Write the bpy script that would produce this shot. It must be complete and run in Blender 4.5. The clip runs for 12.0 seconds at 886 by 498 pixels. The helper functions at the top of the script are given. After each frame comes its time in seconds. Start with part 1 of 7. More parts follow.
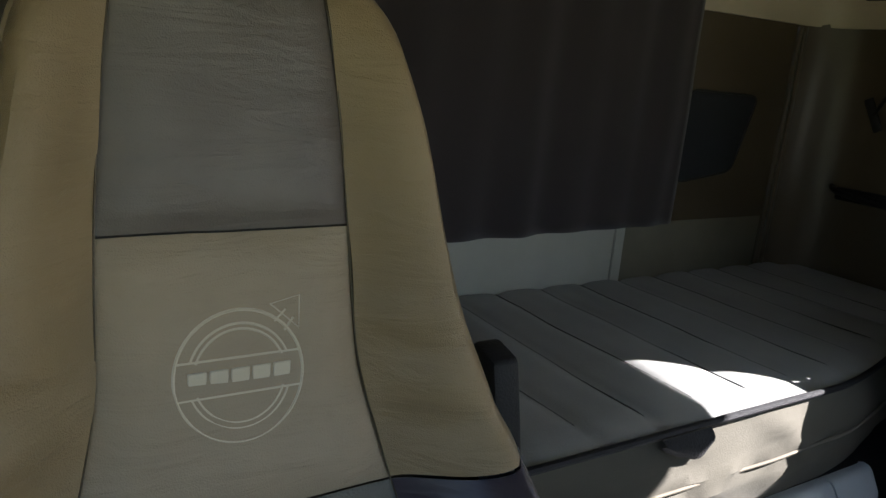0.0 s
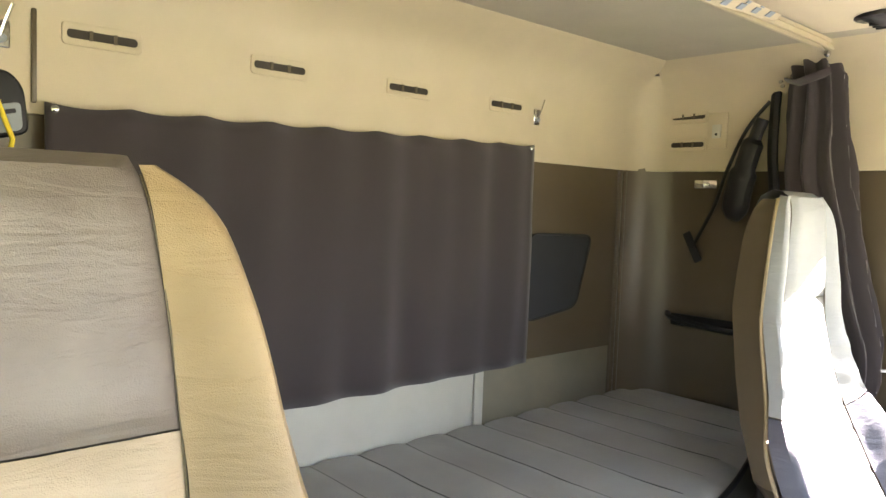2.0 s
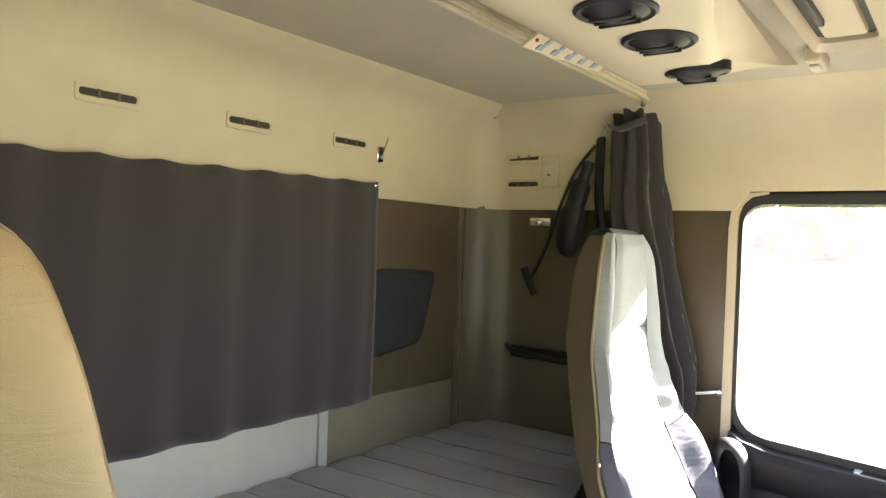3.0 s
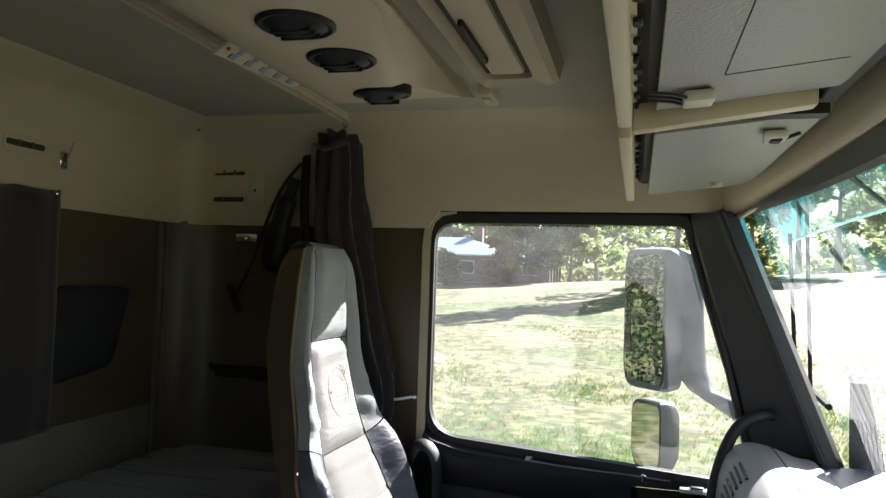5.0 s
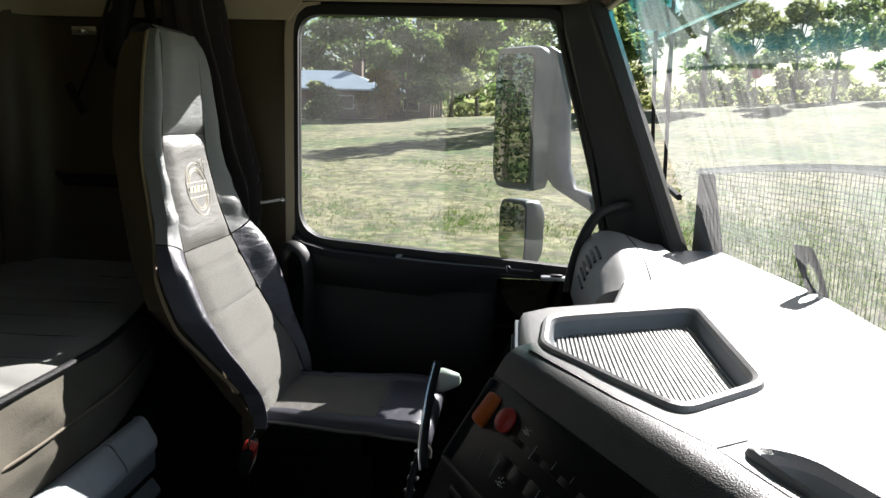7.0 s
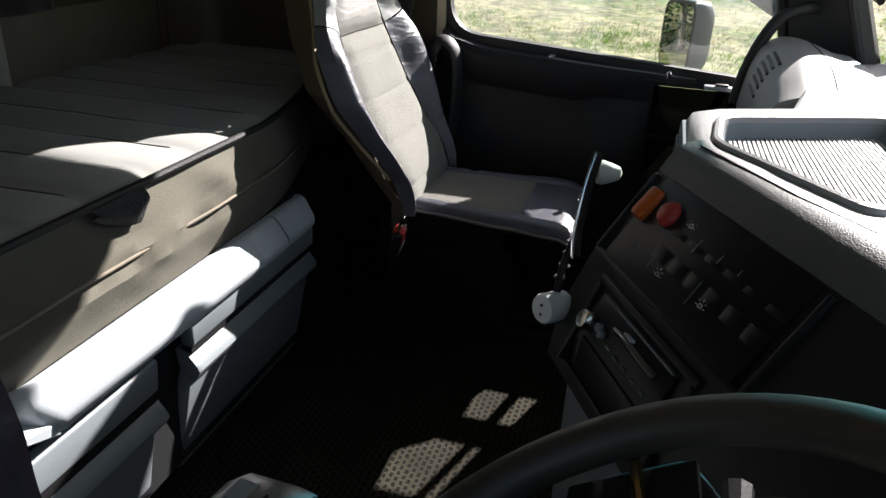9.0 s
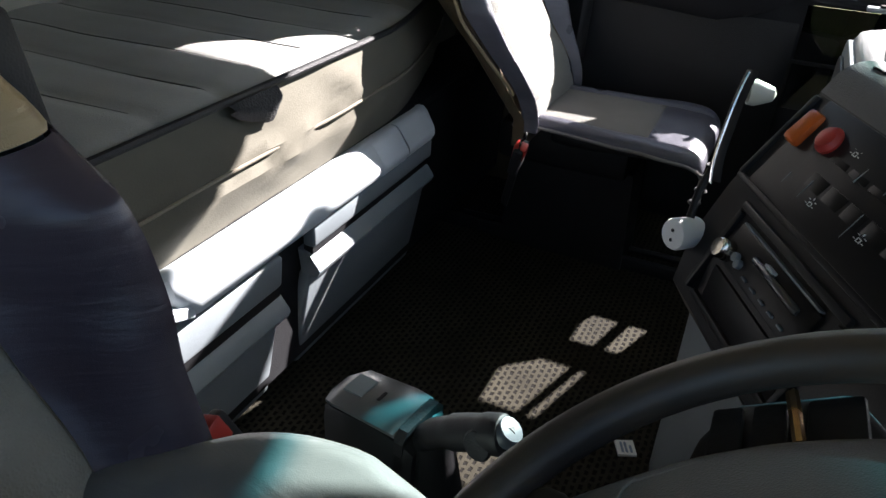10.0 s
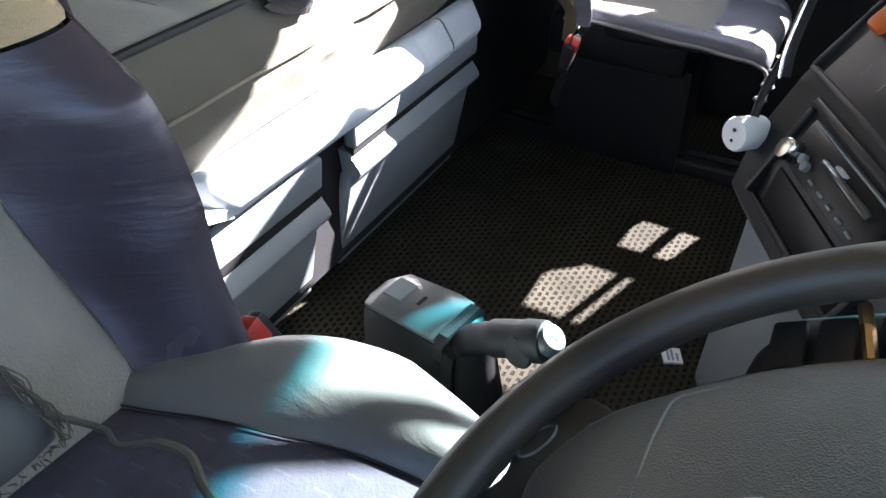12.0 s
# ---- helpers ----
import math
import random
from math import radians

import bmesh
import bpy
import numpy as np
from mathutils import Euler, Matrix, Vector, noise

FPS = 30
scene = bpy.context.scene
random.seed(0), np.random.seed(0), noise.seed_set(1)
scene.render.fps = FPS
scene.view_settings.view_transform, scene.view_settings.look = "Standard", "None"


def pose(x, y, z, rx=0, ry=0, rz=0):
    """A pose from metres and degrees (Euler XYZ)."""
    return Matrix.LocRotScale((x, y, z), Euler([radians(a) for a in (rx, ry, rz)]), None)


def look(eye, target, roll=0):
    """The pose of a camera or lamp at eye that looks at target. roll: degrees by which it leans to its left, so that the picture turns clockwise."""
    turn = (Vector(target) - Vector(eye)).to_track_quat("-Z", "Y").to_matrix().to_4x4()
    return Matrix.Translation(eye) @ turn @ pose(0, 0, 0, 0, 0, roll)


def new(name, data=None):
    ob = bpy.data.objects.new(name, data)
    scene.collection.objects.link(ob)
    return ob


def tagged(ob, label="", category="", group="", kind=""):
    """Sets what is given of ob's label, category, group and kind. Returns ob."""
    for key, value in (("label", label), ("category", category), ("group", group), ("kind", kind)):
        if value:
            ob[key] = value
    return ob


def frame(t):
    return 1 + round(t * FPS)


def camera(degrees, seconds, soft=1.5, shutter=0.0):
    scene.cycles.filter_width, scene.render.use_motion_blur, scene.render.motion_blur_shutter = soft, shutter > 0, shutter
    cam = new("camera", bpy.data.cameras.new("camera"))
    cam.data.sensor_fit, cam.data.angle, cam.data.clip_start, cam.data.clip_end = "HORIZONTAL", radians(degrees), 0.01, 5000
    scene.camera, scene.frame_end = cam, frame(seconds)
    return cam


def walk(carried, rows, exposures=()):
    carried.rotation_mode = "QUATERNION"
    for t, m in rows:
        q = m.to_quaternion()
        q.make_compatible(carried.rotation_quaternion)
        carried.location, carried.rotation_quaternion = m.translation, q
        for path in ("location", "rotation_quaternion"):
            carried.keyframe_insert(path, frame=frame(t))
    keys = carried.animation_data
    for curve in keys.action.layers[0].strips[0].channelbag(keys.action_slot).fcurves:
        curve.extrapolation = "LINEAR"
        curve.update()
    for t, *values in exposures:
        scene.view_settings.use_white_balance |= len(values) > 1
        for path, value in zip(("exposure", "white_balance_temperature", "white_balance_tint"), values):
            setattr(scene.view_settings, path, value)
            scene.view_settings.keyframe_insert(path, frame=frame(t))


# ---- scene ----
cam = camera(62.3, 12.0)
PATH = [
    (0, (-0.841, -1.251, 1.085), (0.183, 0.392, 0.583), 4.8),
    (0.5, (-0.834, -1.236, 1.113), (0.211, 0.43, 0.748), 4.0),
    (1, (-0.826, -1.246, 1.128), (0.292, 0.392, 0.871), 3.5),
    (1.5, (-0.820, -1.248, 1.134), (0.375, 0.346, 0.951), 2.7),
    (2, (-0.817, -1.252, 1.136), (0.515, 0.234, 1.006), 2.1),
    (2.5, (-0.819, -1.243, 1.140), (0.659, 0.103, 1.079), 1.1),
    (3, (-0.816, -1.252, 1.137), (0.799, -0.072, 1.120), 2.2),
    (4.8, (-0.822, -1.305, 1.119), (1.084, -0.702, 1.187), 1.9),
    (5, (-0.819, -1.312, 1.111), (1.112, -0.796, 1.190), 1.9),
    (5.5, (-0.806, -1.323, 1.093), (1.166, -0.992, 1.135), 1.5),
    (6, (-0.793, -1.335, 1.072), (1.188, -1.079, 0.977), 1.5),
    (6.5, (-0.784, -1.341, 1.039), (1.187, -1.113, 0.791), 1.6),
    (8.3, (-0.781, -1.336, 0.976), (1.109, -1.134, 0.354), 2.6),
    (8.5, (-0.779, -1.332, 0.973), (1.076, -1.067, 0.275), 2.5),
    (9, (-0.789, -1.299, 0.959), (0.969, -0.824, 0.133), 2.9),
    (9.5, (-0.792, -1.285, 0.948), (0.882, -0.683, 0.034), 2.7),
    (10, (-0.793, -1.265, 0.935), (0.785, -0.58, -0.085), 3.1),
    (10.5, (-0.798, -1.241, 0.905), (0.616, -0.448, -0.267), 5.5),
    (11, (-0.808, -1.239, 0.903), (0.48, -0.402, -0.378), 6.5),
    (11.5, (-0.795, -1.244, 0.908), (0.467, -0.404, -0.397), 2.7),
    (12, (-0.765, -1.259, 0.913), (0.628, -0.531, -0.325), 1.2),
]
EXPOSURES = [(0.0, 2.5, 5900, 17), (0.5, 3.6, 6300, 22), (1.0, 4.2, 6500, 25), (2.0, 5.15, 6500, 25), (3.2, 4.65, 6400, 20), (4.8, 2.5, 5950, 16), (6.5, 1.5, 6050, 13), (8.5, 1.6, 6200, 14), (9.5, 2.42, 6150, 15), (11.0, 3.75, 6050, 20), (12.0, 4.42, 6000, 20)]
walk(cam, [(t, look(eye, target, roll)) for t, eye, target, roll in PATH], EXPOSURES)

# ---------------------------------------------------------------- light
SUN_WAY = Vector((-1.0, 0.48, -0.63)).normalized()
world = bpy.data.worlds.new("world")
scene.world = world
world.use_nodes = True
wn = world.node_tree.nodes
sky = wn.new("ShaderNodeTexSky")
sky.sky_type = "NISHITA"
sky.sun_disc = False
sky.sun_elevation = math.asin(-SUN_WAY.z)
sky.sun_rotation = math.atan2(-SUN_WAY.x, -SUN_WAY.y)
wn["Background"].inputs["Strength"].default_value = 0.035
world.node_tree.links.new(sky.outputs[0], wn["Background"].inputs["Color"])
sun_data = bpy.data.lights.new("sun", "SUN")
sun_data.energy, sun_data.angle, sun_data.color = 5.0, radians(0.5), (1.0, 0.94, 0.84)
sun = new("sun", sun_data)
sun.matrix_world = look(-SUN_WAY * 20, (0, 0, 0))


# ---------------------------------------------------------------- materials
def mat(name, color, rough=0.6, metal=0.0, var=0.15, scale=8.0, bump=0.1, grain=150.0, kind="noise", spec=0.5, tint=None, sheen=0.0, crease=0.0, ripple=26):
    """Two scales of variation: soft stains in the colour and a fine grain in the relief."""
    m = bpy.data.materials.new(name)
    m.use_nodes = True
    nt = m.node_tree
    n, link = nt.nodes, nt.links.new
    b = n["Principled BSDF"]
    tc = n.new("ShaderNodeTexCoord")
    big = n.new("ShaderNodeTexNoise")
    big.inputs["Scale"].default_value, big.inputs["Detail"].default_value = scale, 5
    link(tc.outputs["Object"], big.inputs["Vector"])
    ramp = n.new("ShaderNodeValToRGB")
    lo = [max(0.0, c * (1 - var)) for c in color]
    hi = [min(1.0, c * (1 + var)) for c in (tint or color)]
    ramp.color_ramp.elements[0].color, ramp.color_ramp.elements[0].position = (*lo, 1), 0.3
    ramp.color_ramp.elements[1].color, ramp.color_ramp.elements[1].position = (*hi, 1), 0.7
    link(big.outputs["Fac"], ramp.inputs["Fac"])
    link(ramp.outputs["Color"], b.inputs["Base Color"])
    rr = n.new("ShaderNodeMapRange")
    rr.inputs["To Min"].default_value, rr.inputs["To Max"].default_value = max(0.02, rough - 0.1), min(1, rough + 0.1)
    link(big.outputs["Fac"], rr.inputs["Value"])
    link(rr.outputs["Result"], b.inputs["Roughness"])
    b.inputs["Metallic"].default_value = metal
    b.inputs["Specular IOR Level"].default_value = spec
    if sheen:
        b.inputs["Sheen Weight"].default_value = sheen
    if bump:
        bp = n.new("ShaderNodeBump")
        bp.inputs["Strength"].default_value, bp.inputs["Distance"].default_value = bump, 0.002
        if kind == "noise":
            fine = n.new("ShaderNodeTexNoise")
            fine.inputs["Detail"].default_value = 4
            out = fine.outputs["Fac"]
        elif kind == "leather":
            fine = n.new("ShaderNodeTexVoronoi")
            out = fine.outputs["Distance"]
        else:
            fine = n.new("ShaderNodeTexWave")
            fine.bands_direction = {"wavex": "X", "wavey": "Y", "wavez": "Z"}[kind]
            fine.inputs["Distortion"].default_value = 0.6
            fine.inputs["Detail Scale"].default_value = 4
            out = fine.outputs["Fac"]
        fine.inputs["Scale"].default_value = grain
        link(tc.outputs["Object"], fine.inputs["Vector"])
        link(out, bp.inputs["Height"])
        link(bp.outputs["Normal"], b.inputs["Normal"])
        if crease:
            mp, cn, cb = n.new("ShaderNodeMapping"), n.new("ShaderNodeTexNoise"), n.new("ShaderNodeBump")
            mp.inputs["Scale"].default_value = (5, 5, ripple)
            mp.inputs["Rotation"].default_value = (0, 0.25, 0)
            cn.inputs["Scale"].default_value, cn.inputs["Detail"].default_value, cn.inputs["Distortion"].default_value = 1.6, 5, 1.2
            cb.inputs["Strength"].default_value, cb.inputs["Distance"].default_value = crease, 0.012
            link(tc.outputs["Object"], mp.inputs["Vector"])
            link(mp.outputs["Vector"], cn.inputs["Vector"])
            link(cn.outputs["Fac"], cb.inputs["Height"])
            link(cb.outputs["Normal"], bp.inputs["Normal"])
    return m


def glass(name, color=(1, 1, 1), rough=0.0, clear=0.9, haze=0.0, streak=False):
    """A pane: mostly clear, with a weak mirror on its face."""
    m = bpy.data.materials.new(name)
    m.use_nodes = True
    n, link = m.node_tree.nodes, m.node_tree.links.new
    n.remove(n["Principled BSDF"])
    t, g, mix = n.new("ShaderNodeBsdfTransparent"), n.new("ShaderNodeBsdfGlossy"), n.new("ShaderNodeMixShader")
    t.inputs["Color"].default_value = (*[c * clear for c in color], 1)
    g.inputs["Roughness"].default_value = rough
    mix.inputs["Fac"].default_value = 0.05
    link(t.outputs[0], mix.inputs[1])
    link(g.outputs[0], mix.inputs[2])
    last = mix
    if haze:
        tr, m2, nz, mul = n.new("ShaderNodeBsdfTranslucent"), n.new("ShaderNodeMixShader"), n.new("ShaderNodeTexNoise"), n.new("ShaderNodeMath")
        nz.inputs["Scale"].default_value, nz.inputs["Detail"].default_value = 9, 6
        mul.operation = "MULTIPLY"
        mul.inputs[1].default_value = haze
        if streak:
            tc, mp, st, ad = n.new("ShaderNodeTexCoord"), n.new("ShaderNodeMapping"), n.new("ShaderNodeTexNoise"), n.new("ShaderNodeMath")
            mp.inputs["Scale"].default_value, mp.inputs["Rotation"].default_value = (38, 3, 2.2), (0, 0.12, 0)
            st.inputs["Scale"].default_value, st.inputs["Detail"].default_value = 1.5, 6
            nz.inputs["Scale"].default_value = 4
            link(tc.outputs["Object"], nz.inputs["Vector"])
            link(tc.outputs["Object"], mp.inputs["Vector"])
            link(mp.outputs["Vector"], st.inputs["Vector"])
            ad.operation = "MULTIPLY_ADD"
            ad.inputs[1].default_value, ad.inputs[2].default_value = 1.1, -0.05
            link(st.outputs["Fac"], ad.inputs[0])
            ad2 = n.new("ShaderNodeMath")
            ad2.operation = "MULTIPLY"
            ad2.use_clamp = True
            link(ad.outputs[0], ad2.inputs[0])
            link(nz.outputs["Fac"], ad2.inputs[1])
            link(ad2.outputs[0], mul.inputs[0])
        else:
            link(nz.outputs["Fac"], mul.inputs[0])
        link(mul.outputs[0], m2.inputs["Fac"])
        link(mix.outputs[0], m2.inputs[1])
        link(tr.outputs[0], m2.inputs[2])
        last = m2
    link(last.outputs[0], n["Material Output"].inputs["Surface"])
    return m


CREAM = mat("cream_plastic", (0.53, 0.455, 0.32), 0.5, var=0.05, bump=0.12, grain=400)
CEIL = mat("headliner", (0.42, 0.385, 0.31), 0.9, var=0.05, bump=0.15, grain=300)
TAUPE = mat("taupe_vinyl", (0.102, 0.079, 0.048), 0.33, var=0.12, scale=4, bump=0.1, grain=300)
PALE = mat("pale_grey_panel", (0.50, 0.49, 0.42), 0.55, var=0.07, bump=0.08)
CURTAIN = mat("curtain_cloth", (0.040, 0.032, 0.034), 0.95, var=0.1, scale=6, bump=0.25, grain=500, sheen=0.3)
TAN = mat("tan_leather", (0.35, 0.255, 0.138), 0.42, var=0.18, scale=5, bump=0.25, grain=700, kind="leather", crease=0.35)
KHAKI = mat("khaki_leather", (0.43, 0.342, 0.232), 0.45, var=0.1, scale=7, bump=0.22, grain=700, kind="leather", crease=0.4)
MAUVE = mat("mauve_grey_leather", (0.155, 0.122, 0.103), 0.38, var=0.2, tint=(0.20, 0.178, 0.155), scale=5, bump=0.18, grain=700, kind="leather", crease=0.3)
NAVY = mat("dark_navy_leather", (0.056, 0.045, 0.058), 0.25, var=0.25, scale=5, bump=0.10, grain=1200, kind="leather", crease=0.09, ripple=42)
SLATE = mat("slate_leather", (0.27, 0.28, 0.28), 0.42, var=0.12, scale=6, bump=0.22, grain=700, kind="leather", crease=0.2)
RIB = mat("ribbed_seat_cloth", (0.20, 0.195, 0.165), 0.9, var=0.1, scale=10, bump=0.5, grain=330, kind="leather", sheen=0.2)
BLUECLOTH = mat("blue_seat_cloth", (0.040, 0.038, 0.055), 0.9, var=0.22, scale=45, bump=0.25, grain=420)
PRIB = mat("ribbed_grey_cloth", (0.135, 0.132, 0.115), 0.9, var=0.1, scale=10, bump=0.5, grain=330, kind="leather", sheen=0.2)
GREYL = mat("pale_grey_leather", (0.185, 0.18, 0.168), 0.46, var=0.1, scale=7, bump=0.2, grain=700, kind="leather", crease=0.14)
PNAVY = mat("blue_black_leather", (0.082, 0.082, 0.102), 0.30, var=0.2, scale=6, bump=0.25, grain=700, kind="leather", crease=0.25)
DSLATE = mat("dark_slate_leather", (0.125, 0.130, 0.125), 0.36, var=0.12, scale=6, bump=0.07, grain=700, kind="leather", crease=0.2)
DARKRIB = mat("dark_ribbed_cloth", (0.155, 0.15, 0.137), 0.9, var=0.15, scale=10, bump=0.5, grain=60, kind="wavex")
PIPING = mat("pale_piping", (0.35, 0.27, 0.16), 0.6, var=0.1)
THREAD = mat("embroidery_thread", (0.78, 0.70, 0.55), 0.7, var=0.1, bump=0.3, grain=600)
BLACK = mat("black_plastic", (0.012, 0.012, 0.0135), 0.5, var=0.2, bump=0.12, grain=350, spec=0.35)
DGREY = mat("dark_grey_plastic", (0.018, 0.018, 0.020), 0.55, var=0.12, bump=0.2, grain=350, kind="leather", spec=0.25)
DASH = mat("dash_plastic", (0.32, 0.32, 0.322), 0.42, var=0.08, bump=0.3, grain=700, kind="leather")
MGREY = mat("mid_grey_plastic", (0.20, 0.225, 0.245), 0.45, var=0.08, bump=0.1, grain=350)
LGREY = mat("light_grey_rail", (0.52, 0.56, 0.60), 0.4, var=0.06, bump=0.06, grain=300)
WHITE = mat("white_plastic", (0.75, 0.75, 0.74), 0.4, var=0.04, bump=0.03)
CHROME = mat("polished_metal", (0.75, 0.75, 0.74), 0.18, 1.0, var=0.05, bump=0.03)
RUBBER = mat("black_rubber", (0.015, 0.015, 0.016), 0.6, var=0.15, bump=0.1)
QUILT = mat("quilted_grey_cloth", (0.27, 0.27, 0.255), 0.95, var=0.14, scale=5, bump=0.35, grain=420, sheen=0.2)
COVER = mat("mattress_side_cloth", (0.114, 0.104, 0.080), 0.9, var=0.15, scale=4, bump=0.3, grain=380)
WHEEL = mat("worn_black_leather", (0.034, 0.031, 0.029), 0.42, var=0.3, scale=7, bump=0.12, grain=1500, kind="leather", tint=(0.055, 0.042, 0.030))
RED = mat("red_plastic", (0.42, 0.03, 0.022), 0.4, var=0.05, bump=0.03)
ORANGE = mat("orange_plastic", (0.55, 0.11, 0.012), 0.4, var=0.05, bump=0.03)
GLASS = glass("window_glass", (0.93, 1.0, 0.97), clear=0.94, haze=0.065)
SCREEN = glass("windscreen_glass", (0.93, 1.0, 0.97), clear=0.94, haze=0.58, streak=True)
DARKPANE = glass("near_black_glass", (0.9, 1.0, 0.95), clear=0.004)
VISOR = glass("teal_visor_acrylic", (0.06, 0.48, 0.50), clear=0.9, haze=0.15)
vn, vl = VISOR.node_tree.nodes, VISOR.node_tree.links.new
vtc, vsep, vrange, vramp = vn.new("ShaderNodeTexCoord"), vn.new("ShaderNodeSeparateXYZ"), vn.new("ShaderNodeMapRange"), vn.new("ShaderNodeValToRGB")
vl(vtc.outputs["UV"], vsep.inputs[0])
vl(vsep.outputs["Y"], vrange.inputs["Value"])
vrange.inputs["From Min"].default_value, vrange.inputs["From Max"].default_value = 0.0, 0.30
vl(vrange.outputs["Result"], vramp.inputs["Fac"])
vramp.color_ramp.elements[0].color, vramp.color_ramp.elements[0].position = (0.74, 0.92, 0.90, 1), 0.05
vramp.color_ramp.elements[1].color, vramp.color_ramp.elements[1].position = (0.0008, 0.008, 0.010, 1), 0.46
tealstop = vramp.color_ramp.elements.new(0.20)
tealstop.color = (0.03, 0.34, 0.40, 1)
vl(vramp.outputs["Color"], vn["Transparent BSDF"].inputs["Color"])
vscat = vn.new("ShaderNodeValToRGB")
vl(vsep.outputs["X"], vscat.inputs["Fac"])
vscat.color_ramp.elements[0].color, vscat.color_ramp.elements[0].position = (0.55, 0.62, 0.56, 1), 0.0
vscat.color_ramp.elements[1].color, vscat.color_ramp.elements[1].position = (0.008, 0.19, 0.24, 1), 0.26
vl(vscat.outputs["Color"], vn["Translucent BSDF"].inputs["Color"])


# ---------------------------------------------------------------- geometry
def thing(name, label, category, at=(0, 0, 0), group="", kind=""):
    ob = new(name)
    ob.empty_display_size = 0.05
    ob.location = at
    return tagged(ob, label, category, group, kind)


def origin(ob):
    p = Vector((0, 0, 0))
    while ob:
        p += ob.location
        ob = ob.parent
    return p


def finish(bm, name, material, smooth=True):
    bmesh.ops.recalc_face_normals(bm, faces=bm.faces)
    me = bpy.data.meshes.new(name)
    for f in bm.faces:
        f.smooth = smooth
    bm.to_mesh(me)
    bm.free()
    me.materials.append(material)
    if smooth:
        me.set_sharp_from_angle(angle=radians(38))
    return me


def part(name, bm, material, parent, label="", smooth=True):
    """One mesh under a thing or a part; its points are given in the world."""
    bmesh.ops.translate(bm, verts=bm.verts, vec=-origin(parent))
    ob = new(name, finish(bm, name, material, smooth))
    ob.parent = parent
    return tagged(ob, label)


def solo(name, bm, material, label, category, kind="", group="", smooth=True):
    return tagged(new(name, finish(bm, name, material, smooth)), label, category, group, kind)


def box(bm, a, b, bevel=0.0, seg=2, turn=None):
    lo, hi = [min(p) for p in zip(a, b)], [max(p) for p in zip(a, b)]
    m = Matrix.LocRotScale([(p + q) / 2 for p, q in zip(lo, hi)], None, [q - p for p, q in zip(lo, hi)])
    made = bmesh.ops.create_cube(bm, size=1, matrix=(turn @ m) if turn else m)
    if bevel:
        edges = {e for v in made["verts"] for e in v.link_edges}
        bmesh.ops.bevel(bm, geom=list(edges), offset=bevel, segments=seg, profile=0.5, affect="EDGES")
    return bm


def grid(bm, rows, close_u=False, close_v=False):
    vs = [[bm.verts.new(p) for p in row] for row in rows]
    nu, nv = len(vs), len(vs[0])
    for i in range(nu if close_u else nu - 1):
        for j in range(nv if close_v else nv - 1):
            q = [vs[i][j], vs[(i + 1) % nu][j], vs[(i + 1) % nu][(j + 1) % nv], vs[i][(j + 1) % nv]]
            if len(set(q)) == 4:
                bm.faces.new(q)
    return vs


def loft(bm, rings, caps=True):
    vs = grid(bm, rings, close_v=True)
    if caps:
        bm.faces.new(vs[0][::-1])
        bm.faces.new(vs[-1])
    return bm


def prism(bm, poly, way, bevel=0.0, seg=2):
    """A polygon of points, pushed along a vector, with rounded edges."""
    a = [bm.verts.new(p) for p in poly]
    b = [bm.verts.new(Vector(p) + Vector(way)) for p in poly]
    faces = [bm.faces.new(a), bm.faces.new(b[::-1])]
    k = len(a)
    for i in range(k):
        faces.append(bm.faces.new((a[i], b[i], b[(i + 1) % k], a[(i + 1) % k])))
    if bevel:
        bmesh.ops.recalc_face_normals(bm, faces=faces)
        bmesh.ops.bevel(bm, geom=list({e for f in faces for e in f.edges}), offset=bevel, segments=seg, profile=0.5, affect="EDGES")
    return bm


def smooth_line(pts, n=8, closed=False):
    """A Catmull-Rom line through the points."""
    pts = [Vector(p) for p in pts]
    k, out = len(pts), []
    for i in range(k if closed else k - 1):
        if closed:
            a, b, c, d = (pts[(i + j) % k] for j in (-1, 0, 1, 2))
        else:
            a, b, c, d = pts[max(i - 1, 0)], pts[i], pts[i + 1], pts[min(i + 2, k - 1)]
        for s in range(n):
            t = s / n
            out.append(0.5 * (2 * b + (c - a) * t + (2 * a - 5 * b + 4 * c - d) * t * t + (3 * b - a - 3 * c + d) * t ** 3))
    if not closed:
        out.append(pts[-1])
    return out


def tube(bm, pts, r, n=8, closed=False, flat=1.0):
    pts = [Vector(p) for p in pts]
    rad = r if isinstance(r, (list, tuple)) else [r] * len(pts)
    rings, side = [], None
    for i, p in enumerate(pts):
        a = pts[i - 1] if (i or closed) else p
        b = pts[(i + 1) % len(pts)] if (i < len(pts) - 1 or closed) else p
        d = (b - a).normalized()
        if side is None:
            side = d.orthogonal().normalized()
        side = (side - d * side.dot(d)).normalized()
        up = d.cross(side)
        rings.append([p + rad[i] * (math.cos(2 * math.pi * k / n) * side + flat * math.sin(2 * math.pi * k / n) * up) for k in range(n)])
    if closed:
        grid(bm, rings, close_u=True, close_v=True)
    else:
        loft(bm, rings)
    return bm


def lathe(bm, profile, at, axis=(0, 0, 1), n=24):
    """A profile of (radius, height) turned round an axis."""
    turn = Vector((0, 0, 1)).rotation_difference(Vector(axis)).to_matrix()
    rings = [[Vector(at) + turn @ Vector((max(r, 1e-4) * math.cos(2 * math.pi * k / n), max(r, 1e-4) * math.sin(2 * math.pi * k / n), h)) for k in range(n)] for r, h in profile]
    return loft(bm, rings)


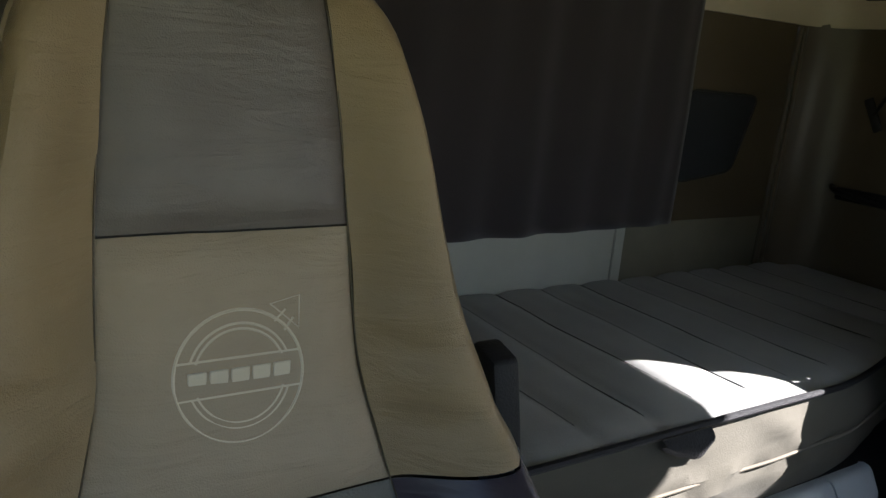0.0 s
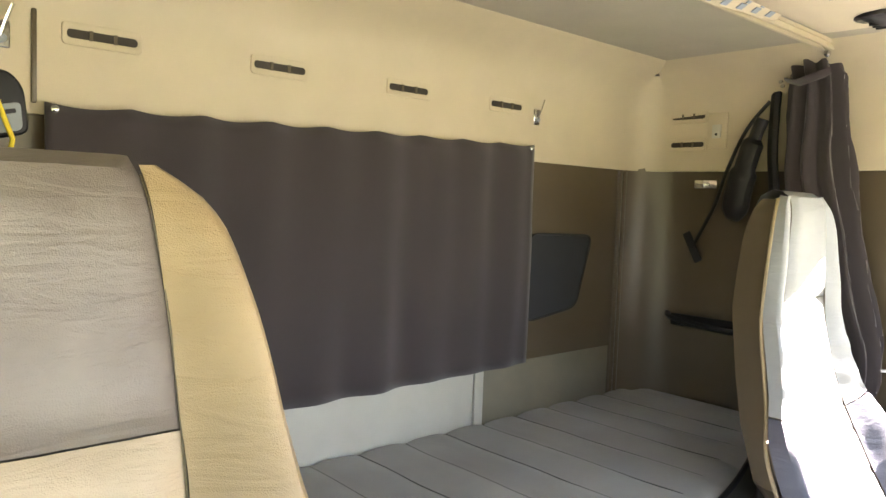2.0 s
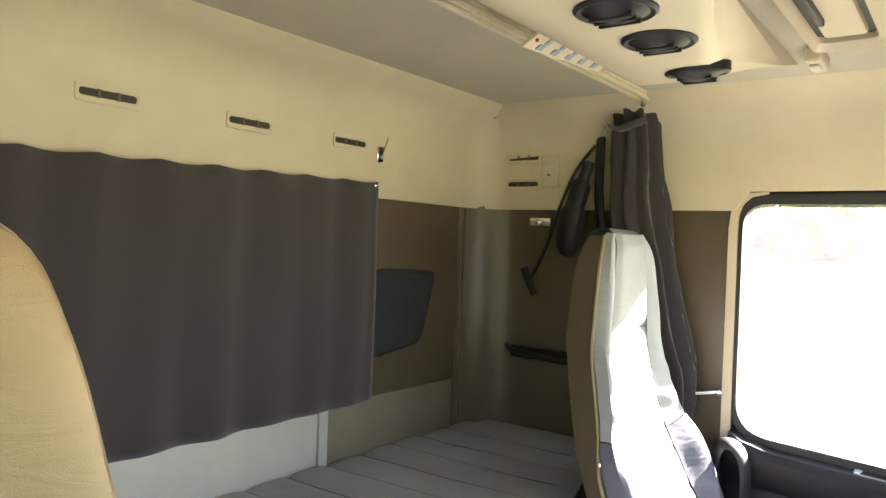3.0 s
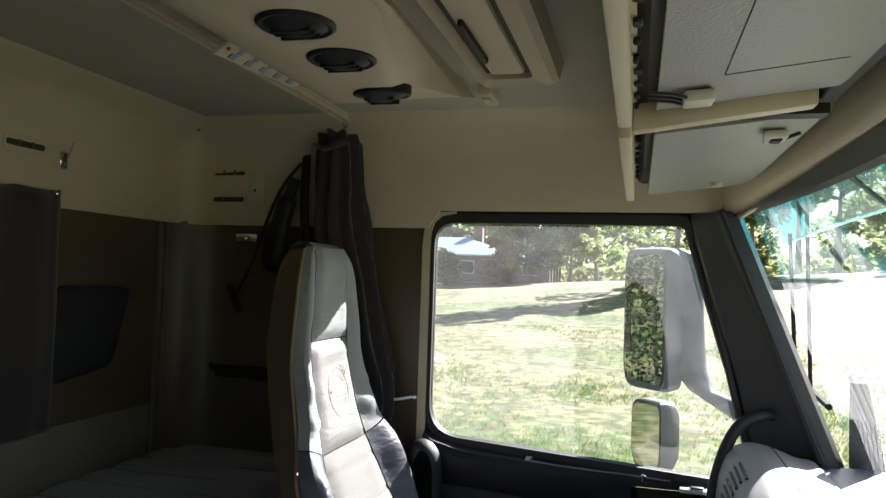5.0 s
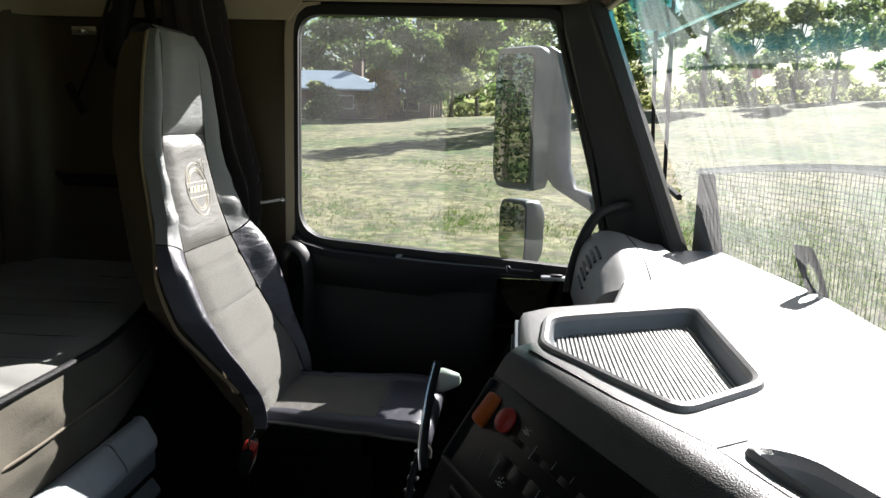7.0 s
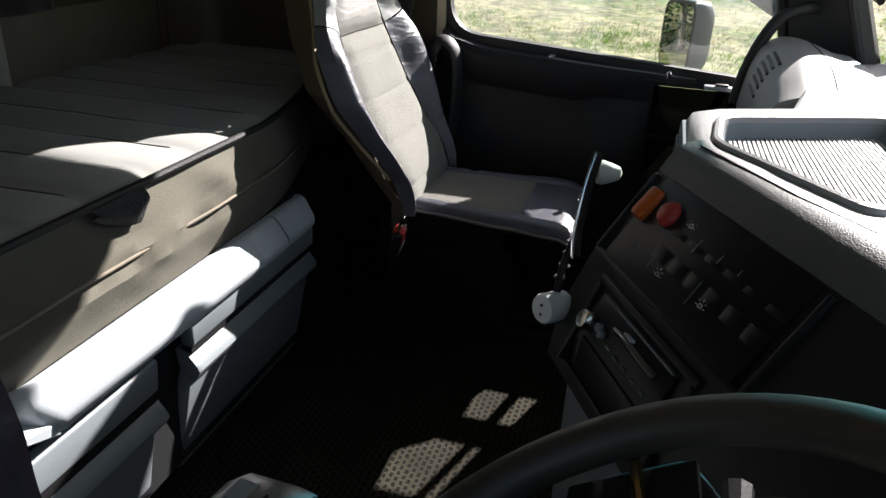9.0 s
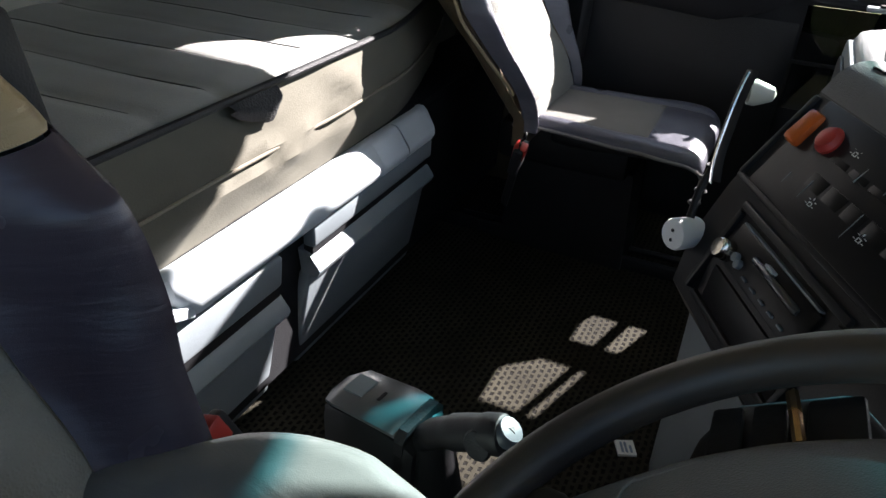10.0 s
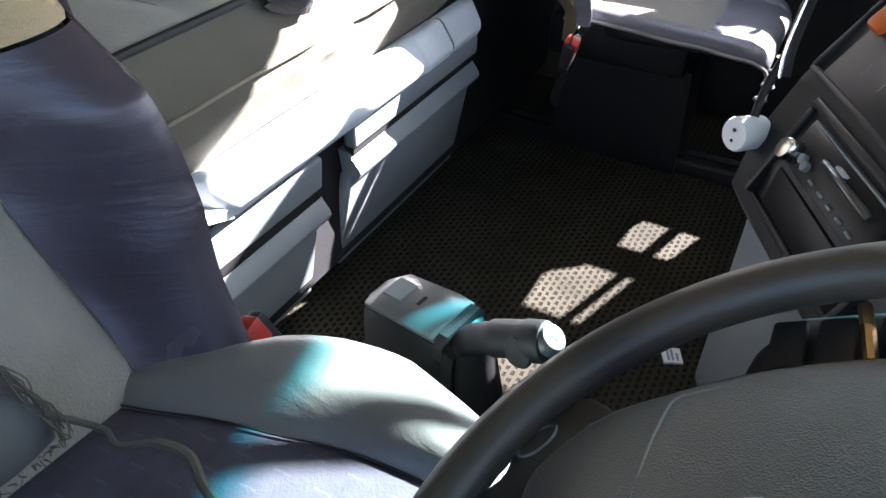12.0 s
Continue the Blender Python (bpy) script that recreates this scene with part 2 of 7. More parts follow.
def lerp(table, z):
    """Reads a table of (z, value) along a smooth curve through its rows."""
    if z <= table[0][0]:
        return table[0][1]
    n = len(table)
    def slope(i):
        """Tangent at a row; flat where the values turn."""
        if i in (0, n - 1):
            j = min(i, n - 2)
            return (table[j + 1][1] - table[j][1]) / (table[j + 1][0] - table[j][0])
        l = (table[i][1] - table[i - 1][1]) / (table[i][0] - table[i - 1][0])
        r = (table[i + 1][1] - table[i][1]) / (table[i + 1][0] - table[i][0])
        return 2 * l * r / (l + r) if l * r > 0 else 0.0
    for i in range(n - 1):
        (a, p), (b, q) = table[i], table[i + 1]
        if z <= b:
            h = b - a
            k = (z - a) / h
            return p + (q - p) * k * k * (3 - 2 * k) + h * k * (1 - k) * ((1 - k) * slope(i) - k * slope(i + 1))
    return table[-1][1]


def rounded(corners, r, n=6):
    """A flat polygon of 2D corners with round corners."""
    out, k = [], len(corners)
    for i in range(k):
        a, b, c = (Vector(corners[(i + j) % k]) for j in (-1, 0, 1))
        rad = r[i] if isinstance(r, (list, tuple)) else r
        u, v = (a - b).normalized(), (c - b).normalized()
        d = min(rad, (a - b).length * 0.49, (c - b).length * 0.49)
        p, q = b + u * d, b + v * d
        for s in range(n + 1):
            t = s / n
            out.append((1 - t) ** 2 * p + 2 * t * (1 - t) * b + t * t * q)
    return out


def ring_plate(bm, outer, inner, depth):
    """A plate between two loops of as many points, pushed along depth."""
    d = Vector(depth)
    a, b = [Vector(p) for p in outer], [Vector(p) for p in inner]
    grid(bm, [a, b, [p + d for p in b], [p + d for p in a]], close_u=True, close_v=True)
    return bm


def frame_loop(inner, lo, hi):
    """The points where rays from the middle through a loop meet a rectangle (2D)."""
    c = sum(inner, Vector((0, 0))) / len(inner)
    out = []
    for p in inner:
        d = p - c
        s = min((((hi[i] if d[i] > 0 else lo[i]) - c[i]) / d[i]) if abs(d[i]) > 1e-6 else 1e9 for i in (0, 1))
        out.append(c + d * s)
    for corner in ((lo[0], lo[1]), (lo[0], hi[1]), (hi[0], lo[1]), (hi[0], hi[1])):
        i = min(range(len(out)), key=lambda j: (out[j] - Vector(corner)).length)
        out[i] = Vector(corner)
    return out


def jitter(p, k=0.004, s=9.0):
    return Vector(p) + k * noise.noise_vector(Vector(p) * s)


# faint pale dashes woven into the blue cloth
cn, cl_ = BLUECLOTH.node_tree.nodes, BLUECLOTH.node_tree.links.new
ctc, csep = cn.new("ShaderNodeTexCoord"), cn.new("ShaderNodeSeparateXYZ")
cl_(ctc.outputs["Object"], csep.inputs[0])


def calc(op, a, b=None, c=None):
    nd = cn.new("ShaderNodeMath")
    nd.operation = op
    for i, v in enumerate((a, b, c)):
        if isinstance(v, (int, float)):
            nd.inputs[i].default_value = v
        elif v is not None:
            cl_(v, nd.inputs[i])
    return nd.outputs[0]


col_u = calc("MULTIPLY", csep.outputs["X"], 42.0)
shift = calc("MULTIPLY", calc("FLOOR", col_u), 0.37)
on_u = calc("LESS_THAN", calc("FRACT", col_u), 0.10)
on_v = calc("LESS_THAN", calc("FRACT", calc("MULTIPLY_ADD", csep.outputs["Y"], 26.0, shift)), 0.42)
dash_mix = cn.new("ShaderNodeMix")
dash_mix.data_type = "RGBA"
cl_(calc("MULTIPLY", calc("MULTIPLY", on_u, on_v), 0.07), dash_mix.inputs["Factor"])
cl_(cn["Color Ramp"].outputs["Color"], dash_mix.inputs["A"])
dash_mix.inputs["B"].default_value = (0.22, 0.22, 0.30, 1)
cl_(dash_mix.outputs["Result"], cn["Principled BSDF"].inputs["Base Color"])
PILLAR = mat("grey_pillar_plastic", (0.022, 0.023, 0.026), 0.40, var=0.1, bump=0.12, grain=600, kind="leather")


# ---------------------------------------------------------------- the shell of the cab
bm = box(bmesh.new(), (-1.14, 0.05, -0.06), (1.14, -1.98, 0.0))
FLOORMAT = mat("woven_rubber_mat", (0.037, 0.0335, 0.0255), 0.9, var=0.25, scale=9, bump=0.0, spec=0.06)
fn, fl = FLOORMAT.node_tree.nodes, FLOORMAT.node_tree.links.new
ftc, weave, hole = fn.new("ShaderNodeTexCoord"), fn.new("ShaderNodeTexBrick"), fn.new("ShaderNodeMapRange")
dark, fbump = fn.new("ShaderNodeMix"), fn.new("ShaderNodeBump")
weave.offset, weave.squash = 0.5, 1.0
weave.inputs["Scale"].default_value, weave.inputs["Brick Width"].default_value, weave.inputs["Row Height"].default_value = 1.0, 0.0165, 0.0125
weave.inputs["Mortar Size"].default_value, weave.inputs["Mortar Smooth"].default_value = 0.0042, 0.5
wob, wobmix = fn.new("ShaderNodeTexNoise"), fn.new("ShaderNodeMix")
wob.inputs["Scale"].default_value = 60
wobmix.data_type, wobmix.blend_type = "RGBA", "LINEAR_LIGHT"
wobmix.inputs["Factor"].default_value = 0.004
fl(ftc.outputs["Object"], wob.inputs["Vector"])
fl(ftc.outputs["Object"], wobmix.inputs["A"])
fl(wob.outputs["Color"], wobmix.inputs["B"])
fl(wobmix.outputs["Result"], weave.inputs["Vector"])
fl(weave.outputs["Fac"], hole.inputs["Value"])
dark.data_type = "RGBA"
dark.inputs["A"].default_value = (0.012, 0.011, 0.010, 1)
hole.inputs["From Min"].default_value, hole.inputs["From Max"].default_value = 0.1, 0.8
fl(hole.outputs["Result"], dark.inputs["Factor"])
fl(fn["Color Ramp"].outputs["Color"], dark.inputs["B"])
fl(dark.outputs["Result"], fn["Principled BSDF"].inputs["Base Color"])
fbump.inputs["Strength"].default_value, fbump.inputs["Distance"].default_value = 0.8, 0.004
fl(hole.outputs["Result"], fbump.inputs["Height"])
fl(fbump.outputs["Normal"], fn["Principled BSDF"].inputs["Normal"])
floor = solo("floor", bm, FLOORMAT, "dark ribbed rubber mat on the cab floor", "floor mat", "structure", smooth=False)


def strip_wall(bm, plan, z0, z1, thick=0.05):
    """A wall along a plan line, thick to the outside (left of the line's way)."""
    plan = [Vector((*p, 0)) for p in plan]
    outs = []
    for i, p in enumerate(plan):
        d = (plan[min(i + 1, len(plan) - 1)] - plan[max(i - 1, 0)]).normalized()
        outs.append(p + Vector((-d.y, d.x, 0)) * thick)
    rings = [[Vector((p.x, p.y, z0)), Vector((p.x, p.y, z1)), Vector((q.x, q.y, z1)), Vector((q.x, q.y, z0))] for p, q in zip(plan, outs)]
    return loft(bm, rings)


RIGHT_PLAN = [(1.12, -0.735), (1.12, -0.5), (1.12, -0.16), (1.11, -0.10), (1.08, -0.05), (1.03, -0.015), (0.975, 0.0)]
solo("wall_passenger", strip_wall(bmesh.new(), RIGHT_PLAN[::-1], 0.0, 1.265), TAUPE, "glossy taupe vinyl side panel behind the seat", "wall", "structure")
solo("wall_driver", strip_wall(bmesh.new(), [(-x, y) for x, y in RIGHT_PLAN], 0.0, 1.265), TAUPE, "taupe vinyl side panel behind the seat", "wall", "structure")
solo("wall_rear", box(bmesh.new(), (-0.972, 0.0, 0.0), (0.972, 0.05, 1.25)), TAUPE, "taupe vinyl rear wall behind the bunk", "wall", "structure")
solo("trim", box(bmesh.new(), (-0.972, -0.006, 0.59), (0.415, -0.001, 0.80), 0.002), PALE, "pale grey painted lower rear panel under the curtain", "wall panel", "structure")
solo("trim_ridge", box(bmesh.new(), (0.417, -0.010, 0.59), (0.447, -0.001, 0.80), 0.004), PALE, "raised pale moulding beside the lower rear panel", "wall panel", "structure")
solo("trim_lower", box(bmesh.new(), (0.449, -0.005, 0.59), (0.960, -0.001, 0.735), 0.002), mat("khaki_panel", (0.20, 0.18, 0.125), 0.5, var=0.12), "khaki painted lower rear panel in the bunk corner", "wall panel", "structure")


def cove(bm, plan, pts):
    """A moulded panel: a profile of (out, z) carried along a plan line; out goes inwards."""
    plan = [Vector((*p, 0)) for p in plan]
    rows = []
    for i, p in enumerate(plan):
        d = (plan[min(i + 1, len(plan) - 1)] - plan[max(i - 1, 0)]).normalized()
        inw = Vector((d.y, -d.x, 0))
        lift = 0.0 if p.y > -0.76 else 0.048 + 0.60 * max(0, -1.5 - p.y)
        rows.append([p + inw * o + Vector((0, 0, max(z, 1.245 + lift))) for o, z in pts])
    grid(bm, rows)
    return bm


COVE = [(0.0, 1.245), (0.012, 1.245), (0.014, 1.27), (0.014, 1.38), (0.022, 1.43), (0.045, 1.475), (0.085, 1.508), (0.14, 1.525), (0.16, 1.545), (-0.02, 1.56), (-0.03, 1.4), (-0.03, 1.25)]
FRONT_BEND = [(1.10, -1.44), (1.092, -1.49), (1.07, -1.535), (1.03, -1.57), (0.96, -1.595), (0.86, -1.61)]
around = [(-x, y) for x, y in FRONT_BEND[::-1]] + [(-1.10, -0.79), (-1.10, -0.755), (-1.10, -0.20)] + [(-1.10 + 0.10 * (1 - math.cos(a)), -0.10 + 0.10 * math.sin(a)) for a in np.linspace(0.15, math.pi / 2, 7)] + [(-0.5, 0.0), (0.5, 0.0)] + [(1.10 - 0.10 * (1 - math.cos(a)), -0.10 + 0.10 * math.sin(a)) for a in np.linspace(math.pi / 2, 0.15, 7)] + [(1.10, -0.20), (1.10, -0.755), (1.10, -0.79)] + FRONT_BEND
bm = cove(bmesh.new(), around, COVE)
solo("trim_upper", bm, CREAM, "cream moulded plastic panel round the upper cab walls", "wall panel", "structure")
solo("ceiling", box(bmesh.new(), (-1.12, 0.03, 1.535), (1.12, -1.66, 1.575)), CEIL, "cream padded cab headliner", "ceiling", "structure")

# doors, windows: y and z of the pane's corners
WIN = rounded([(-0.772, 0.690), (-0.772, 1.262), (-1.440, 1.262), (-1.600, 0.632)], [0.085, 0.06, 0.05, 0.03], 7)
DOOR_LO, DOOR_HI = (-1.66, 0.60), (-0.737, 1.302)


def door(side, no):
    """A cab door with its window: side +1 the passenger's, -1 the driver's."""
    x = 1.125 * side
    d = thing(f"door_{no}", "dark grey cab door with a large framed window", "door", (x, -1.2, 0.05), kind="structure")
    out = [Vector((max(p.x, np.interp(p.y, (0.62, 1.25, 1.31), (-1.66, -1.49, -1.465))), p.y)) for p in frame_loop(WIN, DOOR_LO, DOOR_HI)]
    bm = ring_plate(bmesh.new(), [(x, p.x, p.y) for p in out], [(x, p.x, p.y) for p in WIN], (0.02 * side, 0, 0))
    part("door_panel", bm, DGREY, d)
    # lower door, round a low opening added at its front for floor sun patches
    xa, xb = x, x + 0.05 * side
    bm = bmesh.new()
    for y0, y1, z0, z1 in ((-0.737, -1.307, -0.06, 0.60), (-1.307, -1.80, -0.06, 0.358), (-1.507, -1.80, 0.358, 0.60)):
        box(bm, (xa, y0, z0), (xb, y1, z1))
    part("lower_door", bm, DGREY, d, smooth=False)
    # added bars and covers that cut the sunlight into the patches' outlines
    for a, b, r in (((-1.302, 0.467), (-1.512, 0.467), 0.026), ((-1.391, 0.35), (-1.426, 0.45), 0.014), ((-1.436, 0.48), (-1.471, 0.605), 0.011)):
        part("patch_bar", tube(bmesh.new(), [(x + 0.02 * side, *a), (x + 0.02 * side, *b)], r, 6), RUBBER, d)
    for cover in (((-1.449, 0.352), (-1.467, 0.436), (-1.464, 0.486), (-1.498, 0.606), (-1.514, 0.606), (-1.514, 0.352)), ((-1.300, 0.352), (-1.310, 0.352), (-1.325, 0.382), (-1.363, 0.442), (-1.300, 0.442))):
        part("patch_mask", prism(bmesh.new(), [(x + 0.012 * side, *c) for c in cover], (0.02 * side, 0, 0)), RUBBER, d, smooth=False)
    part("patch_mask", prism(bmesh.new(), [(x + 0.012 * side, *c) for c in ((-1.300, 0.607), (-1.317, 0.607), (-1.321, 0.556), (-1.338, 0.522), (-1.366, 0.496), (-1.300, 0.480))], (0.02 * side, 0, 0)), RUBBER, d, smooth=False)
    # near-black in view but casts no shadow, so sun enters the added opening
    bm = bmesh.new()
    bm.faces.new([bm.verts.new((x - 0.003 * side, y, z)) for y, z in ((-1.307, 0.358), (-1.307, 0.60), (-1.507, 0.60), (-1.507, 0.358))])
    kp = part("opening_pane", bm, DARKPANE, d, "near-black pane of the added low sun opening", smooth=False)
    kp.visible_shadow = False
    c = sum(WIN, Vector((0, 0))) / len(WIN)
    big = [c + Vector(((p.x - c.x) * 1.028, (p.y - c.y) * 1.085)) for p in WIN]
    bm = ring_plate(bmesh.new(), [(x - 0.012 * side, p.x, p.y) for p in big], [(x - 0.012 * side, p.x, p.y) for p in WIN], (0.02 * side, 0, 0))
    part("window_seal", bm, RUBBER, d, "black rubber window seal")
    w = thing(f"window_{no}", "clear dusty side window pane in the cab door", "window", (x, -1.2, 0.7), kind="structure")
    bm = bmesh.new()
    bm.faces.new([bm.verts.new((x + 0.012 * side, p.x, p.y)) for p in WIN])
    pane = part("pane", bm, GLASS, w, smooth=False)
    pane.visible_shadow = False
    # cream frame behind the window
    edge = [((-0.739, 0.62), (-0.762, 0.66)), ((-0.739, 1.20), (-0.760, 1.20)), ((-0.744, 1.246), (-0.763, 1.236)), ((-0.758, 1.276), (-0.772, 1.262)), ((-0.785, 1.290), (-0.792, 1.280)), ((-0.83, 1.293), (-0.83, 1.287))]
    bm = loft(bmesh.new(), [[(x - 0.018 * side, *o), (x - 0.018 * side, *i), (x - 0.004 * side, *i), (x - 0.004 * side, *o)] for o, i in edge])
    part("door_frame", bm, CREAM, d, "cream painted door frame strip")
    # ledge below the pane, with a long pocket
    rows = []
    for y, z, k in ((-0.765, 0.690, 1), (-0.80, 0.672, 1), (-0.87, 0.654, 1), (-1.12, 0.636, 1), (-1.22, 0.629, 0.6), (-1.285, 0.625, 0.1), (-1.41, 0.618, 0.1), (-1.62, 0.606, 0.1)):
        w = 0.35 + 0.65 * k
        rows.append([(x + 0.004 * side, y, z + 0.012), (x - 0.045 * side * w, y, z + 0.004), (x - 0.058 * side * w, y, z - 0.012 * k), (x - 0.058 * side * w, y, z - 0.045 * k), (x - 0.03 * side, y, z - 0.09 * k), (x + 0.004 * side, y, z - 0.10 * k)])
    ledge = part("ledge", loft(bmesh.new(), rows), DGREY, d, "dark grey ledge under the window")
    # long pocket laid on the ledge, its pale end, slots along the pane
    def on_ledge(y, k):
        """On the ledge's upper face: k from 0 at the pane to 1 at the edge."""
        w = np.interp(-y, (1.12, 1.22, 1.285), (1.0, 0.74, 0.415))
        z = np.interp(-y, (0.87, 1.12, 1.22, 1.285, 1.41), (0.654, 0.636, 0.629, 0.625, 0.618))
        return Vector((x + (0.004 - (0.004 + 0.045 * w) * k) * side, y, z + 0.0122 - 0.008 * k))
    up = Vector((0, 0, 0.0015))
    # raised black strip stands for the shaded recess of the pocket
    part("pocket", loft(bmesh.new(), [[on_ledge(y, 0.34), on_ledge(y, 0.80), on_ledge(y, 0.80) + up, on_ledge(y, 0.34) + up] for y in np.linspace(-1.05, -1.40, 12)]), BLACK, d, "black strip standing for the shaded slot in the door ledge")
    # grey line painted as the highlight along the pocket's lower edge
    part("pocket_highlight", tube(bmesh.new(), [on_ledge(y, 0.84) + up for y in np.linspace(-1.05, -1.40, 12)], 0.0022, 6), MGREY, d)
    part("pocket_end", prism(bmesh.new(), [on_ledge(-1.040, 0.34), on_ledge(-1.040, 0.82), on_ledge(-1.052, 0.74), on_ledge(-1.056, 0.34)], up * 2, 0.0005, 1), LGREY, d, "pale end of the ledge slot")
    for y in (-0.93, -1.00, -1.08, -1.16, -1.24):
        part("demist_slot", loft(bmesh.new(), [[on_ledge(q, 0.10), on_ledge(q, 0.20), on_ledge(q, 0.20) + up, on_ledge(q, 0.10) + up] for q in (y, y - 0.055)]), BLACK, d)
    # moulded lower door
    bm = bmesh.new()
    rows = [[(x - o * side, y, z) for z, o in ((0.56, 0.02), (0.48, 0.035 + 0.03 * k), (0.36, 0.05 + 0.03 * k), (0.28, 0.035), (0.05, 0.03))] for y, k in ((-0.76, 0), (-0.95, 0.0), (-1.08, 0.4), (-1.15, 1), (-1.27, 1), (-1.30, 0.0))]
    grid(bm, rows)
    part("armrest", bm, DGREY, d)
    return d


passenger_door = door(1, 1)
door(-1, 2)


# windscreen: y over x and z
def screen_y(x, z):
    return -1.655 - (1.36 - z) * 0.395 + 0.10 * (abs(x) / 1.05) ** 3


bm = bmesh.new()
grid(bm, [[(x, screen_y(x, z), z) for z in np.linspace(0.62, 1.37 - 0.07 * (abs(x) / 1.05) ** 3, 9)] for x in np.linspace(-1.07, 1.07, 33)])
wind = solo("windscreen", bm, SCREEN, "wide curved windscreen with dust and streaks", "windscreen", "structure")
wind.visible_shadow = False
for s, nm in ((1, "pillar_passenger"), (-1, "pillar_driver")):
    rings = []
    for z in (0.55, 0.70, 0.90, 1.10, 1.25, 1.292):
        yf, yr = screen_y(1.06, z) + 0.045, lerp([(0.55, -1.605), (0.70, -1.585), (1.25, -1.435), (1.36, -1.41)], z)
        rings.append([(s * 1.135, yr, z), (s * 1.10, yr - 0.012, z), (s * 1.065, (yr + yf) / 2 - 0.01, z), (s * 1.035, yf + 0.035, z), (s * 1.04, yf, z), (s * 1.10, yf - 0.02, z), (s * 1.17, (yr + yf) / 2, z), (s * 1.17, yr, z)])
    solo(nm, loft(bmesh.new(), rings), PILLAR, "dark grey plastic windscreen pillar", "pillar", "structure")
    for at, r in ((0, 0.011), (3, 0.010)):
        line = [Vector(g[at]) + Vector((-s * 0.004, 0, 0)) for g in rings]
        solo("trim_pillar", tube(bmesh.new(), line, r, 8), RUBBER, "black rubber seal along the windscreen pillar", "pillar seal", "structure")
# header over the screen
rows = []
for x in np.linspace(-1.09, 1.09, 29):
    k = (abs(x) / 1.09) ** 3
    y = screen_y(x, 1.36)
    rows.append([(x, y - 0.03, 1.40 - 0.07 * k), (x, y - 0.004, 1.345 - 0.07 * k), (x, y + 0.014, 1.338 - 0.07 * k), (x, y + 0.032, 1.342 - 0.06 * k), (x, y + 0.043, 1.358 - 0.06 * k), (x, y + 0.052, 1.55), (x, y - 0.05, 1.56)])
solo("header", loft(bmesh.new(), rows), CREAM, "cream moulded panel above the windscreen", "header panel", "structure")
rows = []
for x in np.linspace(-1.06, 1.06, 29):
    k = (abs(x) / 1.09) ** 3
    y = screen_y(x, 1.36)
    rows.append([(x, y - 0.012, 1.350 - 0.07 * k), (x, y - 0.012, 1.304 - 0.020 * k), (x, y + 0.010, 1.306 - 0.020 * k), (x, y + 0.030, 1.338 - 0.07 * k)])
solo("trim_screen", loft(bmesh.new(), rows), RUBBER, "black edging along the top of the windscreen", "screen trim", "structure")
solo("wall_front", box(bmesh.new(), (-1.14, -1.95, -0.05), (1.14, -2.0, 0.62)), BLACK, "dark bulkhead below the windscreen", "wall", "structure")

solo("trim_floor", prism(bmesh.new(), [(0.782, -0.50, 0.0), (0.786, -0.50, 0.030), (0.798, -0.50, 0.033), (0.815, -0.50, 0.0)], (0, -0.88, 0), 0.003, 2), DGREY, "raised black edge along the floor mat", "floor trim", "structure")

# ---------------------------------------------------------------- outside
GRASS = bpy.data.materials.new("dry_grass_and_dirt")
GRASS.use_nodes = True
gn, gl = GRASS.node_tree.nodes, GRASS.node_tree.links.new
tc = gn.new("ShaderNodeTexCoord")
n1, n2, rp, mx = gn.new("ShaderNodeTexNoise"), gn.new("ShaderNodeTexNoise"), gn.new("ShaderNodeValToRGB"), gn.new("ShaderNodeMix")
n1.inputs["Scale"].default_value, n1.inputs["Detail"].default_value = 0.22, 8
n2.inputs["Scale"].default_value, n2.inputs["Detail"].default_value = 4.5, 8
gl(tc.outputs["Object"], n1.inputs["Vector"])
gl(tc.outputs["Object"], n2.inputs["Vector"])
rp.color_ramp.elements[0].color, rp.color_ramp.elements[0].position = (0.060, 0.118, 0.012, 1), 0.415
rp.color_ramp.elements[1].color, rp.color_ramp.elements[1].position = (0.275, 0.24, 0.128, 1), 0.545
mid = rp.color_ramp.elements.new(0.46)
mid.color = (0.125, 0.142, 0.030, 1)
add = gn.new("ShaderNodeMath")
add.operation = "MULTIPLY_ADD"
add.inputs[1].default_value = 0.45
gl(n2.outputs["Fac"], add.inputs[0])
mul = gn.new("ShaderNodeMath")
mul.operation = "MULTIPLY"
mul.inputs[1].default_value = 0.55
gl(n1.outputs["Fac"], mul.inputs[0])
gl(mul.outputs[0], add.inputs[2])
gl(add.outputs[0], rp.inputs["Fac"])
n3, rp3 = gn.new("ShaderNodeTexNoise"), gn.new("ShaderNodeValToRGB")
n3.inputs["Scale"].default_value, n3.inputs["Detail"].default_value, n3.inputs["Roughness"].default_value = 1.7, 10, 0.72
gl(tc.outputs["Object"], n3.inputs["Vector"])
gl(n3.outputs["Fac"], rp3.inputs["Fac"])
rp3.color_ramp.elements[0].color, rp3.color_ramp.elements[0].position = (0.42, 0.40, 0.36, 1), 0.40
rp3.color_ramp.elements[1].color, rp3.color_ramp.elements[1].position = (1.35, 1.35, 1.3, 1), 0.62
mx.data_type, mx.blend_type = "RGBA", "MULTIPLY"
mx.inputs["Factor"].default_value = 1.0
gl(rp.outputs["Color"], mx.inputs[6])
gl(rp3.outputs["Color"], mx.inputs[7])
gl(mx.outputs[2], gn["Principled BSDF"].inputs["Base Color"])
gn["Principled BSDF"].inputs["Roughness"].default_value = 0.95
GZ = -1.25


def ease(t):
    t = min(1, max(0, t))
    return t * t * (3 - 2 * t)


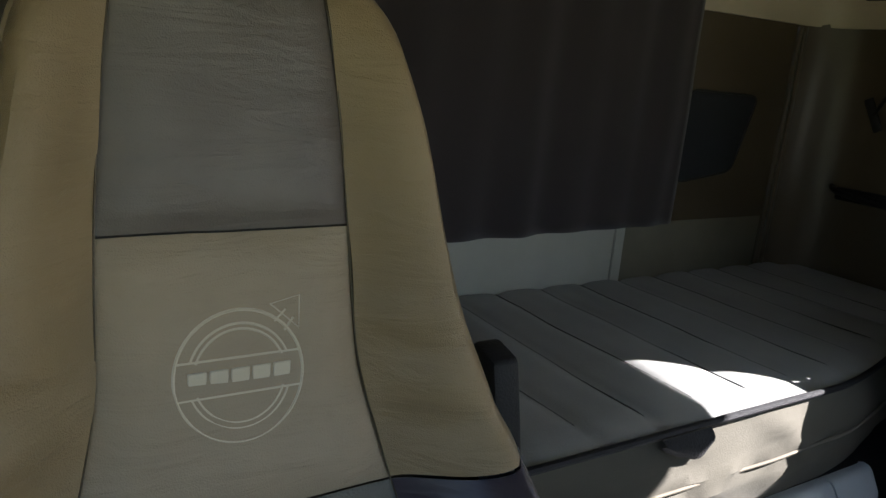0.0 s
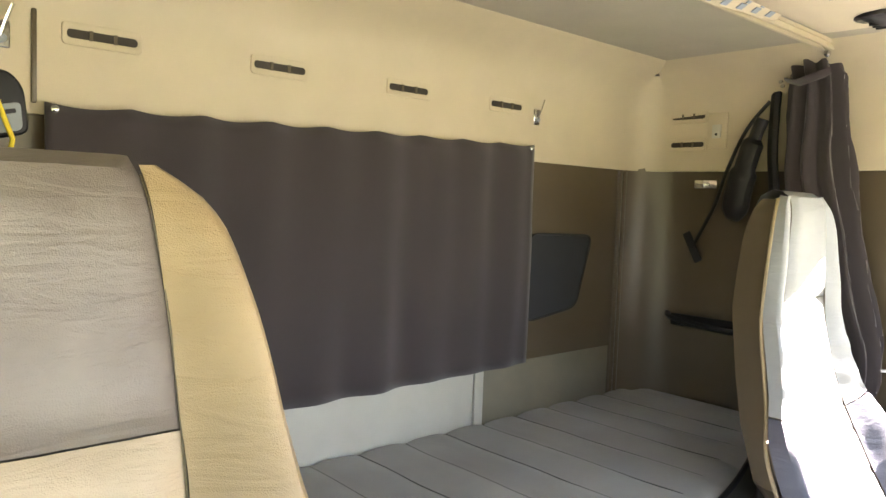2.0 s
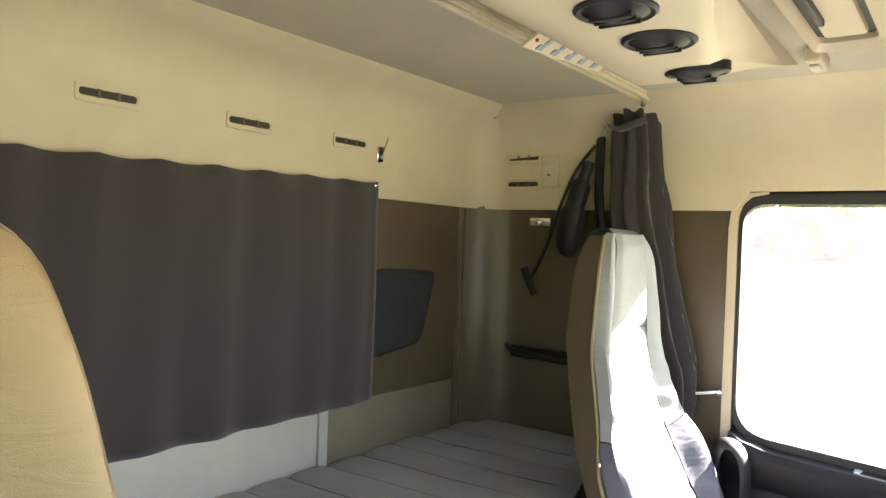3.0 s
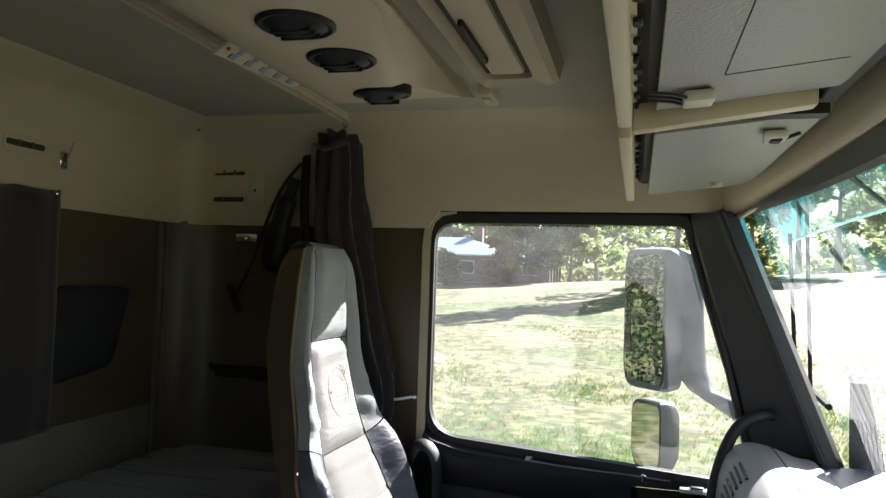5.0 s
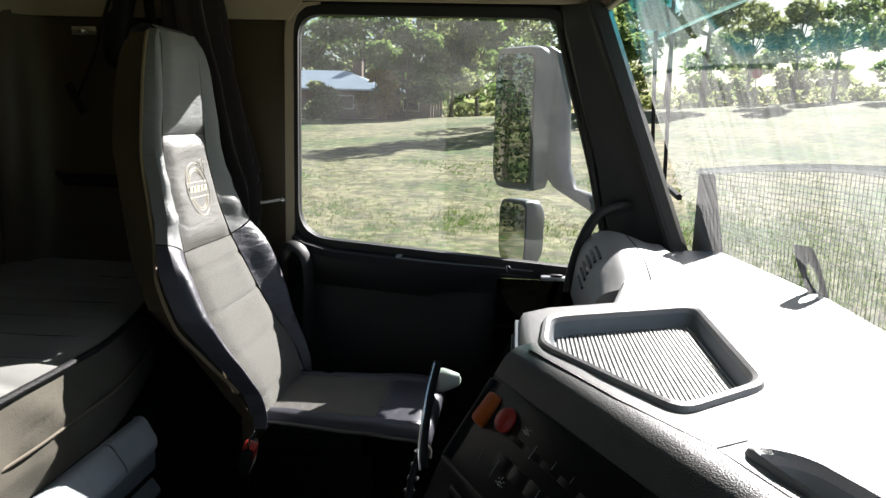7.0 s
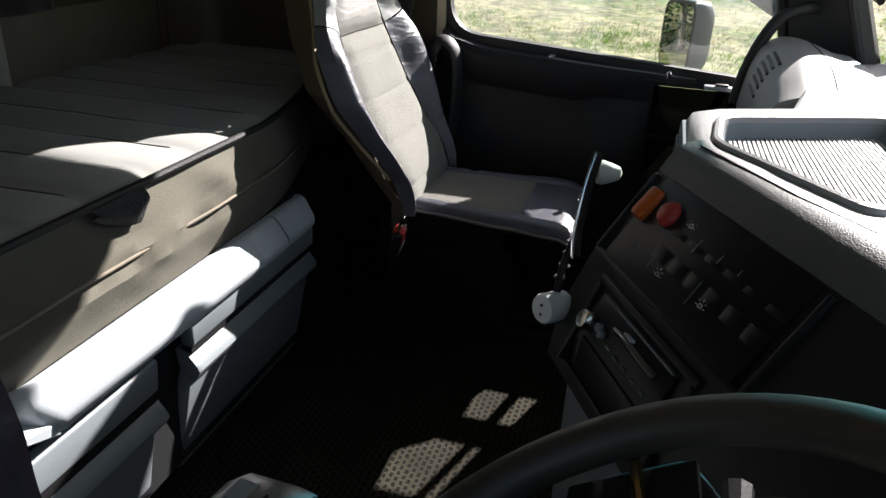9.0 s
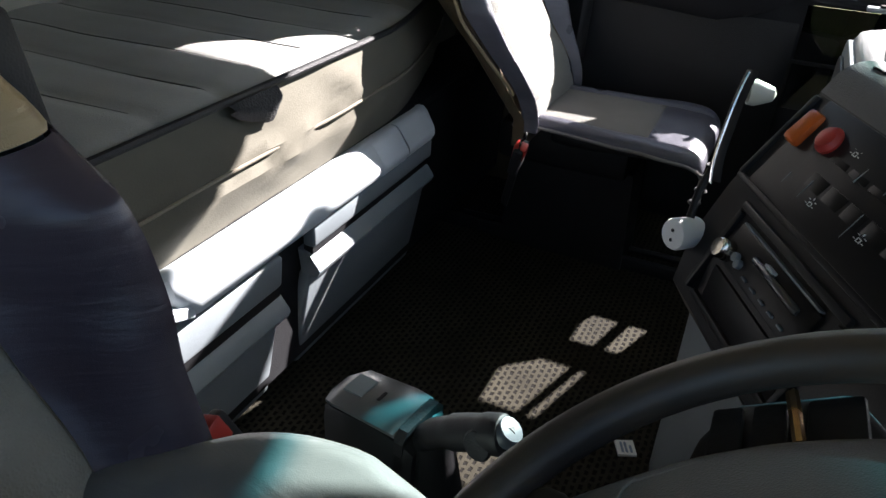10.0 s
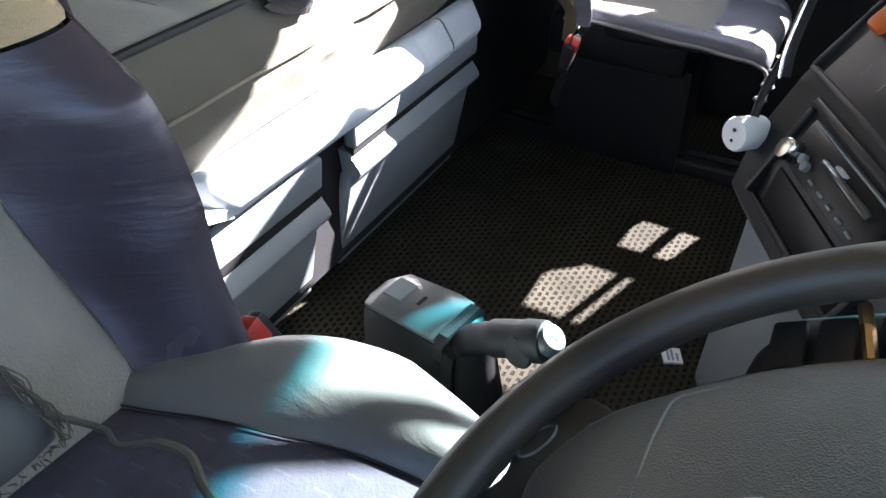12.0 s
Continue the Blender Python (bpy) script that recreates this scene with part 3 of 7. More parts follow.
def ground_z(x, y):
    """The paddock rises gently away from the truck, and more so ahead of it."""
    r = math.hypot(x, y)
    return GZ + 2.0 * ease((r - 9) / 52) + 0.068 * min(50, max(0, 10 - y)) * ease((r - 8) / 50)


bm = bmesh.new()
rows = []
for r in [0.01, 3, 5, 8, 10, 12, 15, 18, 22, 27, 33, 40, 47, 54, 61, 70, 85, 100, 200, 500, 1500, 4000]:
    rows.append([Vector((r * math.cos(a), r * math.sin(a), ground_z(r * math.cos(a), r * math.sin(a)) + (0.06 * noise.noise(Vector((r * math.cos(a), r * math.sin(a), 0)) * 0.3) if 3 < r < 100 else 0))) for a in np.linspace(0, 2 * math.pi, 72, endpoint=False)])
grid(bm, rows, close_v=True)
solo("ground", bm, GRASS, "dry patchy grass and bare dirt paddock", "ground", "structure")


# ---------------------------------------------------------------- seats
YC = [(0.36, -0.225), (0.42, -0.20), (0.50, -0.145), (0.58, -0.10), (0.70, -0.050), (0.80, -0.022), (0.92, 0.0), (1.05, 0.014), (1.12, 0.024), (1.155, 0.040)]
WO = [(0.36, 0.25), (0.42, 0.258), (0.50, 0.270), (0.58, 0.284), (0.66, 0.274), (0.72, 0.251), (0.80, 0.225), (0.92, 0.196), (1.04, 0.171), (1.10, 0.154), (1.135, 0.130), (1.155, 0.098)]
WI = [(0.36, 0.160), (0.45, 0.168), (0.55, 0.166), (0.62, 0.158), (0.70, 0.138), (0.80, 0.118), (0.92, 0.112), (1.04, 0.102), (1.155, 0.086)]
YC_STRAIGHT = YC[:7] + [(1.05, 0.002), (1.12, 0.004), (1.155, 0.012)]
BB = [(0.36, 0.052), (0.46, 0.072), (0.54, 0.100), (0.62, 0.112), (0.68, 0.090), (0.72, 0.062), (0.85, 0.056), (1.0, 0.048), (1.10, 0.024), (1.155, 0.004)]


def seat(label, group, upper, lower, top_cloth, slim, mid, side, split, neck, plump=1.0, head=MAUVE):
    """split and neck: heights of the seams under the emblem panel and under the headrest."""
    spine = YC if plump == 1.0 else YC_STRAIGHT

    def reach(z):
        """Half width of the back at a height."""
        k = slim + (min(1.0, slim + 0.2) - slim) * min(1, max(0, (split + 0.04 - z) / 0.08))
        w = lerp(WI, z) + (lerp(WO, z) - lerp(WI, z)) * k
        return w if plump == 1.0 else w * (1 - 0.24 * min(1, max(0, (0.57 - z) / 0.16)))

    def inner(z):
        """Half width of the middle panels."""
        return min(lerp(WI, z), reach(z) - 0.014)

    s = thing("seat", label, "seat", (0, 0, 0), group)
    # shell behind the cushions
    rings = []
    for z in [0.30, 0.36, 0.5, 0.6, 0.7, 0.8, 0.92, 1.0, 1.06, 1.10, 1.13, 1.15]:
        w, y = reach(z) - 0.004, lerp(spine, z)
        b = (0.07 if z < 1.1 else 0.06) if plump == 1.0 else lerp([(0.3, 0.025), (0.45, 0.045), (0.6, 0.072), (0.9, 0.088), (1.06, 0.082), (1.12, 0.072), (1.15, 0.055)], z)
        rings.append([(-w, y + 0.012, z), (-w * 0.98, y + 0.04, z), (-w * 0.9, y + b, z), (0, y + b + 0.012, z), (w * 0.9, y + b, z), (w * 0.98, y + 0.04, z), (w, y + 0.012, z), (0, y + 0.012, z)])
    part("back_shell", loft(bmesh.new(), rings), TAUPE, s, "dark taupe vinyl seat back")

    def panel(name, z0, z1, material, lab, over=False, rows_n=14, ribs=0):
        bm, rows = bmesh.new(), []
        for i in range(rows_n + 1):
            z = z0 + (z1 - z0) * i / rows_n
            v = min(i, rows_n - i) / rows_n
            row = []
            for j in range(13):
                u = -1 + 2 * j / 12
                e = min(1 - abs(u), 2 * v if not (over and i > rows_n / 2) else 1)
                puff = 0.012 * (1 - (1 - min(1, e / 0.30)) ** 2)
                if ribs:
                    puff += -0.004 * max(0, 1 - abs(((i / rows_n * ribs) % 1) - 0.5) * 9)
                p = Vector((u * inner(z), lerp(spine, z) - 0.001 - puff, z))
                calm = 0.3
                row.append(jitter(jitter(p, 0.004 * calm, 9), 0.0016 * calm, 34))
            rows.append(row)
        if over:
            last = rows[-1]
            for dy, dz in ((0.022, 0.012), (0.05, 0.014), (0.08, 0.002), (0.10, -0.03)):
                rows.append([Vector((p.x, last[0].y + dy * (1.0 if plump == 1.0 else 0.75), z1 + dz)) for p in last])
        grid(bm, rows)
        return part(name, bm, material, s, lab)

    panel("headrest_panel", neck + 0.001, 1.155, head, "smooth leather headrest panel", True, 20)
    logo_panel = panel("upper_panel", split, neck - 0.001, mid, "leather panel with an embroidered emblem", False, 20)
    panel("lower_panel", 0.40 if plump == 1.0 else 0.35, split - 0.002, RIB if plump == 1.0 else PRIB, "grey cloth lumbar panel", False, 40, 0 if plump == 1.0 else 4)

    # bolsters on both sides, an upper and a lower leather
    for sgn in (-1, 1):
        for name, z0, z1, material, k in (("upper_bolster", split + 0.002, 1.158, upper, 34), ("lower_bolster", 0.34, split - 0.001, lower, 84)):
            bm, rows = bmesh.new(), []
            for i in range(k + 1):
                z = z0 + (z1 - z0) * i / k
                wi, wo, y, b = inner(z), reach(z), lerp(spine, z), lerp(BB, z) * (1.0 if plump == 1.0 else plump + (0.34 - plump) * min(1, max(0, (split - z) / 0.06)))
                edge = min(i, k - i) / k
                b *= 0.75 + 0.25 * min(1, edge * 8)
                row = []
                for v in np.linspace(0, 1, 15):
                    x = wi + (wo - wi) * v
                    yy = y - 0.004 - b * math.sin(math.pi / 2 * min(1, v / 0.82)) ** 1.3 + 0.45 * b * max(0, (v - 0.82) / 0.18) ** 2
                    fold = 0.0075 * math.sin(z * 95 + v * 3 + 2 * noise.noise(Vector((x * 6, z * 9, sgn)))) * max(0, 1 - abs(z - 0.775) / 0.10) * math.sin(math.pi * v)
                    if name == "lower_bolster":
                        crease = (noise.noise(Vector((x * 9, z * 75 + 6 * x, sgn * 3))) + 0.6 * noise.noise(Vector((x * 16, z * 140 - 9 * x, 7)))) * min(1.6, max(0.1, 0.7 + 2.2 * noise.noise(Vector((x * 5, z * 8, 11)))))
                        fold += (0.0017 if plump == 1.0 else 0.0008) * crease * min(1, 8 * edge) * math.sin(math.pi * min(1, v * 1.05)) * (0.15 + 0.85 * max(0, 1 - abs(z - 0.615) / 0.085))
                    tilt = 0.03 * ((z1 - z) if name == "upper_bolster" else (z - z0)) / (z1 - z0)
                    row.append(jitter((sgn * x, yy + fold, z + tilt * v), 0.0035, 12))
                row.append(Vector((sgn * (wo + 0.002), y + 0.012, z + tilt)))
                rows.append(row)
            grid(bm, rows)
            part(name, bm, material, s, {"upper_bolster": "creased leather side bolster", "lower_bolster": "creased dark navy leather side bolster"}[name])
        bm = tube(bmesh.new(), [(sgn * (reach(z) + 0.003), lerp(spine, z) + 0.014, z) for z in np.linspace(0.42, 1.15, 40)], 0.004, 6)
        part("piping", bm, PIPING, s, "pale piping along the seat edge")
        bm = tube(bmesh.new(), [(sgn * inner(z), lerp(spine, z) - 0.0035, z) for z in np.linspace(0.42, 1.15, 40)], 0.0009, 5)
        part("seam", bm, TAUPE, s)
    # embroidered ring, band and arrow on the upper panel
    def stitched(bm, pts, r=0.0017, closed=False):
        on = [Vector((x, lerp(spine, z) - 0.0127, z)) for x, z in pts]
        return tube(bm, on, r, 5, closed)
    cz = (split + neck) / 2
    EM = "pale embroidered emblem thread"
    part("emblem_ring", stitched(bmesh.new(), [(0.058 * math.cos(radians(a)), cz + 0.058 * math.sin(radians(a))) for a in np.linspace(0, 360, 48, endpoint=False)], 0.0016, True), THREAD, logo_panel, EM)
    for rad in (0.046, 0.041):
        for a0, a1 in ((20, 160), (200, 340)):
            part("emblem_arc", stitched(bmesh.new(), [(rad * math.cos(radians(a)), cz + rad * math.sin(radians(a))) for a in np.linspace(a0, a1, 20)], 0.0013), THREAD, logo_panel, EM)
    for dz in (-0.016, 0.016):
        part("emblem_line", stitched(bmesh.new(), [(x, cz + dz) for x in np.linspace(-0.056, 0.056, 8)], 0.0013), THREAD, logo_panel, EM)
    for k in range(5):
        x = -0.038 + 0.019 * k
        part("emblem_bar", box(bmesh.new(), (x - 0.0083, lerp(spine, cz) - 0.0142, cz - 0.0078), (x + 0.0083, lerp(spine, cz) - 0.0120, cz + 0.0078), 0.001, 1), THREAD, logo_panel, EM)
    part("emblem_arrow", stitched(bmesh.new(), [(0.030, cz + 0.060), (0.058, cz + 0.066), (0.056, cz + 0.036)], 0.0013, True), THREAD, logo_panel, EM)
    part("emblem_line", stitched(bmesh.new(), [(0.033, cz + 0.044), (0.044, cz + 0.054)], 0.0013), THREAD, logo_panel, EM)
    part("emblem_line", stitched(bmesh.new(), [(0.042, cz + 0.035), (0.051, cz + 0.046)], 0.0013), THREAD, logo_panel, EM)

    # seat cushion: half widths of its middle panel and of its whole top, from back to front
    soft_seat = plump == 1.0
    deep = 0.30
    if soft_seat:
        SEAM_W = [(0.16, 0.132), (0.231, 0.142), (0.31, 0.163), (0.356, 0.171), (0.418, 0.184), (0.50, 0.192)]
        EDGE_W = [(0.16, 0.176), (0.20, 0.185), (0.247, 0.203), (0.307, 0.246), (0.354, 0.258), (0.406, 0.260), (0.451, 0.250), (0.50, 0.236), (0.56, 0.21)]
        prof = [(-0.175, 0.385), (-0.20, 0.405), (-0.26, 0.415), (-0.33, 0.420), (-0.40, 0.424), (-0.47, 0.424), (-0.52, 0.414), (-0.545, 0.392), (-0.552, 0.362), (-0.542, 0.335)]
        lift, bend, belly = 0.026, 0.034, 0.008
    else:
        SEAM_W, EDGE_W = [(0.16, 0.105), (0.60, 0.132)], [(0.16, 0.122), (0.22, 0.130), (0.35, 0.142), (0.46, 0.158), (0.52, 0.168), (0.56, 0.158), (0.58, 0.135)]
        prof = [(-0.175, 0.354), (-0.205, 0.360), (-0.30, 0.360), (-0.40, 0.359), (-0.45, 0.359), (-0.50, 0.357), (-0.545, 0.354), (-0.568, 0.342), (-0.575, 0.327), (-0.572, 0.314)]
        lift, bend, belly = 0.006, 0.018, 0.004
    fine = smooth_line([(0, y, z) for y, z in prof], 4)

    def cush(name, sgn, material, lab, rows_from=0, rows_to=None):
        """One leather or cloth of the cushion: the middle (sgn 0) or a side."""
        bm, rows, hem = bmesh.new(), [], []
        for i, p in list(enumerate(fine))[rows_from:rows_to]:
            e = i / (len(fine) - 1)
            ws, we = lerp(SEAM_W, -p.y), lerp(EDGE_W, -p.y)
            front = 0.03 * max(0, e - 0.5)
            row = []
            for v in np.linspace(0, 1, 13):
                if sgn == 0:
                    x, up = ws * (2 * v - 1), belly * math.sin(math.pi * v)
                else:
                    x, up = sgn * (ws + 0.001 + (we - ws) * v), lift * math.sin(math.pi / 2 * min(1, v * 1.6)) * (1 - 0.25 * v)
                    up *= math.sin(math.pi * min(1, 0.12 + 0.88 * e)) ** 0.5
                row.append(jitter((x, p.y - front * (1 - (x / 0.3) ** 2), p.z + up), 0.003, 9))
            if sgn:
                o = row[-1].copy()
                for a in (25, 50, 75, 90):
                    row.append(o + Vector((sgn * bend * math.sin(radians(a)), 0, -bend * (1 - math.cos(radians(a))))))
                row.append(Vector((o.x + sgn * bend, o.y, max(deep, o.z - bend - 0.05) if soft_seat else o.z - bend - 0.004)))
                row.append(Vector((o.x + sgn * (bend - 0.012), o.y, deep if soft_seat else o.z - bend - 0.008)))
                hem.append(o + Vector((sgn * (bend + 0.001), 0, -bend - 0.003)))
            rows.append(row)
        grid(bm, rows)
        if hem and not soft_seat:
            part("piping", tube(bmesh.new(), hem, 0.004, 6), GREYL, s, "pale grey piping along the cushion edge")
        return part(name, bm, material, s, lab)

    if soft_seat:
        cush("cushion_panel", 0, top_cloth, "patterned cloth seat panel")
        cush("cushion_side", 1, side, "smooth leather cushion side")
        cush("cushion_side", -1, side, "smooth leather cushion side")
        for sg in (1, -1):
            part("cushion_seam", tube(bmesh.new(), [(sg * lerp(SEAM_W, -p.y), p.y - 0.03 * max(0, i / (len(fine) - 1) - 0.5), p.z + 0.0012) for i, p in enumerate(fine)], 0.0010, 5), DGREY, s)
    else:
        cush("cushion_panel", 0, top_cloth, "dark grey cloth seat panel", 0, 18)
        cush("cushion_front", 0, side, "blue-black leather cushion front", 17)
        cush("cushion_side", 1, side, "blue-black leather cushion side")
        cush("cushion_side", -1, side, "blue-black leather cushion side")
    half = 0.25 if soft_seat else 0.135
    front_y = -0.50 if soft_seat else -0.53
    part("cushion_core", prism(bmesh.new(), [(-half * 0.8, -0.15 if soft_seat else -0.25, deep), (half * 0.8, -0.15 if soft_seat else -0.25, deep), (half * 0.92, -0.30, deep), (half * 0.86, front_y, deep + 0.01), (-half * 0.86, front_y, deep + 0.01), (-half * 0.92, -0.30, deep)], (0, 0, 0.08 if soft_seat else 0.035), 0.012, 3), BLACK, s)
    low = -0.21 if plump == 1.0 else -0.02
    part("seat_frame", box(bmesh.new(), (low, -0.10, 0.20), (0.21, -0.42, 0.30), 0.02, 2), BLACK, s, "black seat frame")
    rings = []
    for i in range(5):
        z, g = (0.0525 * i if plump == 1.0 or i else -0.045), 0.01 * i / 4
        rings.append([((0.02 if sx < 0 and plump != 1.0 else sx * (0.17 - g)), -0.28 + sy * (0.16 - g), z) for sx, sy in ((-1, -1), (1, -1), (1, 1), (-1, 1))])
    part("suspension_base", loft(bmesh.new(), rings), BLACK, s, "black seat pedestal", smooth=False)
    return s


GROUP = "cab seats"
driver_seat = seat("two-tone leather truck seat with worn navy bolsters", GROUP, TAN, NAVY, BLUECLOTH, 1.0, KHAKI, DSLATE, 0.672, 0.921)
driver_seat.location = (-0.667, -0.612, 0.0)
passenger_seat = seat("grey leather passenger seat with ribbed cloth panels", GROUP, SLATE, PNAVY, DARKRIB, 0.68, GREYL, PNAVY, 0.700, 0.940, 0.30, SLATE)
passenger_seat.location = (0.755, -0.626, 0.044)
passenger_seat.scale = (0.9165, 0.975, 0.975)

# ---------------------------------------------------------------- bunk
bunk = thing("bunk", "dark grey plastic bunk with drawer fronts", "bunk", (0, -0.3, 0))
part("front_panel", prism(bmesh.new(), [(-1.10, -0.545, 0.0), (-1.10, -0.56, 0.0), (-1.10, -0.60, 0.05), (-1.10, -0.615, 0.39), (-1.10, -0.59, 0.39)], (2.2, 0, 0)), DGREY, bunk, smooth=False)
part("top_board", box(bmesh.new(), (-1.10, -0.005, 0.391), (1.10, -0.615, 0.41)), DGREY, bunk, smooth=False)
for x in (-1.10, 1.08):
    part("end_panel", box(bmesh.new(), (x, -0.005, 0.0), (x + 0.02, -0.54, 0.39)), DGREY, bunk, smooth=False)
FRONT = lambda z: -0.575 - 0.06 * min(1, z / 0.30)


def mattress_front(x):
    return -0.614 + 0.17 * max(0, (abs(x - 0.05) - 0.34) / 0.6) ** 1.4


bed = thing("mattress", "quilted grey mattress with a brown cloth side", "mattress", (0, -0.3, 0.41))
seams = -0.165 + 0.122 * np.arange(-8, 11)
bm, rows = bmesh.new(), []
for x in np.linspace(-1.09, 1.09, 171):
    f = mattress_front(x)
    row = []
    for v in np.linspace(0, 1, 34):
        y = -0.012 + (f + 0.012) * v
        xs = x - 0.02 * max(0, v - 0.6)
        d = min(abs(xs - q) for q in seams)
        puff = 0.0075 * (1 - math.exp(-(d / 0.016) ** 1.2))
        row.append((x, y, 0.592 + puff - 0.010 * max(0, v - 0.93) / 0.07 + 0.004 * noise.noise(Vector((x * 5, y * 5, 2)))))
    rows.append(row)
grid(bm, rows)
part("quilted_top", bm, QUILT, bed, "grey quilted cloth top with stitched channels")
STITCH = mat("dark_stitching", (0.09, 0.09, 0.09), 0.9)
for q in seams:
    if abs(q) < 1.05:
        line = [(q + 0.02 * max(0, v - 0.6) + 0.003 * noise.noise(Vector((q * 9, v * 6, 4))), -0.014 + (mattress_front(q) + 0.022) * v, 0.5932 - 0.010 * max(0, v - 0.93) / 0.07 + 0.004 * noise.noise(Vector((q * 5, (-0.012 + (mattress_front(q) + 0.012) * v) * 5, 2)))) for v in np.linspace(0, 1, 22)]
        part("channel_seam", tube(bmesh.new(), line, 0.0014, 4), STITCH, bed)
bm, rows = bmesh.new(), []
for x in np.linspace(-1.09, 1.09, 121):
    f = mattress_front(x)
    row = []
    for i, z in enumerate(np.linspace(0.40, 0.588, 14)):
        bulge = -0.018 * math.sin(math.pi * i / 13)
        w = 0.016 * noise.noise(Vector((x * 6, z * 14, 5))) + 0.009 * noise.noise(Vector((x * 15 + z * 20, z * 30, 8)))
        row.append((x, f + 0.004 + bulge + (0.006 if i == 6 else 0) + w * math.sin(math.pi * i / 13), z))
    rows.append(row)
grid(bm, rows)
part("side_cover", bm, COVER, bed, "creased brown cloth mattress side")
bm = tube(bmesh.new(), [(x, mattress_front(x) - 0.004, 0.590) for x in np.linspace(-1.08, 1.08, 80)], 0.006, 8)
part("piping", bm, DGREY, bed, "dark grey piping along the mattress edge")
bm = tube(bmesh.new(), [(x, mattress_front(x) - 0.016 + 0.004 * noise.noise(Vector((x * 7, 6, 5))), 0.497 + 0.004 * noise.noise(Vector((x * 4, 1, 2)))) for x in np.linspace(-1.08, 1.08, 120)], 0.0026, 6)
part("seam", bm, mat("tan_seam", (0.22, 0.19, 0.145), 0.9), bed, "tan seam along the mattress side")
part("core", box(bmesh.new(), (-1.09, -0.02, 0.405), (1.09, -0.45, 0.58)), COVER, bed)

bm, rows = bmesh.new(), []
for u in np.linspace(0, 1, 9):
    x = -0.060 + 0.105 * u
    rows.append([(x, mattress_front(x) - 0.012 - 0.010 * math.sin(math.pi * v), 0.588 - v * (0.012 + 0.045 * u ** 0.7 * (1 - max(0, (u - 0.8) / 0.2) ** 2 * 0.6))) for v in np.linspace(0, 1, 6)])
grid(bm, rows)
part("strap_tab", bm, mat("black_mesh_cloth", (0.02, 0.02, 0.022), 0.8, var=0.2, bump=0.6, grain=300, kind="leather"), bed, "black mesh handle tab")

rail = thing("bunk_rail", "light grey plastic rail along the bunk front", "rail", (0.1, -0.65, 0.38))
def rail_ring(x, grow=0.0, cut=0.0):
    """The rail's rounded section at x; cut pulls its lower front back."""
    pts = [(-0.600, 0.404), (-0.628, 0.414), (-0.638, 0.413), (-0.645, 0.407), (-0.667, 0.374), (-0.668, 0.364), (-0.660, 0.350), (-0.612, 0.343)]
    return [(x, y - grow + (cut if z < 0.40 else 0.3 * cut), z + grow * 0.3) for y, z in pts]


part("rail_body", loft(bmesh.new(), [rail_ring(-0.232, 0, 0.045), rail_ring(-0.222, 0, 0.018), rail_ring(-0.200), rail_ring(0.389)]), LGREY, rail)
part("end_cap", loft(bmesh.new(), [rail_ring(0.393, 0.001), rail_ring(0.505, 0.001), rail_ring(0.519, 0, 0.006), rail_ring(0.524, 0, 0.020)]), LGREY, rail)
part("catch", loft(bmesh.new(), [rail_ring(x, g) for x, g in ((0.292, 0.0004), (0.299, 0.004), (0.383, 0.004), (0.388, 0.0004))]), LGREY, rail, "light grey catch on the rail")
part("end_bracket", prism(bmesh.new(), [(-0.275, -0.652, 0.368), (-0.275, -0.652, 0.378), (-0.205, -0.660, 0.366), (-0.205, -0.660, 0.346)], (0, 0.05, 0), 0.002, 1), LGREY, rail)

# ---------------------------------------------------------------- dashboard
dash = thing("dashboard", "grey moulded dashboard with an angled centre stack", "dashboard", (0.1, -1.6, 0.4))
TOP = [(0.195, -1.357), (0.39, -1.360), (0.425, -1.395), (0.49, -1.52), (0.66, -1.56), (1.06, -1.60), (1.08, -1.86), (0.6, -1.93), (-0.6, -1.93), (-1.08, -1.86), (-1.06, -1.60), (-0.30, -1.625), (-0.17, -1.555), (0.155, -1.372)]


def shrink(poly, d):
    c = Vector((0.1, -1.68))
    return [c + (Vector(p) - c) * (1 - d / max(0.1, (Vector(p) - c).length)) for p in poly]


rings = []
for z, d in ((0.56, 0.03), (0.58, 0.0), (0.66, -0.004), (0.69, 0.0), (0.703, 0.008), (0.708, 0.02)):
    rings.append([(p.x, p.y, z) for p in shrink(TOP, d)])
def sunk(corners, k, z):
    c = sum((Vector(p) for p in corners), Vector((0, 0))) / len(corners)
    return [(p.x, p.y, z) for p in rounded([c + (Vector(p) - c) * k for p in corners], 0.03, 5)]


TRAY = [(0.333, -1.408), (0.448, -1.650), (0.092, -1.643), (-0.004, -1.530), (0.190, -1.397)]
SLOT = [(-0.112, -1.572), (-0.128, -1.622), (-0.300, -1.700), (-0.455, -1.735), (-0.440, -1.690)]
bm = bmesh.new()
ringv = grid(bm, rings, close_v=True)
bm.faces.new(ringv[0][::-1])
loops = [ringv[-1]] + [[bm.verts.new(p) for p in sunk(c, 1.0, 0.708)] for c in (TRAY, SLOT)]
rim_edges = []
for lp in loops:
    for i in range(len(lp)):
        rim_edges.append(bm.edges.get((lp[i], lp[(i + 1) % len(lp)])) or bm.edges.new((lp[i], lp[(i + 1) % len(lp)])))
bmesh.ops.triangle_fill(bm, use_beauty=True, edges=rim_edges)
part("dash_top", bm, DASH, dash)
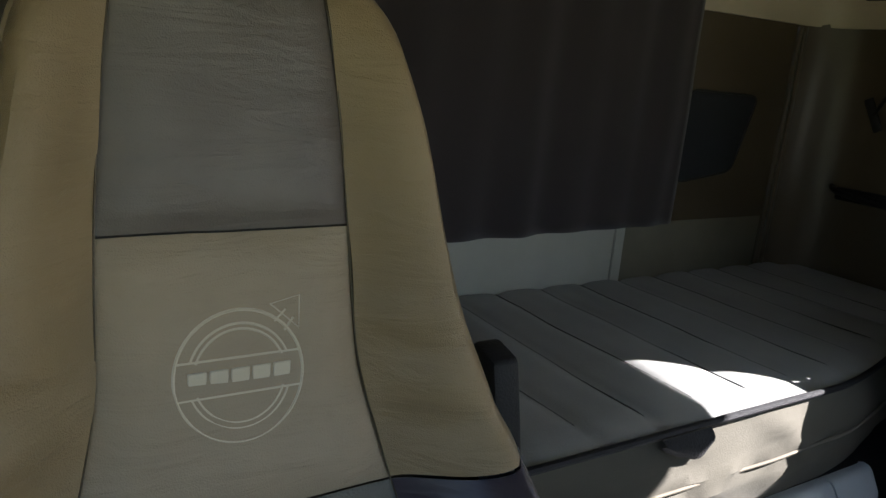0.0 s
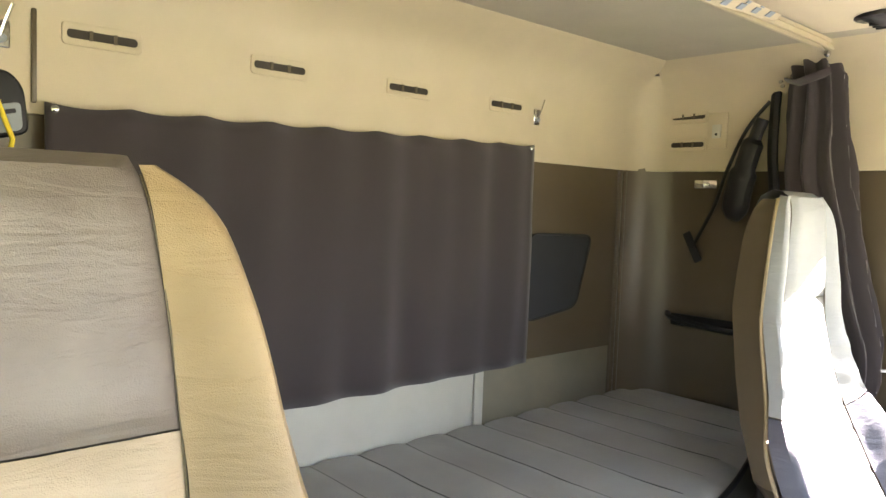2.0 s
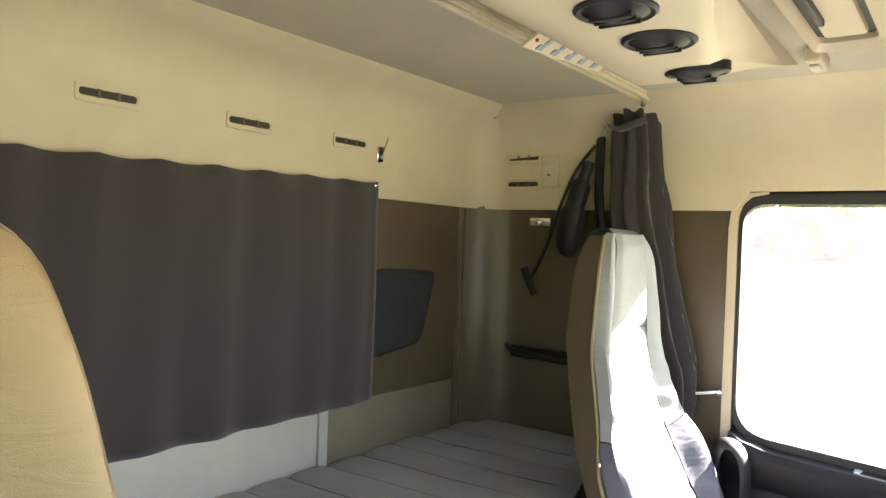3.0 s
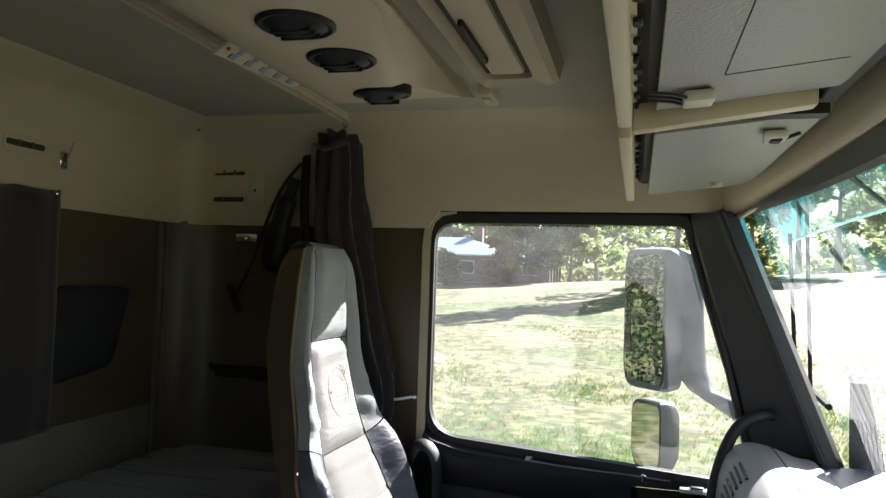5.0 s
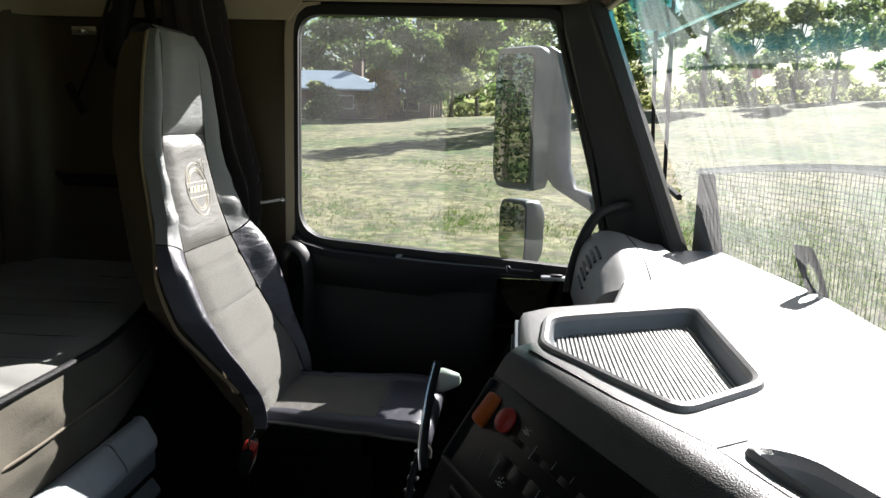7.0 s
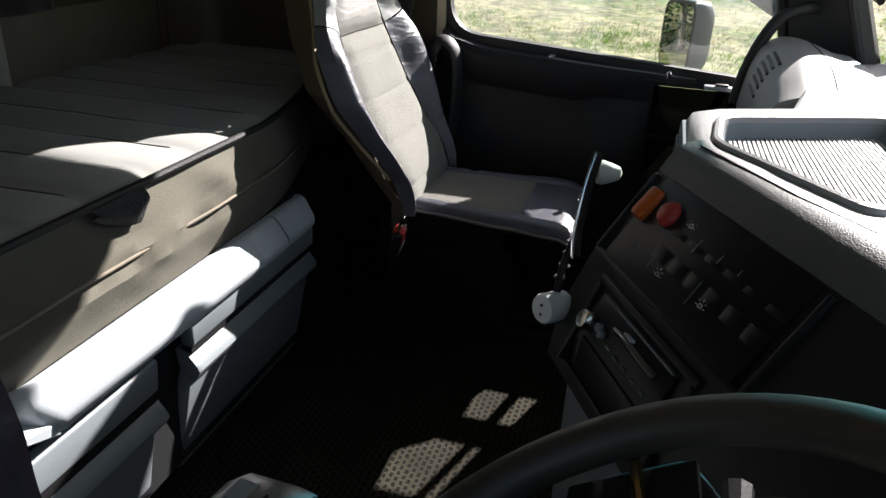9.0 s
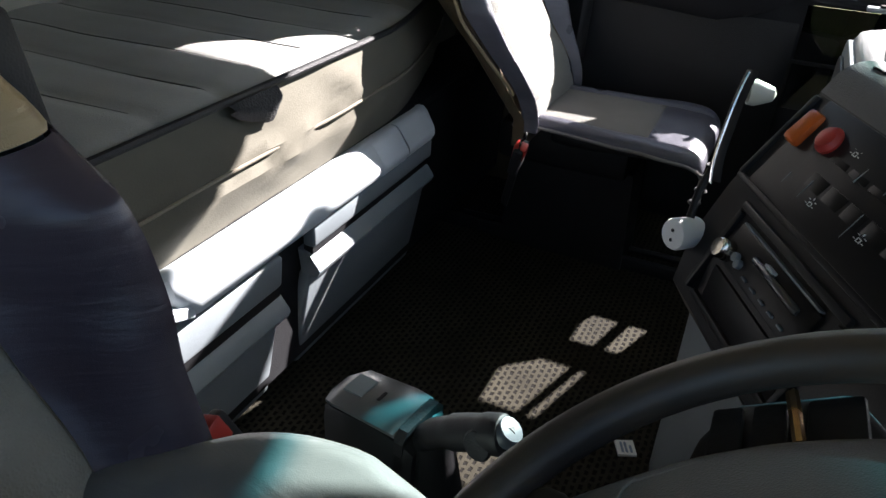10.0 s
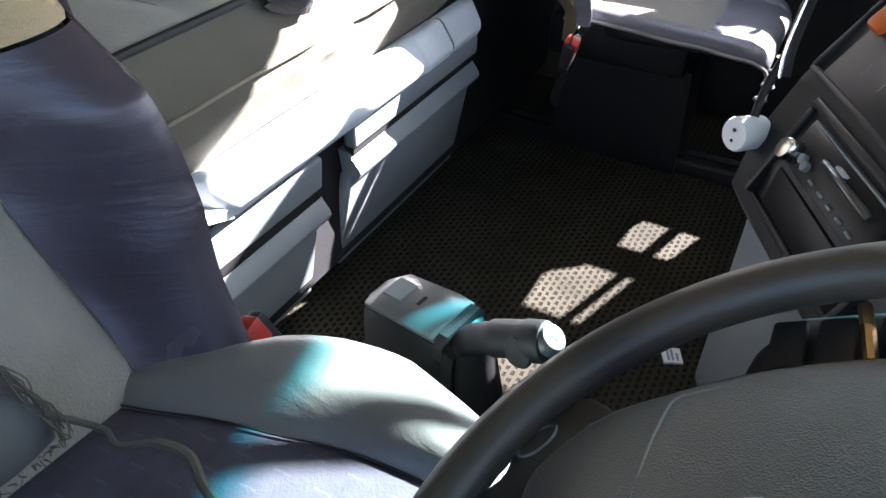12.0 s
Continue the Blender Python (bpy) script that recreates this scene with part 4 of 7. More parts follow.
# centre stack leaning towards the driver: A and B its upper corners
SA, SB = Vector((0.195, -1.362, 0.69)), Vector((-0.285, -1.615, 0.69))
SN = Vector((-0.466, 0.885, 0)).normalized()
prof = [(-0.02, 0.7085), (0.0, 0.7065), (0.014, 0.701), (0.024, 0.692), (0.032, 0.680), (0.075, 0.62), (0.12, 0.55), (0.155, 0.47), (0.165, 0.40), (0.14, 0.36), (-0.10, 0.34), (-0.12, 0.66)]
rings = []
for k in (0.0, 0.25, 0.5, 0.75, 1.0):
    p = SA.lerp(SB, k)
    rings.append([(p.x + SN.x * o, p.y + SN.y * o, z) for o, z in prof])
part("centre_console", loft(bmesh.new(), rings), BLACK, dash)
roll = smooth_line([(0, o, z) for o, z in ((-0.022, 0.7095), (0.0, 0.7078), (0.0148, 0.7022), (0.0252, 0.6930), (0.0335, 0.6808), (0.041, 0.6702))], 4)
rows = []
for k in np.linspace(0, 1, 12):
    p = SA.lerp(SB, k)
    rows.append([jitter((p.x + SN.x * q.y, p.y + SN.y * q.y, q.z), 0.0005, 70) for q in roll])
grid(bm := bmesh.new(), rows)
# paler grey than the face below, standing for sun on the roll
part("rolled_edge", bm, mat("grained_sunlit_roll", (0.085, 0.085, 0.083), 0.5, var=0.15, bump=0.3, grain=520, kind="leather"), dash, "grained rolled edge of the stack, coloured paler as if sunlit")
# left end of the stack and the lower leg
part("stack_leg", prism(bmesh.new(), [(0.16, -1.24, 0.0), (0.30, -1.45, 0.0), (-0.05, -1.62, 0.0), (-0.12, -1.40, 0.0)], (0, 0, 0.36), 0.02), MGREY, dash)
part("under_dash", box(bmesh.new(), (-1.08, -1.70, 0.05), (1.08, -1.94, 0.5)), BLACK, dash)

# ---------------------------------------------------------------- steering wheel
WC, TILT, SKEW = Vector((-0.571, -1.324, 0.639)), 31.5, -4.1
WN = Vector((math.sin(radians(SKEW)) * math.sin(radians(TILT)), math.cos(radians(SKEW)) * math.sin(radians(TILT)), math.cos(radians(TILT))))
WU = Vector((0, 1, 0)).cross(WN).normalized()
WV = WN.cross(WU)


def on_wheel(u, v, n=0.0):
    return WC + WU * u + WV * v + WN * n


wheel = thing("steering_wheel", "black leather steering wheel with worn rim", "steering wheel", WC)
part("rim", tube(bmesh.new(), [on_wheel(0.206 * math.cos(a), 0.206 * math.sin(a)) for a in np.linspace(0, 2 * math.pi, 72, endpoint=False)], 0.0162, 18, True), WHEEL, wheel)
HALF = [(0.045, -0.118), (0.138, -0.095), (0.147, -0.030), (0.147, 0.010), (0.139, 0.057), (0.124, 0.097), (0.106, 0.137), (0.086, 0.156), (0.055, 0.173), (0.020, 0.168)]
PAD = HALF + [(-u, v) for u, v in HALF[::-1]]
pad = rounded(PAD, 0.014, 3)
rings = [[on_wheel(p.x * k, p.y * k, n) for p in pad] for k, n in ((0.72, -0.075), (0.93, -0.055), (0.985, -0.038), (1.0, -0.022), (0.975, -0.011), (0.90, -0.003), (0.55, 0.004), (0.2, 0.006))]
HUBM = mat("grained_black_hub", (0.088, 0.081, 0.074), 0.5, var=0.15, bump=0.25, grain=800, kind="leather")
hub = part("hub_pad", loft(bmesh.new(), rings), HUBM, wheel, "grained black hub pad")
SEAM = mat("pale_stitching", (0.21, 0.20, 0.185), 0.7)
for s in (1, -1):
    bm = tube(bmesh.new(), smooth_line([on_wheel(s * 0.122, 0.074, -0.0095), on_wheel(s * 0.107, 0.086, -0.0022), on_wheel(s * 0.092, 0.090, -0.0003), on_wheel(s * 0.060, 0.090, 0.0025), on_wheel(0, 0.086, 0.0042)], 6), 0.0009, 5)
    part("stitch_line", bm, SEAM, hub)
    for a, b in (((0.107, 0.086, -0.0022), (0.121, 0.050, -0.0030)), ((0.088, 0.138, -0.0060), (0.102, 0.112, -0.0040))):
        part("hub_crease", tube(bmesh.new(), [on_wheel(s * a[0], *a[1:]), on_wheel(s * b[0], *b[1:])], 0.0008, 5), SEAM, hub)
part("emblem_ring", lathe(bmesh.new(), [(0.035, 0.0), (0.0355, 0.004), (0.0295, 0.006), (0.028, 0.003), (0.001, 0.003)], on_wheel(0, 0.026, 0.003), WN, 28), mat("silver_emblem", (0.36, 0.37, 0.38), 0.35, 0.5), hub, "silver round hub emblem")
for u in (-0.012, 0.0, 0.012):
    part("emblem_bar", prism(bmesh.new(), [on_wheel(u + du, 0.026 + dv, 0.006) for du, dv in ((-0.003, -0.026), (0.003, -0.026), (0.003, 0.026), (-0.003, 0.026))], WN * 0.002, 0.0005, 1), MGREY, hub)
for s in (1, -1):
    # side spoke with its key cluster
    a = [(0.125, -0.060), (0.165, -0.045), (0.196, -0.030), (0.196, 0.042), (0.165, 0.062), (0.125, 0.070)]
    bm = prism(bmesh.new(), [on_wheel(s * u, v, -0.020) for u, v in a], -WN * 0.028, 0.006, 2)
    sp = part("side_spoke", bm, BLACK, wheel)
    for v0, v1 in ((-0.040, -0.006), (0.004, 0.026), (0.030, 0.052)):
        bm = prism(bmesh.new(), [on_wheel(s * u, v, -0.0195) for u, v in ((0.140, v0), (0.184, v0 + 0.002), (0.184, v1), (0.140, v1))], WN * 0.006, 0.003, 2)
        part("key", bm, BLACK, sp)
    bm = tube(bmesh.new(), [on_wheel(s * 0.142, -0.004, -0.013), on_wheel(s * 0.166, -0.001, -0.0115), on_wheel(s * 0.190, 0.003, -0.013)], 0.0042, 8)
    part("key_trim", bm, mat("bronze_trim", (0.45, 0.30, 0.16), 0.25, 1.0), sp, "worn bronze trim")
    # lower spoke, a broad web between hub and rim with a moulded oval
    bm = prism(bmesh.new(), [on_wheel(s * u, v, -0.008) for u, v in ((0.004, 0.135), (0.065, 0.108), (0.108, 0.132), (0.117, 0.150), (0.112, 0.164), (0.078, 0.186), (0.050, 0.184), (0.040, 0.190), (0.034, 0.196), (0.008, 0.196))], -WN * 0.024, 0.006, 3)
    lsp = part("lower_spoke", bm, WHEEL, wheel)
    oval = [on_wheel(s * (0.076 + 0.016 * math.cos(a) * 0.75 - 0.005 * math.sin(a)), 0.170 - 0.016 * math.cos(a) * 0.5 - 0.006 * math.sin(a), -0.0075) for a in np.linspace(0, 2 * math.pi, 24, endpoint=False)]
    part("oval_rim", tube(bmesh.new(), oval, 0.0012, 5, True), HUBM, lsp)
part("column", tube(bmesh.new(), [on_wheel(0, 0, -0.06), on_wheel(0, -0.02, -0.20), on_wheel(0, -0.05, -0.42)], [0.062, 0.07, 0.08], 14), BLACK, wheel, "black steering column cover")
for s in (1, -1):
    part("stalk", tube(bmesh.new(), [on_wheel(s * 0.05, -0.02, -0.09), on_wheel(s * 0.17, -0.04, -0.075), on_wheel(s * 0.215, -0.045, -0.07)], [0.007, 0.008, 0.011], 8), BLACK, wheel, "black column stalk")
# instrument binnacle ahead of the wheel
bin_ = thing("instrument_binnacle", "black instrument binnacle behind the steering wheel", "instrument panel", (-0.6, -1.7, 0.7))
bm = prism(bmesh.new(), [(-0.92, -1.58, 0.56), (-0.92, -1.62, 0.70), (-0.92, -1.68, 0.735), (-0.92, -1.80, 0.720), (-0.92, -1.84, 0.60)], (0.62, 0, 0), 0.012, 3)
part("hood", bm, BLACK, bin_)
part("dial_glass", prism(bmesh.new(), [(-0.86, -1.579, 0.58), (-0.86, -1.614, 0.69), (-0.36, -1.614, 0.69), (-0.36, -1.579, 0.58)], (0, 0.003, 0.001)), BLACK, bin_, "dark instrument glass", smooth=False)

# drawers in the bunk base
def drawer(x0, x1, top, lip):
    """lip: height of the slanted finger ledge's upper edge."""
    d = thing("drawer", "grey plastic bunk drawer with a finger ledge", "drawer", ((x0 + x1) / 2, -0.61, 0.08), "bunk drawers")
    def slab(z0, z1, out, m, nm):
        f0, f1 = FRONT(z0), FRONT(z1)
        prism_pts = [(x0, f0 - out, z0), (x1, f0 - out, z0), (x1, f1 - out, z1), (x0, f1 - out, z1)]
        part(nm, prism(bmesh.new(), prism_pts, (0, 0.024, 0), 0.006, 3), m, d)
    slab(lip + 0.012, top, 0.013, MGREY, "upper_front")
    slab(0.030, lip - 0.040, 0.012, MGREY, "lower_front")
    rings = [[(x, y, z) for y, z in ((-0.612, lip + 0.004), (-0.634, lip - 0.002), (-0.652, lip - 0.026), (-0.655, lip - 0.034), (-0.650, lip - 0.044), (-0.618, lip - 0.046))] for x in (x0 + 0.001, x1 - 0.001)]
    part("ledge", loft(bmesh.new(), rings), MGREY, d, "grey finger ledge")
    # black strip painted as the shade between upper front and ledge
    part("gap_shade", box(bmesh.new(), (x0 + 0.006, -0.640, lip - 0.004), (x1 - 0.006, -0.622, lip + 0.016)), BLACK, d, "black strip for the shade in the finger gap above the ledge")
    return d


drawer(-0.62, 0.003, 0.329, 0.258)
drawer(0.088, 0.540, 0.338, 0.284)

# ---------------------------------------------------------------- curtains
def cloth(bm, left, right, top, bottom, y, folds, depth, seed):
    rows = []
    for u in np.linspace(0, 1, 90):
        x = left + (right - left) * u
        row = []
        for v in np.linspace(0, 1, 24):
            wob = noise.noise(Vector((u * folds, v * 0.8, seed)))
            yy = y + depth * wob * (0.55 + 0.45 * v) + 0.3 * depth * math.sin(u * folds * 4)
            sag = 0.006 * abs(math.sin(u * math.pi * 9)) * (1 - v) + 0.010 * noise.noise(Vector((u * 3, 4, seed))) * v
            row.append(Vector((x + 0.006 * noise.noise(Vector((u * 5, v * 3, seed + 3))), yy, top(u) - sag + (bottom(u) - top(u)) * v)))
        rows.append(row)
    vs = grid(bm, rows)
    return bm


curtain = thing("rear_curtain", "dark mauve-grey cloth curtain over the rear window", "curtain", (0, -0.03, 1.27))
bm = cloth(bmesh.new(), -0.53, 0.572, lambda u: 1.262 + 0.022 * u, lambda u: 0.720 + 0.016 * u, -0.032, 13, 0.013, 2)
cl = part("cloth", bm, CURTAIN, curtain)
sol = cl.modifiers.new("thick", "SOLIDIFY")
sol.thickness = 0.002
for u in (0.012, 0.985):
    x = -0.53 + 1.10 * u
    part("press_stud", lathe(bmesh.new(), [(0.006, 0), (0.006, 0.003), (0.003, 0.005)], (x, -0.036, 1.252 + 0.022 * u), (0, -1, 0), 10), CHROME, curtain)

# gathered curtain beside the passenger door, on the ceiling track
def folded(bm, path_pts, w, dep, folds, seed):
    """A hanging bundle: rings of a pleated outline along a line."""
    rings = []
    for i, (p, k) in enumerate(path_pts):
        ring = []
        for a in np.linspace(0, 2 * math.pi, 72, endpoint=False):
            r = 1 + 0.22 * math.sin(folds * a + 0.8 * math.sin(i * 0.5 + seed)) + 0.10 * noise.noise(Vector((math.cos(a) * 2, math.sin(a) * 2, i * 0.4 + seed)))
            ring.append(Vector(p) + Vector((dep * k * r * math.cos(a), w * k * r * math.sin(a), 0)))
        rings.append(ring)
    return loft(bm, rings)


side_curtain = thing("side_curtain", "dark grey curtain gathered and tied beside the door", "curtain", (1.04, -0.54, 1.5))
line = smooth_line([(1.045, -0.505, 1.520), (1.05, -0.508, 1.44), (1.05, -0.518, 1.30), (1.055, -0.535, 1.15), (1.06, -0.575, 0.98), (1.062, -0.615, 0.84), (1.062, -0.630, 0.72)], 6)
bm = folded(bmesh.new(), [(p, lerp([(0, 0.95), (0.2, 1.05), (0.5, 1.3), (0.75, 1.2), (0.9, 1.0), (1.0, 0.8)], i / (len(line) - 1))) for i, p in enumerate(line)], 0.055, 0.028, 9, 1)
part("cloth", bm, CURTAIN, side_curtain)
bm = tube(bmesh.new(), smooth_line([(1.06, -0.43, 1.47), (1.02, -0.47, 1.455), (1.00, -0.51, 1.46), (1.02, -0.545, 1.475)], 6), 0.012, 8, False, 0.4)
part("tie_band", bm, CURTAIN, side_curtain)
for y, z in ((-0.425, 1.463), (-0.455, 1.472), (-0.46, 1.30), (-0.43, 1.452)):
    part("press_stud", lathe(bmesh.new(), [(0.005, 0), (0.005, 0.004)], (1.035, y, z), (-1, 0, 0), 10), CHROME, side_curtain)

track = thing("curtain_track", "cream curtain track across the ceiling", "curtain track", (0, -0.55, 1.535))
for y in (-0.541, -0.562):
    part("rail", box(bmesh.new(), (-1.06, y - 0.004, 1.517), (1.06, y + 0.004, 1.5345), 0.002, 1), CREAM, track)
part("track_base", box(bmesh.new(), (-1.06, -0.570, 1.528), (1.06, -0.533, 1.5348)), CREAM, track)
part("track_end", lathe(bmesh.new(), [(0.007, 0), (0.008, 0.008), (0.003, 0.013)], (0.985, -0.550, 1.515), (0, 0, -1), 12), CHROME, track)

# black harness hanging behind the passenger seat
bag = thing("hanging_harness", "black padded strap and pouch hanging on the wall", "harness", (1.08, -0.33, 1.40))
bm = tube(bmesh.new(), smooth_line([(1.05, -0.378, 1.376), (1.05, -0.356, 1.315), (1.05, -0.335, 1.237), (1.05, -0.32, 1.157), (1.05, -0.328, 1.112)], 6), [0.022] * 6 + [0.036] * 6 + [0.046] * 8 + [0.042, 0.038, 0.030, 0.018, 0.008], 12, False, 0.7)
part("pouch", bm, BLACK, bag)
bm = tube(bmesh.new(), smooth_line([(1.07, -0.384, 1.422), (1.07, -0.327, 1.352), (1.07, -0.281, 1.249), (1.07, -0.247, 1.144), (1.07, -0.191, 1.034)], 6), 0.009, 6, False, 0.4)
part("strap", bm, BLACK, bag)
bm = box(bmesh.new(), (-0.012, -0.004, -0.045), (0.012, 0.004, 0.045), 0.004, 2)
bmesh.ops.transform(bm, matrix=pose(1.070, -0.191, 1.034, 0, 0, 90) @ pose(0, 0, 0, 0, 28, 0), verts=bm.verts)
part("tongue", bm, RUBBER, bag, "black plastic strap end")
bm = tube(bmesh.new(), smooth_line([(1.07, -0.40, 1.44), (1.045, -0.41, 1.30), (1.045, -0.42, 1.20), (1.055, -0.42, 1.12)], 6), 0.022, 8, False, 0.5)
part("pad", bm, BLACK, bag)

# ---------------------------------------------------------------- fittings on the rear and side panels
VENTDARK = mat("dark_brown_slot", (0.035, 0.028, 0.02), 0.7)


def vent(at, half, way, nm="air_vent"):
    """A slotted vent: way is the panel's outward normal, half its half width."""
    wy = Vector(way)
    side = wy.cross(Vector((0, 0, 1))).normalized()
    v = thing(nm, "cream plastic air vent with dark slots", "air vent", at, "wall vents")
    def loop(k, hz, o):
        return [Vector(at) + side * p.x + Vector((0, 0, p.y)) + wy * o for p in rounded([(-half * k, -hz), (-half * k, hz), (half * k, hz), (half * k, -hz)], 0.008, 4)]
    bm = bmesh.new()
    grid(bm, [loop(1.10, 0.018, 0.0), loop(1.085, 0.0172, 0.002), loop(1.03, 0.013, 0.0026), loop(0.96, 0.0065, 0.0004)], close_v=True)
    part("frame", bm, CREAM, v)
    bm = bmesh.new()
    bm.faces.new([bm.verts.new(p) for p in loop(0.97, 0.007, 0.0005)])
    part("opening", bm, VENTDARK, v, "dark vent slot")
    for k in (-0.33, 0.33):
        c = Vector(at) + side * half * k
        bm = bmesh.new()
        for sgn in (-1, 1):
            box(bm, c + Vector((0, 0, -0.0078)) - side * 0.0025 + wy * 0.0005, c + Vector((0, 0, 0.0078)) + side * 0.0025 + wy * 0.003)
            break
        part("slat", bm, TAUPE, v)
    return v


for x in (-0.442, -0.130, 0.178, 0.482):
    vent((x, -0.0145, 1.372), 0.055, (0, -1, 0))
for z in (1.398, 1.320):
    vent((1.0830, -0.150, z), 0.052, (-1, 0, 0))
sw = thing("wall_switch", "cream rocker switch plate on the side panel", "switch", (1.085, -0.24, 1.36))
part("plate", box(bmesh.new(), (1.080, -0.212, 1.308), (1.0875, -0.268, 1.405), 0.003), CREAM, sw)
part("rocker", box(bmesh.new(), (1.075, -0.226, 1.335), (1.081, -0.252, 1.372), 0.003), PALE, sw)
part("lock", lathe(bmesh.new(), [(0.004, 0), (0.003, 0.003)], (1.0755, -0.239, 1.345), (-1, 0, 0), 8), BLACK, sw)

def hook(x):
    h = thing("bunk_hook", "small metal folding hook on the rear panel", "hook", (x, -0.014, 1.36), "rear panel hooks")
    part("plate", box(bmesh.new(), (x - 0.011, -0.018, 1.335), (x + 0.011, -0.0145, 1.375), 0.002, 1), CHROME, h)
    part("lever", tube(bmesh.new(), [(x - 0.004, -0.020, 1.345), (x + 0.004, -0.028, 1.375), (x + 0.012, -0.030, 1.398)], 0.004, 6, False, 0.5), CHROME, h)
    part("pivot", lathe(bmesh.new(), [(0.006, 0), (0.006, 0.006)], (x, -0.018, 1.348), (0, -1, 0), 10), MGREY, h)


hook(0.590)
hook(-0.582)
for x in (-0.54, -0.985):
    solo("trim_groove", box(bmesh.new(), (x - 0.004, -0.019, 1.26), (x + 0.004, -0.012, 1.40), 0.003, 2), TAUPE, "moulded groove in the cream rear panel", "groove", "structure")

# dark pocket on the rear wall
pk = [(0.585, 0.835), (0.590, 1.062), (0.845, 1.056), (0.785, 0.862)]
pocket = thing("wall_pocket", "dark grey cloth pocket panel on the rear wall", "wall pocket", (0.70, -0.01, 0.95))
bm = prism(bmesh.new(), [(p.x, -0.014, p.y) for p in rounded(pk, 0.03, 5)], (0, 0.0135, 0), 0.004, 2)
part("panel", bm, mat("pocket_cloth", (0.022, 0.024, 0.028), 0.9, var=0.15, bump=0.3, grain=300), pocket)
part("border", tube(bmesh.new(), [(p.x, -0.0145, p.y) for p in rounded(pk, 0.03, 5)], 0.003, 5, True), RUBBER, pocket)
# corner trim, hook and tray on the side panel
for x, y in ((0.978, -0.006), (0.99, -0.012)):
    solo("trim_corner", tube(bmesh.new(), [(x, y, 0.60), (x, y, 1.24)], 0.006, 8), TAUPE, "taupe vertical corner moulding", "corner trim", "structure")
hk = thing("coat_hook", "chrome hook on the side panel", "hook", (1.115, -0.19, 1.21))
part("plate", box(bmesh.new(), (1.105, -0.165, 1.198), (1.1195, -0.235, 1.222), 0.003), CHROME, hk)
part("peg", lathe(bmesh.new(), [(0.006, 0), (0.009, 0.012), (0.002, 0.016)], (1.105, -0.20, 1.210), (-1, 0, 0), 12), CHROME, hk)
tray = thing("grab_handle", "black moulded grab handle on the side panel", "handle", (1.11, -0.2, 0.82))
bm = tube(bmesh.new(), smooth_line([(1.118, -0.10, 0.832), (1.085, -0.13, 0.826), (1.07, -0.22, 0.818), (1.075, -0.31, 0.812), (1.118, -0.345, 0.812)], 6), 0.013, 8, False, 0.6)
part("grip", bm, BLACK, tray)
part("backplate", box(bmesh.new(), (1.112, -0.11, 0.80), (1.1195, -0.35, 0.835), 0.003), BLACK, tray)

# radio handset on its cord
mic = thing("radio_handset", "black radio handset with silver face and yellow tie", "handset", (-0.64, -0.30, 1.22))
turn = pose(-0.640, -0.300, 1.226, 0, -14, 12) @ Matrix.Scale(0.82, 4)
bm = prism(bmesh.new(), [(p.x, -0.013, p.y) for p in rounded([(-0.026, -0.045), (-0.036, 0.02), (-0.018, 0.046), (0.020, 0.046), (0.036, 0.02), (0.028, -0.045)], 0.014, 4)], (0, 0.026, 0), 0.006, 3)
bmesh.ops.transform(bm, matrix=turn, verts=bm.verts)
body = part("body", bm, BLACK, mic)
bm = prism(bmesh.new(), [(p.x, -0.0155, p.y) for p in rounded([(-0.018, -0.038), (-0.024, 0.0), (0.024, 0.0), (0.018, -0.038)], 0.008, 3)], (0, 0.004, 0), 0.001, 1)
bmesh.ops.transform(bm, matrix=turn, verts=bm.verts)
part("face", bm, MGREY, body, "silver grey face plate")
bm = box(bmesh.new(), (-0.014, -0.018, -0.014), (0.014, -0.015, -0.008), 0.001, 1)
bmesh.ops.transform(bm, matrix=turn, verts=bm.verts)
part("key", bm, BLACK, body)
bm = tube(bmesh.new(), [turn @ Vector(p) for p in ((-0.010, -0.017, 0.045), (-0.006, -0.018, 0.0), (0.0, -0.018, -0.048), (-0.006, -0.016, -0.062))], 0.0028, 6)
part("yellow_tie", bm, mat("yellow_cord", (0.70, 0.52, 0.03), 0.7), mic, "yellow plastic tie")
bm = tube(bmesh.new(), smooth_line([turn @ Vector((-0.012, 0, 0.044)), (-0.668, -0.30, 1.285), (-0.695, -0.29, 1.33), (-0.74, -0.28, 1.42), (-0.77, -0.27, 1.53)], 6), 0.007, 8)
part("cord", bm, RUBBER, mic, "black rubber cord")

# ---------------------------------------------------------------- roof console, hatch, lockers
rc = thing("roof_console", "cream roof console with round air nozzles", "roof console", (0.0, -0.85, 1.53))
